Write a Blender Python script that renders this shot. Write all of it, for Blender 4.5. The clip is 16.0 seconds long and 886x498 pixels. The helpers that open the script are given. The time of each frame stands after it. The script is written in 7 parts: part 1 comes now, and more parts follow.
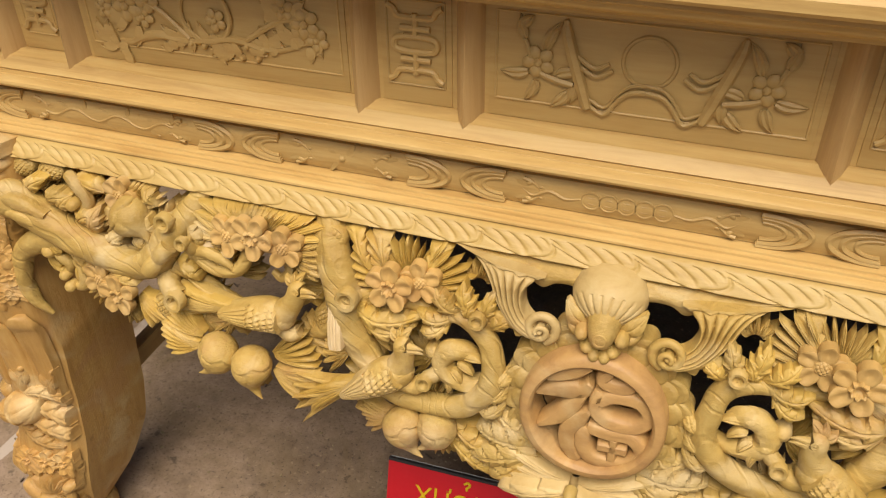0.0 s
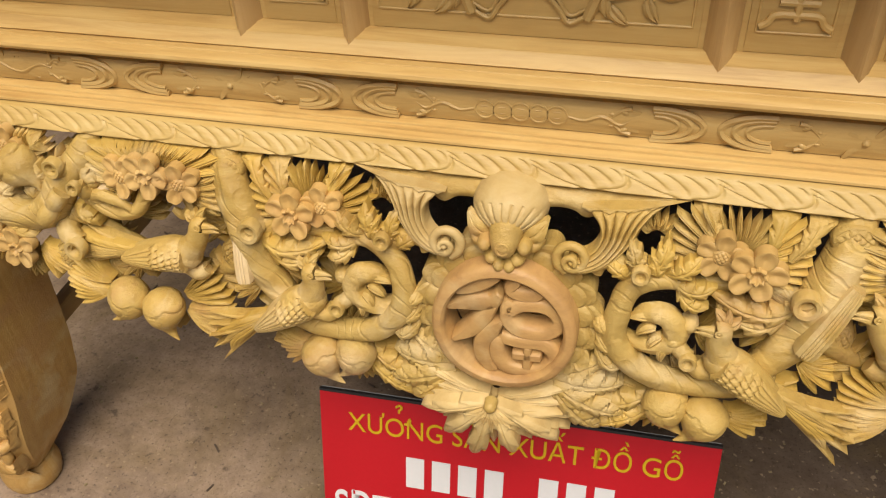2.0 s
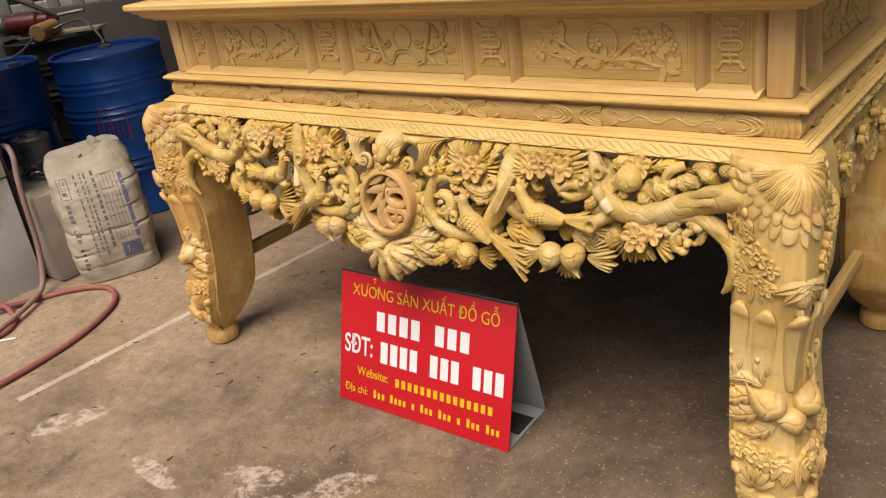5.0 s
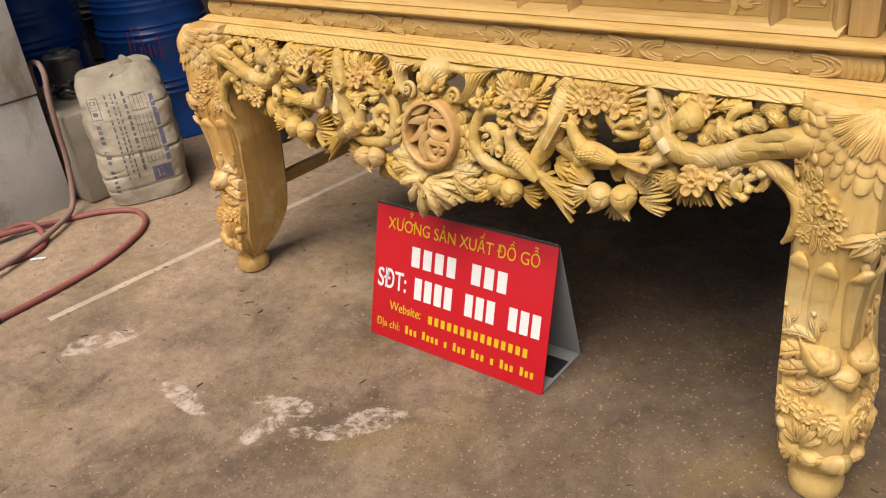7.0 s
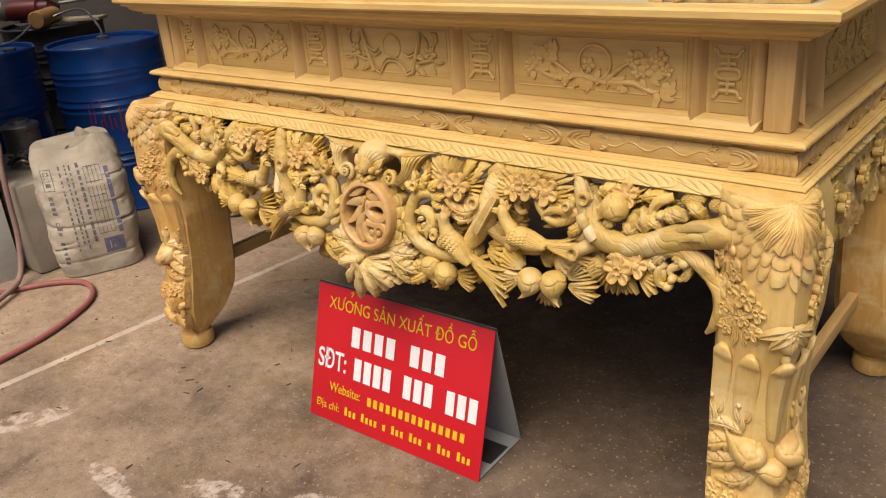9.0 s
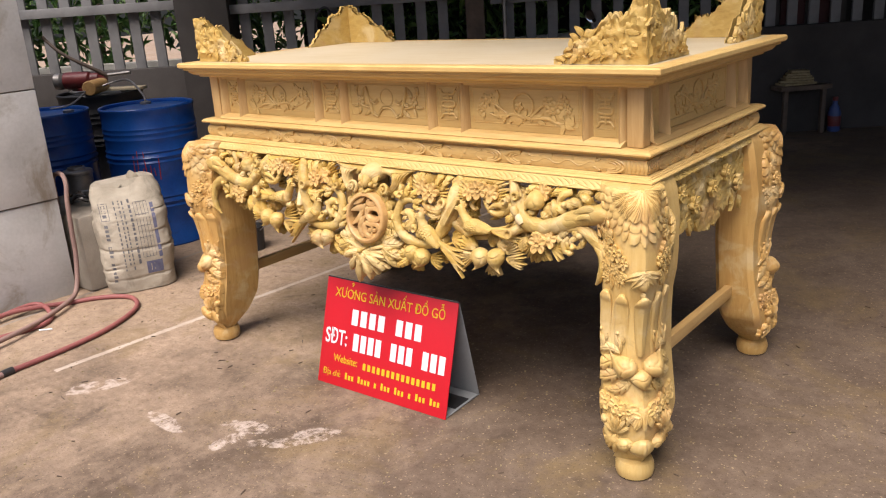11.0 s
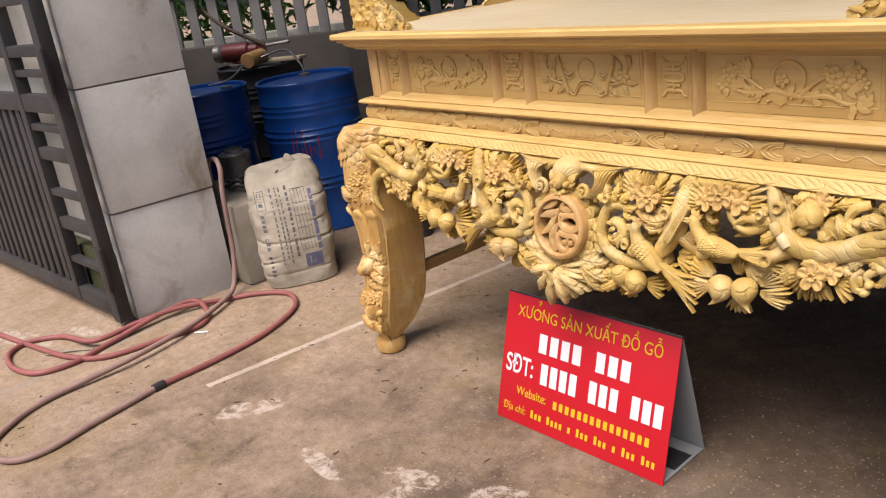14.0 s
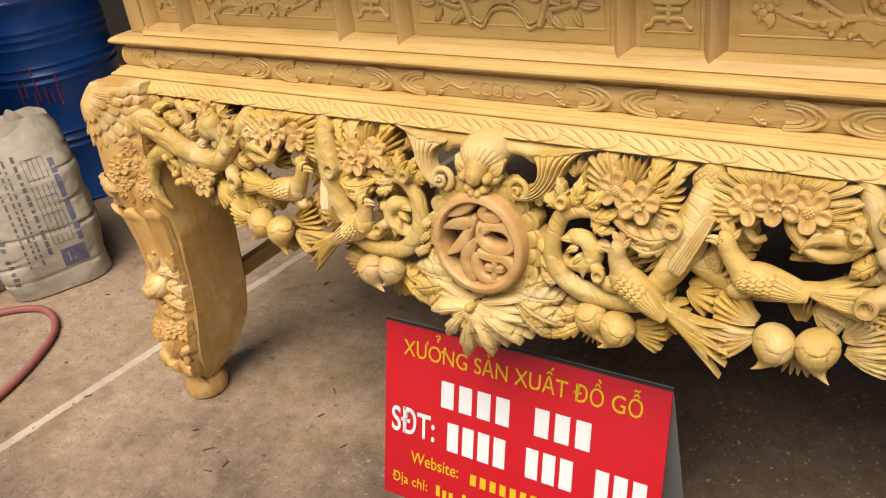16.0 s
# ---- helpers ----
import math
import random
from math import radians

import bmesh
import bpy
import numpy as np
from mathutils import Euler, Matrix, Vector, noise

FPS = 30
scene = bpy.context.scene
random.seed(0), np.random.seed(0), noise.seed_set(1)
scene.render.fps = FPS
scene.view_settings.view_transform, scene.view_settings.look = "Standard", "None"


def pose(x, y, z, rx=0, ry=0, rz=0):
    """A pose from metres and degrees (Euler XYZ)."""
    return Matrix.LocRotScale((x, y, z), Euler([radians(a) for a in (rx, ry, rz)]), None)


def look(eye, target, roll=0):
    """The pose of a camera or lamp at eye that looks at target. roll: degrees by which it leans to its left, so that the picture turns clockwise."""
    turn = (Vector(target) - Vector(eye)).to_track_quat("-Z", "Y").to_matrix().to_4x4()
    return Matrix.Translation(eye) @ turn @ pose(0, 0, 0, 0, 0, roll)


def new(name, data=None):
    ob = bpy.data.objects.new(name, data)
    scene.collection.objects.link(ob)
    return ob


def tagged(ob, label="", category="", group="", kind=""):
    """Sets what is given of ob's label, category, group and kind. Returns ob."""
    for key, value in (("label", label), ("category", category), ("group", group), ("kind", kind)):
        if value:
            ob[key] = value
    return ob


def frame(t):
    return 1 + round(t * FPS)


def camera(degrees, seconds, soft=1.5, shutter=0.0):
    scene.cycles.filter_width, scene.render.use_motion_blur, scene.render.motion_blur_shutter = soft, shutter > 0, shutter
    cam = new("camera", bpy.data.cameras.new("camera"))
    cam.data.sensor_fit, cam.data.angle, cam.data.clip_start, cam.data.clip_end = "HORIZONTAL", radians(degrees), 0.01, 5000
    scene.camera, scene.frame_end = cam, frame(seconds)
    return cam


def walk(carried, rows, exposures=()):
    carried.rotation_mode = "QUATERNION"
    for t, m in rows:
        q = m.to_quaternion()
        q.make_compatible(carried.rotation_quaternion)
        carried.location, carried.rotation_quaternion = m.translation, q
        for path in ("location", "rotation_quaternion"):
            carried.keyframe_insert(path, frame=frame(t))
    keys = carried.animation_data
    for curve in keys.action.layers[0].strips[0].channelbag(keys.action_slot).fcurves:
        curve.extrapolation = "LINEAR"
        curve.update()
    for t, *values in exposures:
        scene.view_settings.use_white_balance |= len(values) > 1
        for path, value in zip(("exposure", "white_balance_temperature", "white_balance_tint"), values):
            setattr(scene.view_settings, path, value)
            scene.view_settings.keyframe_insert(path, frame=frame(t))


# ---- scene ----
cam = camera(56.4, 16.0, 1.15)
PATH = [
    (0, (0.083, -0.815, 1.496), (-0.484, 0.712, 0.335), -1.0),
    (0.5, (0.098, -0.809, 1.482), (-0.341, 0.74, 0.296), -0.4),
    (1, (0.107, -0.78, 1.456), (-0.282, 0.73, 0.204), -1.3),
    (1.5, (0.112, -0.778, 1.461), (-0.267, 0.704, 0.173), -2.1),
    (2, (0.151, -0.793, 1.465), (-0.299, 0.671, 0.179), -3.7),
    (2.5, (0.476, -0.88, 1.455), (-0.271, 0.524, 0.242), -8.7),
    (3, (0.766, -0.993, 1.469), (-0.234, 0.338, 0.361), -11.3),
    (3.5, (0.9, -1.307, 1.455), (-0.191, 0.023, 0.435), -8.9),
    (4, (1.121, -1.519, 1.483), (0.008, -0.143, 0.551), -6.8),
    (4.2, (1.245, -1.551, 1.495), (0.119, -0.146, 0.624), -6.7),
    (6.3, (1.547, -1.589, 1.491), (0.305, -0.238, 0.697), -8.7),
    (6.5, (1.527, -1.583, 1.48), (0.293, -0.252, 0.639), -8.3),
    (7, (1.396, -1.567, 1.467), (0.193, -0.277, 0.524), -6.8),
    (7.5, (1.193, -1.556, 1.512), (0.008, -0.232, 0.595), -5.7),
    (8, (1.12, -1.536, 1.53), (-0.014, -0.147, 0.644), -4.7),
    (8.5, (1.278, -1.535, 1.524), (0.133, -0.118, 0.7), -4.5),
    (9, (1.466, -1.478, 1.477), (0.268, -0.088, 0.683), -4.9),
    (9.2, (1.521, -1.471, 1.482), (0.318, -0.085, 0.687), -5.4),
    (11.3, (2.116, -2.168, 1.492), (0.895, -0.7, 0.897), -3.7),
    (11.5, (2.155, -2.182, 1.48), (0.927, -0.74, 0.838), -3.9),
    (12, (2.188, -2.203, 1.504), (0.943, -0.791, 0.828), -4.9),
    (12.5, (2.07, -2.183, 1.531), (0.782, -0.79, 0.899), -4.9),
    (13, (1.855, -2.109, 1.524), (0.515, -0.773, 0.876), -4.2),
    (13.5, (1.677, -1.959, 1.461), (0.244, -0.748, 0.769), -5.8),
    (14, (1.524, -1.678, 1.487), (0.039, -0.522, 0.809), -8.0),
    (14.5, (1.386, -1.545, 1.443), (-0.042, -0.361, 0.695), -6.2),
    (15, (1.106, -1.426, 1.477), (-0.172, -0.109, 0.682), -3.6),
    (15.5, (0.894, -1.351, 1.474), (-0.288, 0.023, 0.628), -4.0),
    (16, (0.723, -1.119, 1.424), (-0.338, 0.269, 0.45), -8.2),
]
walk(cam, [(t, look(eye, target, roll)) for t, eye, target, roll in PATH],
     [(0.0, -0.36, 6550, 10), (2.0, -0.36, 6550, 9), (4.0, -0.15, 6500, 10), (7.0, -0.08, 6500, 10), (9.0, -0.10, 6550, 11), (11.5, 0.38, 6000, 14), (13.0, 0.32, 6000, 14), (14.5, 0.06, 6100, 13), (16.0, 0.0, 6500, 10)])

# ---- light ----
world = bpy.data.worlds.new("overcast_sky")
scene.world = world
world.use_nodes = True
wn, wl = world.node_tree.nodes, world.node_tree.links
sky = wn.new("ShaderNodeTexSky")
sky.sky_type, sky.sun_disc = "NISHITA", False
sky.sun_elevation, sky.sun_rotation = radians(61), radians(167)
sky.air_density, sky.dust_density = 1.0, 4.0
wl.new(sky.outputs["Color"], wn["Background"].inputs["Color"])
wn["Background"].inputs["Strength"].default_value = 0.10
sun = new("sun", bpy.data.lights.new("sun", "SUN"))
sun.data.energy, sun.data.angle, sun.data.color = 5.6, radians(45), (1.0, 0.89, 0.77)
sun.matrix_world = look((0.5, -2.2, 4.1), (0, 0, 0))

# ---- materials ----


def ramp(nt, fac, stops):
    r = nt.nodes.new("ShaderNodeValToRGB")
    el = r.color_ramp.elements
    while len(el) < len(stops):
        el.new(0.5)
    for e, (p, c) in zip(el, stops):
        e.position, e.color = p, (*c, 1)
    nt.links.new(fac, r.inputs["Fac"])
    return r.outputs["Color"]


def noise_tex(nt, vec, scale, detail=4.0, rough=0.55, distort=0.0):
    n = nt.nodes.new("ShaderNodeTexNoise")
    n.inputs["Scale"].default_value, n.inputs["Detail"].default_value = scale, detail
    n.inputs["Roughness"].default_value, n.inputs["Distortion"].default_value = rough, distort
    nt.links.new(vec, n.inputs["Vector"])
    return n.outputs["Fac"]


def mixed(nt, fac, a, b, mode="MIX"):
    m = nt.nodes.new("ShaderNodeMix")
    m.data_type, m.blend_type = "RGBA", mode
    for key, v in ((0, fac), (6, a), (7, b)):
        if isinstance(v, (int, float)):
            m.inputs[key].default_value = v
        elif isinstance(v, tuple):
            m.inputs[key].default_value = (*v, 1)
        else:
            nt.links.new(v, m.inputs[key])
    return m.outputs[2]


def calc(nt, op, a, b=0.0, clamp=False):
    m = nt.nodes.new("ShaderNodeMath")
    m.operation, m.use_clamp = op, clamp
    for i, v in enumerate((a, b)):
        if isinstance(v, (int, float)):
            m.inputs[i].default_value = v
        else:
            nt.links.new(v, m.inputs[i])
    return m.outputs[0]


def stretched(nt, vec, sx, sy, sz, rz=0.0):
    m = nt.nodes.new("ShaderNodeMapping")
    m.inputs["Scale"].default_value = (sx, sy, sz)
    m.inputs["Rotation"].default_value = (0, 0, rz)
    nt.links.new(vec, m.inputs["Vector"])
    return m.outputs["Vector"]


def bumped(nt, bsdf, height, strength, dist=0.01):
    b = nt.nodes.new("ShaderNodeBump")
    b.inputs["Strength"].default_value, b.inputs["Distance"].default_value = strength, dist
    nt.links.new(height, b.inputs["Height"])
    nt.links.new(b.outputs["Normal"], bsdf.inputs["Normal"])


def base_mat(name, rough=0.6, metal=0.0, spec=0.4):
    m = bpy.data.materials.new(name)
    m.use_nodes = True
    nt = m.node_tree
    b = nt.nodes["Principled BSDF"]
    b.inputs["Roughness"].default_value, b.inputs["Metallic"].default_value = rough, metal
    b.inputs["Specular IOR Level"].default_value = spec
    vec = nt.nodes.new("ShaderNodeTexCoord").outputs["Object"]
    return m, nt, b, vec


def speckled(name, dark, light, scale=20.0, rough=0.6, metal=0.0, bump=0.15, fine=150.0, dist=0.004):
    """A surface with broad and fine variation between two colours."""
    m, nt, b, vec = base_mat(name, rough, metal)
    broad = noise_tex(nt, vec, scale, 5, 0.6)
    col = ramp(nt, broad, [(0.3, dark), (0.7, light)])
    grain = noise_tex(nt, vec, fine, 3, 0.6)
    col = mixed(nt, 0.25, col, ramp(nt, grain, [(0.3, dark), (0.7, light)]), "MIX")
    nt.links.new(col, b.inputs["Base Color"])
    bumped(nt, b, calc(nt, "ADD", broad, grain), bump, dist)
    return m


def add_stains(m, scale, colour, level, strength):
    """Lays blotchy stains of one colour over what a material has as its base colour."""
    nt = m.node_tree
    b = nt.nodes["Principled BSDF"]
    vec = nt.nodes.new("ShaderNodeTexCoord").outputs["Object"]
    spots = noise_tex(nt, vec, scale, 6, 0.68, 0.8)
    was = b.inputs["Base Color"].links[0].from_socket
    nt.links.new(mixed(nt, ramp(nt, spots, [(level, (0, 0, 0)), (level + 0.14, (strength, strength, strength))]), was, colour), b.inputs["Base Color"])


def wood(name, dark, mid, light, along="x", rough=0.5, bump=0.12, stain=None, cuts=0.0, patchy=0.0):
    """Raw yellow hardwood: streaks along one axis, broad tone changes, fine pores and tool marks."""
    m, nt, b, vec = base_mat(name, rough, 0.0, 0.35)
    s = {"x": (1.2, 14, 14), "y": (14, 1.2, 14), "z": (14, 14, 1.2), "n": (5, 5, 11)}[along]
    streak = noise_tex(nt, stretched(nt, vec, *s), 5.0, 6, 0.65, 0.6)
    broad = noise_tex(nt, vec, 3.2, 3, 0.5)
    info = nt.nodes.new("ShaderNodeObjectInfo").outputs["Random"]
    col = ramp(nt, streak, [(0.25, dark), (0.5, mid), (0.75, light)])
    col = mixed(nt, ramp(nt, broad, [(0.35, (0, 0, 0)), (0.7, (0.6, 0.6, 0.6))]), col, light)
    if patchy:
        # planed-off pale places, reddish heartwood, brown scorch and pencil dirt
        pale = noise_tex(nt, vec, 9.0, 5, 0.6, 0.7)
        col = mixed(nt, calc(nt, "MULTIPLY", ramp(nt, pale, [(0.52, (0, 0, 0)), (0.68, (0.75, 0.75, 0.75))]), patchy), col, (0.62, 0.49, 0.26))
        heart = noise_tex(nt, stretched(nt, vec, 1.0, 1.0, 1.7), 4.2, 5, 0.6, 1.0)
        col = mixed(nt, calc(nt, "MULTIPLY", ramp(nt, heart, [(0.56, (0, 0, 0)), (0.68, (0.65, 0.65, 0.65))]), patchy), col, (0.42, 0.235, 0.095))
        scorch = noise_tex(nt, vec, 13.0, 6, 0.7, 0.8)
        col = mixed(nt, calc(nt, "MULTIPLY", ramp(nt, scorch, [(0.62, (0, 0, 0)), (0.74, (0.6, 0.6, 0.6))]), patchy), col, (0.20, 0.115, 0.035))
    tone = nt.nodes.new("ShaderNodeHueSaturation")
    nt.links.new(col, tone.inputs["Color"])
    nt.links.new(calc(nt, "ADD", calc(nt, "MULTIPLY", info, 0.24), 0.88), tone.inputs["Value"])
    col = tone.outputs["Color"]
    if stain:
        spots = noise_tex(nt, vec, 6.5, 4, 0.6, 0.4)
        col = mixed(nt, ramp(nt, spots, [(0.62, (0, 0, 0)), (0.74, (0.75, 0.75, 0.75))]), col, stain)
    nt.links.new(col, b.inputs["Base Color"])
    fine = noise_tex(nt, stretched(nt, vec, *[v * 0.6 for v in s]), 60.0, 4, 0.7)
    chisel = noise_tex(nt, vec, 75.0, 3, 0.55)
    height = calc(nt, "ADD", fine, chisel)
    if cuts:
        wave = nt.nodes.new("ShaderNodeTexWave")
        wave.wave_type, wave.bands_direction = "BANDS", "DIAGONAL"
        wave.inputs["Scale"].default_value, wave.inputs["Distortion"].default_value = 18.0, 20.0
        wave.inputs["Detail"].default_value, wave.inputs["Detail Scale"].default_value = 1.0, 0.6
        nt.links.new(vec, wave.inputs["Vector"])
        groove = ramp(nt, wave.outputs["Fac"], [(0.0, (0, 0, 0)), (0.16, (1, 1, 1))])
        height = calc(nt, "ADD", height, calc(nt, "MULTIPLY", groove, cuts))
    bumped(nt, b, height, bump, 0.003)
    return m


W_CARVE = wood("pale_yellow_carved_wood", (0.31, 0.182, 0.040), (0.44, 0.284, 0.072), (0.53, 0.380, 0.122), "n", 0.42, 0.55, (0.33, 0.235, 0.085), 0.0, 0.9)
W_BARK = wood("yellow_carved_branch_wood", (0.31, 0.182, 0.040), (0.44, 0.284, 0.072), (0.53, 0.380, 0.122), "n", 0.42, 0.45, (0.33, 0.235, 0.085), 0.9, 0.9)
W_ROPE = wood("bright_yellow_planed_wood", (0.42, 0.265, 0.070), (0.53, 0.360, 0.115), (0.60, 0.445, 0.175), "x", 0.42, 0.15)
W_LEAF = wood("ochre_carved_wood", (0.35, 0.205, 0.036), (0.47, 0.298, 0.062), (0.54, 0.375, 0.098), "n", 0.42, 0.35, None, 0.0, 0.7)
W_PINK = wood("tan_blossom_wood", (0.38, 0.215, 0.060), (0.49, 0.300, 0.092), (0.56, 0.375, 0.135), "n", 0.45, 0.2, None, 0.0, 0.5)
W_HEART = wood("reddish_heartwood", (0.22, 0.105, 0.045), (0.39, 0.220, 0.080), (0.49, 0.305, 0.110), "n", 0.45, 0.25, None, 0.0, 0.5)
W_FRESH = wood("freshly_sawn_pale_wood", (0.46, 0.32, 0.14), (0.56, 0.42, 0.22), (0.62, 0.49, 0.29), "z", 0.5, 0.2)
W_PALE = wood("pale_dry_wood", (0.41, 0.265, 0.085), (0.53, 0.375, 0.145), (0.61, 0.47, 0.225), "n", 0.48, 0.25, (0.42, 0.28, 0.11))
W_LEG = wood("orange_carved_wood", (0.34, 0.172, 0.042), (0.455, 0.258, 0.072), (0.53, 0.34, 0.115), "z", 0.42, 0.3, None, 0.0, 0.8)
W_LEG_PALE = wood("yellow_leg_wood", (0.38, 0.220, 0.056), (0.50, 0.325, 0.100), (0.57, 0.41, 0.16), "z", 0.42, 0.3, None, 0.0, 0.8)
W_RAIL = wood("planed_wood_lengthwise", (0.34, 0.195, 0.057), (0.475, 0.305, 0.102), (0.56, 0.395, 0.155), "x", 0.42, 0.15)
# Rail wood with grain along y, darkened for the shaded side faces.
W_RAIL_SHADED = wood("planed_wood_shaded_sideways", (0.29, 0.16, 0.052), (0.41, 0.25, 0.088), (0.48, 0.32, 0.128), "y", 0.42, 0.15)
W_POST = wood("planed_wood_upright", (0.34, 0.19, 0.065), (0.45, 0.28, 0.105), (0.52, 0.35, 0.150), "z", 0.42, 0.15)
W_PANEL = wood("smooth_panel_wood", (0.40, 0.235, 0.072), (0.485, 0.315, 0.106), (0.54, 0.375, 0.142), "x", 0.45, 0.1)
W_TOP = wood("dusty_tabletop_wood", (0.44, 0.34, 0.19), (0.50, 0.41, 0.26), (0.55, 0.475, 0.34), "x", 0.45, 0.04)

BLUE = speckled("scuffed_blue_paint", (0.005, 0.034, 0.17), (0.012, 0.075, 0.31), 4.0, 0.30, 0.0, 0.05, 60.0)
BLACK = speckled("black_paint", (0.012, 0.012, 0.013), (0.03, 0.028, 0.028), 8.0, 0.5)
STEEL = speckled("dull_steel", (0.16, 0.15, 0.14), (0.34, 0.32, 0.30), 12.0, 0.45, 0.8)
GATE = speckled("dark_grey_gate_paint", (0.020, 0.019, 0.020), (0.05, 0.046, 0.046), 5.0, 0.55)
PILLAR = speckled("grey_tile", (0.40, 0.385, 0.355), (0.58, 0.565, 0.535), 3.5, 0.6, 0.0, 0.12, 60.0)
add_stains(PILLAR, 2.2, (0.26, 0.215, 0.15), 0.56, 0.8)
add_stains(PILLAR, 9.0, (0.16, 0.15, 0.14), 0.66, 0.6)
PLASTER = speckled("stained_white_plaster", (0.40, 0.38, 0.33), (0.62, 0.60, 0.55), 3.0, 0.8, 0.0, 0.2)
BLOCK = speckled("worn_concrete_block", (0.20, 0.170, 0.130), (0.32, 0.280, 0.225), 5.0, 0.85, 0.0, 0.3)
SACK = speckled("dusty_woven_sack", (0.27, 0.230, 0.170), (0.47, 0.415, 0.325), 7.0, 0.85, 0.0, 0.4, 260.0)
add_stains(SACK, 5.0, (0.19, 0.165, 0.125), 0.52, 0.7)
add_stains(BLOCK, 3.0, (0.17, 0.14, 0.10), 0.54, 0.7)
add_stains(BLUE, 3.0, (0.012, 0.030, 0.085), 0.56, 0.7)
SACK_INK = speckled("faded_ink", (0.07, 0.07, 0.08), (0.16, 0.15, 0.15), 30.0, 0.9)
SACK_BLUE = speckled("faded_blue_ink", (0.08, 0.08, 0.13), (0.15, 0.15, 0.22), 30.0, 0.9)
RED_HOSE = speckled("dusty_red_rubber", (0.17, 0.052, 0.048), (0.30, 0.105, 0.095), 6.0, 0.6)
TAN_HOSE = speckled("dirty_tan_rubber", (0.19, 0.115, 0.098), (0.31, 0.205, 0.17), 6.0, 0.7)
RED_SIGN = speckled("red_sign_print", (0.38, 0.004, 0.010), (0.45, 0.008, 0.016), 2.0, 0.4, 0.0, 0.0)
WHITE_INK = speckled("white_sign_print", (0.58, 0.58, 0.58), (0.64, 0.64, 0.64), 2.0, 0.4, 0.0, 0.0)
YELLOW_INK = speckled("yellow_sign_print", (0.52, 0.33, 0.008), (0.56, 0.38, 0.014), 2.0, 0.4, 0.0, 0.0)
SHEET = speckled("grey_sign_sheet", (0.20, 0.205, 0.205), (0.28, 0.285, 0.28), 6.0, 0.45)
FENCE = speckled("weathered_grey_slat", (0.11, 0.11, 0.112), (0.22, 0.215, 0.21), 4.0, 0.8)
# Nearly black walls: the gloom under the roof is put into the colour.
DARK_WALL = speckled("shade_dark_wall", (0.022, 0.019, 0.017), (0.055, 0.048, 0.044), 2.5, 0.85, 0.0, 0.3)
DARK_WOOD = speckled("dark_timber", (0.05, 0.035, 0.025), (0.12, 0.085, 0.06), 8.0, 0.7)
RED_PAINT = speckled("dull_red_paint", (0.07, 0.012, 0.012), (0.15, 0.022, 0.022), 9.0, 0.45)
RED_MARK = speckled("red_spray_mark", (0.25, 0.02, 0.02), (0.4, 0.04, 0.03), 9.0, 0.6)
ROOF = speckled("dark_roof_sheet", (0.05, 0.048, 0.045), (0.09, 0.085, 0.08), 2.0, 0.7)
MIRROR, _, _b, _ = base_mat("mirror_glass", 0.03, 1.0)
_b.inputs["Base Color"].default_value = (0.85, 0.86, 0.87, 1)


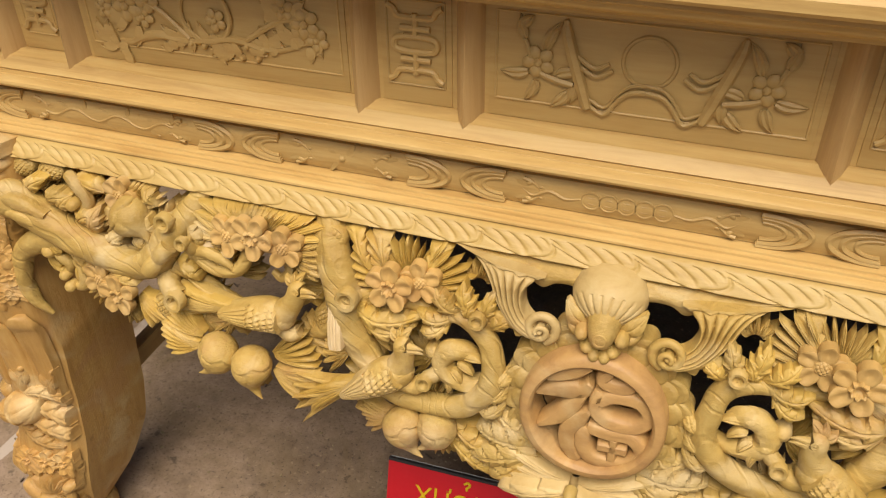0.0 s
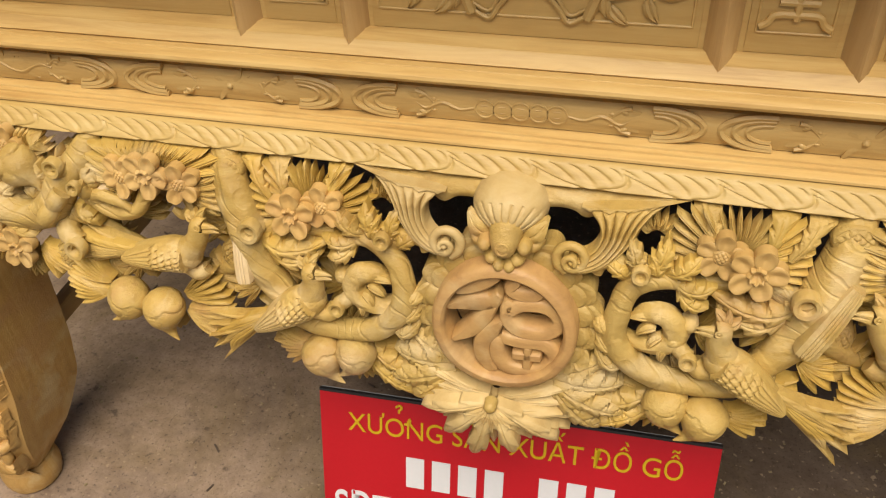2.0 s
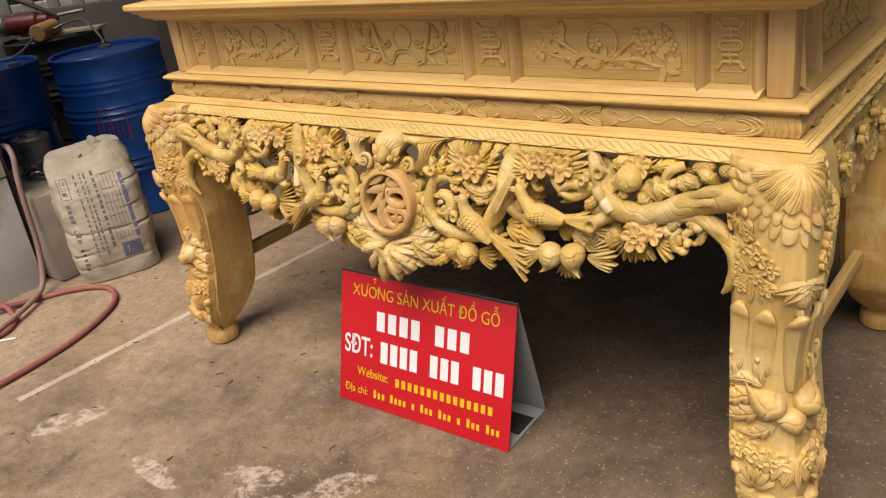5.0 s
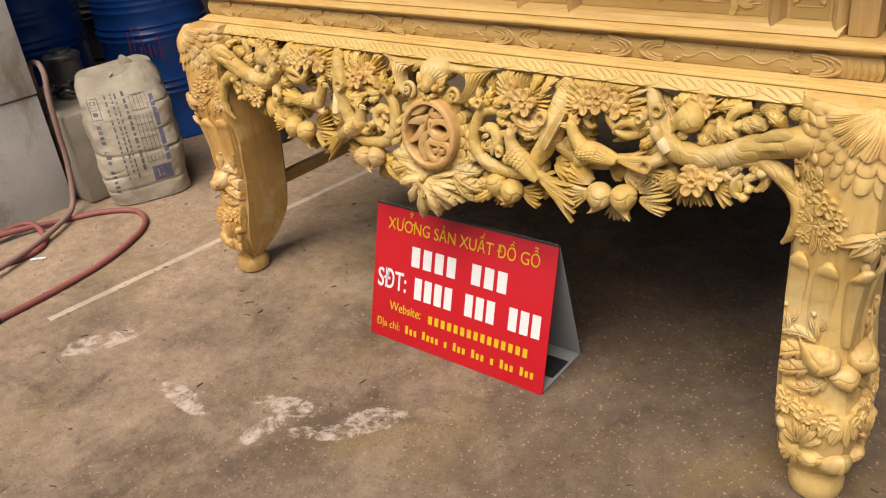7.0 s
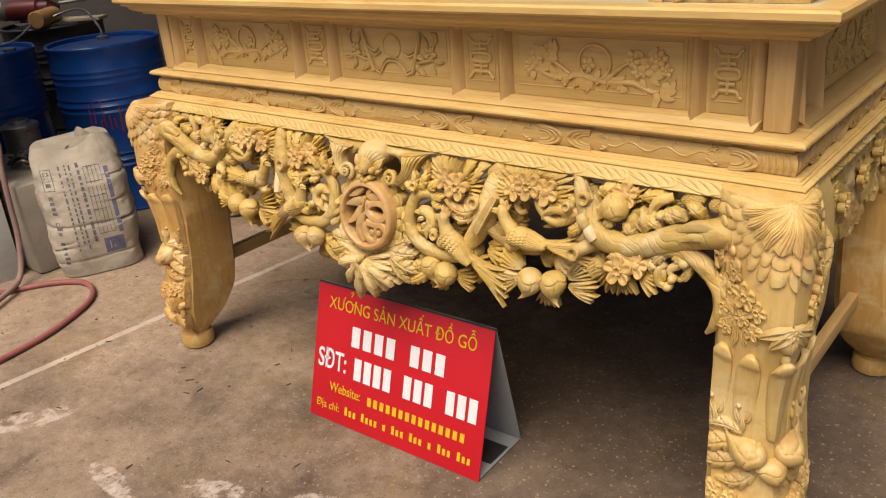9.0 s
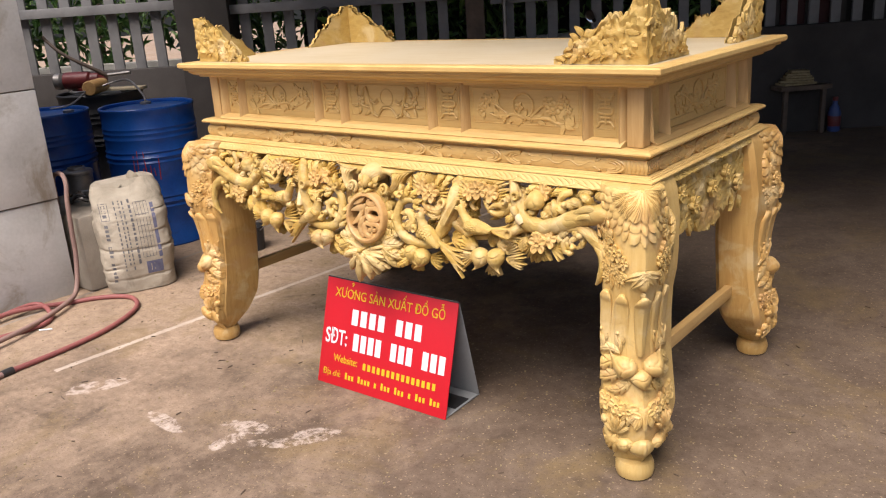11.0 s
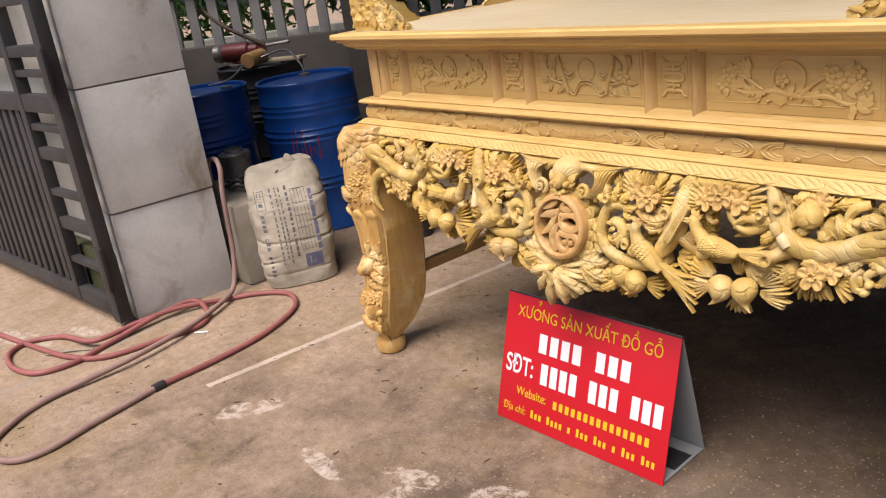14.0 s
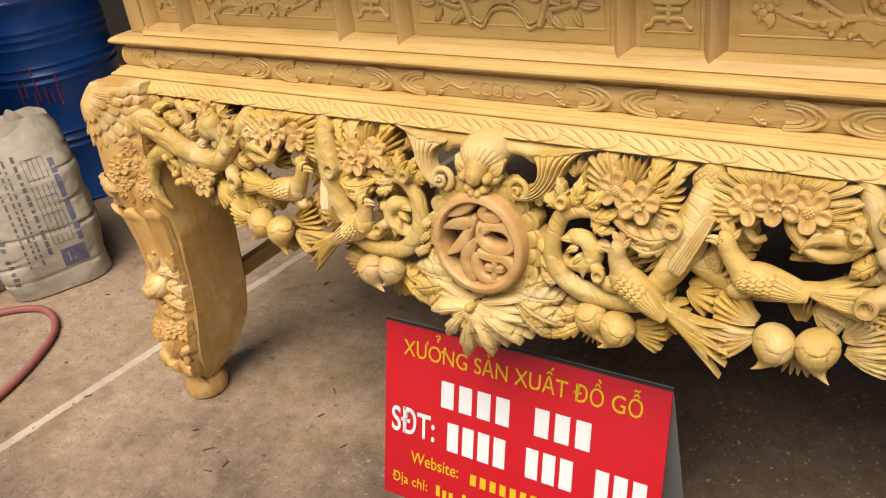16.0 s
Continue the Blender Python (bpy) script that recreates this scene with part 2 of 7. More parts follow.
def ground_material():
    """Worn yard concrete: damp and pale tones, grit, white lime splashes, a worn white line."""
    m, nt, b, vec = base_mat("stained_yard_concrete", 0.75, 0.0, 0.35)
    broad = noise_tex(nt, vec, 0.9, 5, 0.6, 0.3)
    middle = noise_tex(nt, vec, 4.0, 7, 0.7, 0.4)
    small = noise_tex(nt, vec, 22.0, 6, 0.75)
    grit = noise_tex(nt, vec, 130.0, 3, 0.7)
    col = ramp(nt, broad, [(0.30, (0.062, 0.040, 0.026)), (0.5, (0.106, 0.073, 0.049)), (0.72, (0.158, 0.114, 0.081))])
    col = mixed(nt, 0.65, col, ramp(nt, middle, [(0.28, (0.032, 0.020, 0.012)), (0.5, (0.101, 0.070, 0.048)), (0.72, (0.194, 0.143, 0.102))]))
    col = mixed(nt, 0.3, col, ramp(nt, small, [(0.3, (0.035, 0.023, 0.015)), (0.7, (0.220, 0.165, 0.117))]))
    xyz = nt.nodes.new("ShaderNodeSeparateXYZ")
    nt.links.new(vec, xyz.inputs[0])
    x, y = xyz.outputs[0], xyz.outputs[1]
    # paler tone that grows towards -x, broken up by noise
    pale_left = calc(nt, "ADD", calc(nt, "MULTIPLY", calc(nt, "SUBTRACT", x, 0.08), -0.38), calc(nt, "MULTIPLY", calc(nt, "SUBTRACT", broad, 0.5), 1.6))
    pale_left = calc(nt, "ADD", pale_left, calc(nt, "MULTIPLY", calc(nt, "SUBTRACT", middle, 0.5), 0.9))
    col = mixed(nt, ramp(nt, pale_left, [(-0.0, (0, 0, 0)), (0.6, (0.85, 0.85, 0.85))]), col, ramp(nt, small, [(0.3, (0.231, 0.160, 0.106)), (0.7, (0.418, 0.310, 0.217))]))
    moss = noise_tex(nt, vec, 1.7, 7, 0.75, 0.8)
    col = mixed(nt, ramp(nt, moss, [(0.50, (0, 0, 0)), (0.70, (0.7, 0.7, 0.7))]), col, (0.176, 0.120, 0.048))
    oil = noise_tex(nt, vec, 2.6, 5, 0.7, 1.2)
    col = mixed(nt, ramp(nt, oil, [(0.60, (0, 0, 0)), (0.74, (0.6, 0.6, 0.6))]), col, (0.044, 0.030, 0.021))
    col = mixed(nt, ramp(nt, grit, [(0.32, (0.6, 0.6, 0.6)), (0.44, (0, 0, 0))]), col, (0.035, 0.025, 0.017))
    flecks = noise_tex(nt, vec, 75.0, 2, 0.5)
    col = mixed(nt, ramp(nt, flecks, [(0.64, (0, 0, 0)), (0.70, (0.8, 0.8, 0.8))]), col, (0.300, 0.225, 0.140))
    dots = noise_tex(nt, vec, 34.0, 4, 0.6)
    col = mixed(nt, ramp(nt, dots, [(0.30, (0.55, 0.55, 0.55)), (0.38, (0, 0, 0))]), col, (0.040, 0.030, 0.020))
    torn = noise_tex(nt, vec, 9.0, 8, 0.78, 1.6)
    total = None
    for px, py, rx, ry, turn in ((-1.09, -0.64, 0.23, 0.085, 1.0), (-0.57, -0.66, 0.20, 0.055, -0.1), (-0.25, -0.62, 0.13, 0.06, 1.45), (-0.26, -0.51, 0.20, 0.065, 0.3),
                                 (-0.09, -0.53, 0.17, 0.055, 0.55), (-0.01, -0.42, 0.14, 0.085, 0.9), (-2.7, -1.05, 0.5, 0.10, 0.3), (-2.45, -0.8, 0.2, 0.06, 0.3), (-2.0, -0.72, 0.16, 0.05, 0.6)):
        c, s = math.cos(turn), math.sin(turn)
        dx, dy = calc(nt, "SUBTRACT", x, px), calc(nt, "SUBTRACT", y, py)
        u = calc(nt, "DIVIDE", calc(nt, "ADD", calc(nt, "MULTIPLY", dx, c), calc(nt, "MULTIPLY", dy, s)), rx)
        v = calc(nt, "DIVIDE", calc(nt, "SUBTRACT", calc(nt, "MULTIPLY", dy, c), calc(nt, "MULTIPLY", dx, s)), ry)
        d = calc(nt, "SUBTRACT", 1.0, calc(nt, "SQRT", calc(nt, "ADD", calc(nt, "MULTIPLY", u, u), calc(nt, "MULTIPLY", v, v))), True)
        total = d if total is None else calc(nt, "MAXIMUM", total, d)
    lime = calc(nt, "MULTIPLY", calc(nt, "MINIMUM", calc(nt, "MULTIPLY", total, 2.2), 1.0), torn)
    col = mixed(nt, ramp(nt, calc(nt, "ADD", lime, calc(nt, "MULTIPLY", calc(nt, "SUBTRACT", small, 0.5), 0.75)), [(0.45, (0, 0, 0)), (0.53, (0.45, 0.45, 0.45)), (0.66, (0.85, 0.85, 0.85))]), col, (0.460, 0.385, 0.327))
    # worn white line, running away beside the table
    centre = calc(nt, "ADD", calc(nt, "MULTIPLY", y, 0.073), -1.352)
    off = calc(nt, "ABSOLUTE", calc(nt, "SUBTRACT", x, centre))
    line = calc(nt, "LESS_THAN", calc(nt, "ADD", off, calc(nt, "MULTIPLY", torn, 0.02)), 0.026)
    line = calc(nt, "MULTIPLY", line, calc(nt, "GREATER_THAN", y, -0.665))
    worn = ramp(nt, middle, [(0.3, (0.3, 0.3, 0.3)), (0.55, (0.9, 0.9, 0.9))])
    col = mixed(nt, calc(nt, "MULTIPLY", line, worn), col, (0.460, 0.385, 0.313))
    # the joint before the gate
    off = calc(nt, "ABSOLUTE", calc(nt, "ADD", calc(nt, "SUBTRACT", x, calc(nt, "MULTIPLY", y, -0.10)), 2.235))
    joint = calc(nt, "LESS_THAN", calc(nt, "ADD", off, calc(nt, "MULTIPLY", torn, 0.02)), 0.022)
    col = mixed(nt, calc(nt, "MULTIPLY", joint, worn), col, (0.246, 0.207, 0.170))
    nt.links.new(col, b.inputs["Base Color"])
    nt.links.new(ramp(nt, broad, [(0.3, (0.55, 0.55, 0.55)), (0.7, (0.85, 0.85, 0.85))]), b.inputs["Roughness"])
    bumped(nt, b, calc(nt, "ADD", calc(nt, "MULTIPLY", grit, 0.5), middle), 0.25, 0.006)
    return m


GROUND = ground_material()

# ---- mesh helpers ----


def link(name, bm, material, parent=None, label="", smooth=True):
    me = bpy.data.meshes.new(name)
    bmesh.ops.recalc_face_normals(bm, faces=bm.faces)
    bm.to_mesh(me)
    bm.free()
    if smooth:
        for p in me.polygons:
            p.use_smooth = True
        me.set_sharp_from_angle(angle=radians(38))
    me.materials.append(material)
    ob = new(name, me)
    if parent:
        ob.parent = parent
    return tagged(ob, label)


def part(name, bm, material, parent, label="", smooth=True):
    return link(name, bm, material, parent, label, smooth)


def add_box(bm, x0, x1, y0, y1, z0, z1, bevel=0.0, m=None, seg=2):
    verts = bmesh.ops.create_cube(bm, size=1.0, matrix=Matrix.Translation(((x0 + x1) / 2, (y0 + y1) / 2, (z0 + z1) / 2)) @ Matrix.Diagonal((abs(x1 - x0), abs(y1 - y0), abs(z1 - z0), 1)))["verts"]
    edges = list({e for v in verts for e in v.link_edges})
    if bevel:
        res = bmesh.ops.bevel(bm, geom=edges, offset=bevel, segments=seg, affect="EDGES", profile=0.6)
        verts = list({v for f in res["faces"] for v in f.verts} | {v for v in verts if v.is_valid})
    if m is not None:
        bmesh.ops.transform(bm, matrix=m, verts=verts)
    return bm


def box(x0, x1, y0, y1, z0, z1, bevel=0.003, m=None):
    return add_box(bmesh.new(), x0, x1, y0, y1, z0, z1, bevel, m)


def skin(bm, rings, closed=True, caps=True):
    """Faces between rings of equal length."""
    vs = [[bm.verts.new(p) for p in r] for r in rings]
    n = len(vs[0])
    for a, b in zip(vs, vs[1:]):
        for i in range(n if closed else n - 1):
            j = (i + 1) % n
            bm.faces.new((a[i], a[j], b[j], b[i]))
    if caps:
        for r in (vs[0], vs[-1]):
            try:
                bm.faces.new(r)
            except ValueError:
                pass
    return bm


def revolve(profile, seg=24, at=(0, 0, 0), bm=None, caps=True):
    bm = bm or bmesh.new()
    rings = [[(at[0] + r * math.cos(2 * math.pi * i / seg), at[1] + r * math.sin(2 * math.pi * i / seg), at[2] + z) for i in range(seg)] for r, z in profile]
    return skin(bm, rings, True, caps)


def spline(pts, n):
    """n points on a smooth curve through pts (tuples of any length)."""
    p = np.array(pts, float)
    if len(p) == 2:
        p = np.array([p[0], (p[0] + p[1]) / 2, p[1]])
    p = np.vstack([2 * p[0] - p[1], p, 2 * p[-1] - p[-2]])
    out = []
    for k in range(n):
        s = k / (n - 1) * (len(p) - 3)
        i = min(int(s), len(p) - 4)
        t = s - i
        a, b, c, d = p[i:i + 4]
        out.append(0.5 * (2 * b + (c - a) * t + (2 * a - 5 * b + 4 * c - d) * t * t + (3 * b - a - 3 * c + d) * t ** 3))
    return np.array(out)


def tube(pts, n=16, seg=8, flat=1.0, bm=None, rough=0.0, scales=0, lobes=3):
    """A bent round bar through pts of (x, y, z, radius)."""
    bm = bm or bmesh.new()
    c = spline(pts, n)
    rings, up = [], Vector((0, 0.13, 1)).normalized()
    for k in range(n):
        a, b = Vector(c[max(k - 1, 0)][:3]), Vector(c[min(k + 1, n - 1)][:3])
        d = (b - a).normalized()
        side = d.cross(up)
        if side.length < 1e-3:
            side = d.cross(Vector((1, 0, 0)))
        side.normalize()
        up2 = side.cross(d).normalized()
        up = up2
        o, r = Vector(c[k][:3]), max(c[k][3], 0.0004)
        ring = []
        for i in range(seg):
            w = 2 * math.pi * i / seg
            q = r * (1 + rough * noise.noise(o * 32 + Vector((math.cos(w), math.sin(w), 0)) * 1.2))
            if scales:
                ph = (k / (n - 1) * scales + 0.22 * math.cos(w * lobes)) % 1.0
                turn = math.cos(w - 2.4 * int(k / (n - 1) * scales + 0.22 * math.cos(w * lobes)))
                q *= 1.0 - 0.10 * math.exp(-((ph - 0.5) / 0.05) ** 2) * (turn > -0.2) - 0.05 * math.exp(-(math.sin(w * 3 + 4 * math.sin(5 * k / n)) / 0.2) ** 2)
            ring.append(o + side * math.cos(w) * q + up2 * math.sin(w) * q * flat)
        rings.append(ring)
    return skin(bm, rings)


def mitre_loop(profile, hx, y0, y1):
    """A moulding that runs round a rectangle: profile of (offset outwards, z), closed into a ring of solid section."""
    bm = bmesh.new()
    cy, hy = (y0 + y1) / 2, (y1 - y0) / 2
    rings = []
    for sx, sy in ((-1, -1), (1, -1), (1, 1), (-1, 1)):
        rings.append([(sx * (hx + o), cy + sy * (hy + o), z) for o, z in profile])
    vs = [[bm.verts.new(p) for p in r] for r in rings]
    n = len(profile)
    for k in range(4):
        a, b = vs[k], vs[(k + 1) % 4]
        for i in range(n):
            j = (i + 1) % n
            bm.faces.new((a[i], a[j], b[j], b[i]))
    return bm


def empty(name, label, category, at=(0, 0, 0), group="", kind=""):
    ob = new(name)
    ob.location = at
    ob.empty_display_size = 0.05
    return tagged(ob, label, category, group, kind)

# ---- setting ----
bm = bmesh.new()
skin(bm, [[(-40, -40, 0), (40, -40, 0)], [(-40, 40, 0), (40, 40, 0)]], False, False)
tagged(link("ground", bm, GROUND, smooth=False), "stained grey-brown yard concrete with lime splashes", "ground", kind="structure")

FP, FD = Vector((-4.9, 1.95, 0)), Vector((0.77, 0.64, 0)).normalized()      # the boundary fence's line
FN = Vector((FD.y, -FD.x, 0))
FM = Matrix(((FD.x, -FN.x, 0, FP.x), (FD.y, -FN.y, 0, FP.y), (0, 0, 1, 0), (0, 0, 0, 1)))   # along, behind, up

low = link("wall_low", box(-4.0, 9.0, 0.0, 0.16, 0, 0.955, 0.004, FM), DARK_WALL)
tagged(low, "low boundary wall under the slats, shade put into its dark colour", "wall", kind="structure")

fence = empty("fence", "weathered grey slatted fence on a low wall", "fence", kind="structure")
for u0, u1, z in ((-4.0, 0.60, 1.44), (0.98, 3.05, 1.37), (3.3, 9.0, 1.31)):
    for dz in (0.0, 0.62):
        part("rail", box(u0, u1, 0.03, 0.09, z + dz, z + dz + 0.08, 0.004, FM), FENCE, fence)
slat_mesh = None
for i in range(54):
    u = -3.0 + i * 0.196
    if 0.52 < u < 1.04 or 3.06 < u < 3.3:
        continue
    if slat_mesh is None:
        ob = part("slat", box(-0.045, 0.045, 0.0, 0.03, 0.955, 2.3, 0.004), FENCE, fence)
        slat_mesh = ob.data
    else:
        ob = new("slat", slat_mesh)
        ob.parent = fence
    ob.matrix_local = FM @ pose(u, 0.10, 0)

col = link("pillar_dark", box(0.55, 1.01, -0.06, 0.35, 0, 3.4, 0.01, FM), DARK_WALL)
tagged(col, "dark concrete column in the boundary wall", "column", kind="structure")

# gate post, clad with large grey tiles
post = empty("gate_pillar", "grey tiled gate pillar with recessed joints", "pillar", kind="structure")
PM = pose(-2.315, -0.325, 0, 0, 0, -3)
part("core", box(-0.50, -0.012, -0.245, 0.245, 0, 3.1, 0.004, PM), BLOCK, post)
for k, (z0, z1) in enumerate(((0.0, 0.535), (0.543, 1.115), (1.123, 1.70), (1.708, 2.3), (2.308, 3.0))):
    part("tile", box(-0.012, 0.004 if k else -0.004, -0.25, 0.25, z0, z1, 0.003, PM), PILLAR, post)
    part("tile", box(-0.5, 0.0, -0.257, -0.247, z0, z1, 0.003, PM), PILLAR, post)

GW = Matrix.Translation((-2.30, -0.645, 0)) @ pose(0, 0, 0, 0, 0, 5)
plinth = link("wall_outer", box(-4.5, -0.28, 0.12, 0.35, 0.0, 3.0, 0.004, GW), PLASTER)
tagged(plinth, "stained white plaster wall behind the gate", "wall", kind="structure")
MOSS = speckled("mossy_stone", (0.022, 0.026, 0.012), (0.085, 0.085, 0.034), 9.0, 0.9, 0.0, 0.4)
tagged(link("kerb_mossy", box(-4.5, -0.13, 0.05, 0.115, -0.05, 0.33, 0.01, GW), MOSS), "mossy damp kerb stone under the gate", "kerb", kind="structure")

gate = empty("steel_gate", "dark grey welded steel gate with flat and square bars, standing open", "gate")
part("stile", box(-0.075, 0.0, -0.03, 0.03, 0.03, 2.3, 0.004, GW), GATE, gate)
part("stile", box(-0.50, -0.44, -0.03, 0.03, 0.06, 2.3, 0.004, GW), GATE, gate)
part("stile", box(-1.95, -1.88, -0.03, 0.03, 0.06, 2.3, 0.004, GW), GATE, gate)
for z0, z1 in ((0.06, 0.135), (1.03, 1.11), (1.28, 1.33), (2.22, 2.3)):
    part("rail", box(-1.9, -0.07, -0.026, 0.026, z0, z1, 0.003, GW), GATE, gate)
for z in (0.27, 0.45, 0.62, 0.80, 0.94, 1.19, 1.50, 1.75, 2.0):
    part("bar", box(-0.44, -0.075, -0.02, 0.02, z, z + (0.055 if z in (0.45, 0.80) else 0.03), 0.003, GW), GATE, gate)
for i in range(13):
    u = -0.60 - i * 0.10
    part("bar", box(u - 0.028, u + 0.028, -0.012, 0.012, 0.13, 1.04, 0.003, GW), GATE, gate)
    part("bar", box(u - 0.028, u + 0.028, -0.012, 0.012, 1.32, 2.23, 0.003, GW), GATE, gate)
part("hinge", box(-0.03, 0.035, -0.05, -0.03, 1.12, 1.32, 0.006, GW), BLACK, gate)
part("hinge", box(-0.03, 0.035, -0.05, -0.03, 0.20, 0.42, 0.006, GW), BLACK, gate)

# open workshop behind, its walls coloured dark to stand in for shade
tagged(link("wall_back", box(1.4, 12.0, 1.6, 1.8, 0, 3.4, 0.004, FM), DARK_WALL), "back wall of an open workshop, coloured dark for the shade inside", "wall", kind="structure")
# Out of view: side wall and wide roof are added to block light.
tagged(link("wall_side", box(11.8, 12.0, -3.9, 1.6, 0, 3.4, 0.004, FM), DARK_WALL), "unseen dark side wall added to close off light from the workshop", "wall", kind="structure")
tagged(link("roof", add_box(box(0.3, 2.5, -3.9, 1.8, 3.4, 3.5, 0.004, FM), 2.5, 12.0, -5.5, 1.8, 3.4, 3.5, 0.004, FM), ROOF), "unseen dark metal roof over the workshop, widened to shade the floor", "roof", kind="structure")


# ---- altar table ----
table = empty("altar_table", "raw yellow jackwood altar table, deeply carved, unvarnished", "altar table")
WX, WY0, WY1 = 1.005, 0.070, 0.945      # the waist's outline


def slab():
    bm = mitre_loop([(0.04, 1.249), (0.085, 1.249), (0.090, 1.244), (0.090, 1.232), (0.085, 1.227), (0.04, 1.227)], WX, WY0, WY1)
    return bm


part("tabletop", slab(), W_RAIL, table)
part("tabletop_board", box(-WX - 0.0395, WX + 0.0395, WY0 - 0.0395, WY1 + 0.0395, 1.2275, 1.2487, 0.0), W_TOP, table)
part("cornice", mitre_loop([(-0.05, 1.2265), (0.074, 1.2265), (0.074, 1.219), (0.071, 1.2165), (0.060, 1.2145), (0.058, 1.208), (0.050, 1.2), (0.034, 1.194), (0.030, 1.1935), (0.028, 1.188), (0.018, 1.186), (-0.05, 1.186)], WX, WY0, WY1), W_RAIL, table)
part("waist", mitre_loop([(-0.022, 1.20), (-0.022, 0.99), (-0.08, 0.99), (-0.08, 1.20)], WX, WY0, WY1), W_PANEL, table)
SILL = ((-0.022, 1.031), (-0.013, 1.031), (-0.011, 1.0295), (0.004, 1.0255), (0.0045, 1.024), (0.018, 1.015), (0.020, 1.0125), (0.018, 1.0102), (-0.022, 1.0102))
part("sill", skin(bmesh.new(), [[(u * (0.949 - 0.3 * max(o, 0)), WY0 - o, z) for o, z in SILL] for u in (-1, 1)]), W_RAIL, table)
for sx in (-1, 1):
    part("sill", skin(bmesh.new(), [[(sx * (WX + o), v, z) for o, z in SILL] for v in (WY0 + 0.052, WY1 - 0.052)]), W_RAIL_SHADED, table)
part("lip", mitre_loop([(-0.03, 1.0098), (0.022, 1.0098), (0.029, 1.0092), (0.0296, 1.0080), (0.0355, 1.0065), (0.0415, 1.0025), (0.0428, 0.9985), (0.0415, 0.995), (0.037, 0.992), (0.026, 0.990), (-0.03, 0.990)], WX, WY0, WY1), W_RAIL, table)
part("belt", mitre_loop([(-0.03, 0.9897), (0.018, 0.9897), (0.018, 0.981), (0.0225, 0.9795), (0.0225, 0.9775), (0.026, 0.971), (0.0275, 0.958), (0.026, 0.946), (0.0225, 0.9395), (0.0225, 0.9375), (0.019, 0.9363), (-0.03, 0.9363)], WX, WY0, WY1), W_RAIL, table)
part("plinth", mitre_loop([(-0.03, 0.936), (0.033, 0.936), (0.0375, 0.935), (0.038, 0.9325), (0.043, 0.9312), (0.0435, 0.9285), (0.049, 0.9270), (0.0535, 0.9245), (0.054, 0.9215), (0.051, 0.9197), (-0.03, 0.9197)], WX, WY0, WY1), W_RAIL, table)



def leg_section(z):
    """Inner and outer edge of a leg, measured outwards along x from the table's middle, at height z."""
    zs = (0.055, 0.085, 0.12, 0.17, 0.22, 0.30, 0.40, 0.50, 0.58, 0.64, 0.70, 0.80, 0.88, 0.92)
    ins = (0.990, 0.975, 0.958, 0.947, 0.938, 0.930, 0.927, 0.924, 0.924, 0.924, 0.922, 0.908, 0.908, 0.908)
    outs = (1.062, 1.076, 1.092, 1.102, 1.102, 1.088, 1.076, 1.075, 1.080, 1.092, 1.096, 1.092, 1.080, 1.064)
    return float(np.interp(z, zs, ins)), float(np.interp(z, zs, outs))


def leg_point(sx, sy, a, b, z):
    """A point given by distances outwards along x (a) and along y (b, on the same scale)."""
    return (sx * a, 0.505 + sy * (b - 0.505), z)


def leg_fall(d, z):
    """How far a leg's outer faces fall back at a distance d from its corner: rounded at the knee, flatter below."""
    return float(np.interp(z, (0.1, 0.45, 0.62, 0.75), (0.012, 0.016, 0.034, 0.052))) * min(1.0, max(0.0, (d - 0.06) / 0.11)) ** 1.4


def leg_body(sx, sy):
    """Square-backed bracket leg: plain inside faces, deeper along y than along x."""
    rings = []
    for z in np.linspace(0.055, 0.919, 44):
        i, o = leg_section(z)
        deep = i - float(np.interp(z, (0.05, 0.09, 0.14, 0.2, 0.6, 0.75, 0.93), (-0.01, 0.01, 0.04, 0.066, 0.080, 0.088, 0.095)))
        ch = 0.018
        w = o - i
        pts = [(i, o - ch - leg_fall(w, z)), (i, deep + 0.02), (i + 0.02, deep), (o - ch - 0.3 * leg_fall(o - deep, z), deep), (o - 0.3 * leg_fall(o - deep - ch, z), deep + ch)]
        pts += [(o - 0.3 * leg_fall(q, z), o - q) for q in (r * min(1.0, (o - deep - ch) / 0.205) for r in (0.20, 0.16, 0.12, 0.09, 0.065, 0.045))] + [(o - 0.012, o - 0.014)] + [(o - q, o - leg_fall(q, z)) for q in (0.045, 0.065, 0.09)]
        pts += [(i + ch + (w - 0.09 - ch) * q, o - leg_fall(w - ch - (w - 0.09 - ch) * q, z)) for q in (0.66, 0.33, 0.0)]
        rings.append([leg_point(sx, sy, a, b, z) for a, b in pts])
    return skin(bmesh.new(), rings)


def leg_foot(sx, sy):
    c = leg_point(sx, sy, 1.03, 1.03, 0)
    return revolve([(0.046, 0.0), (0.056, 0.006), (0.060, 0.022), (0.060, 0.04), (0.054, 0.056), (0.040, 0.062)], 20, c)


legs = []
for sx, sy in ((1, -1), (-1, -1), (1, 1), (-1, 1)):
    tone = W_LEG_PALE if (sx, sy) == (1, -1) else W_LEG
    leg = part("leg", leg_body(sx, sy), tone, table)
    legs.append((sx, sy, leg))
    part("foot", leg_foot(sx, sy), tone, leg)
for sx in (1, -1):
    part("stretcher", box(sx * 0.985 - 0.014, sx * 0.985 + 0.014, 0.12, 0.90, 0.285, 0.33, 0.003), W_RAIL_SHADED, table)
# core boards of the apron, behind the carving
part("front_rail", box(-0.935, 0.935, 0.022, 0.06, 0.885, 0.9193, 0.004), W_RAIL, table)
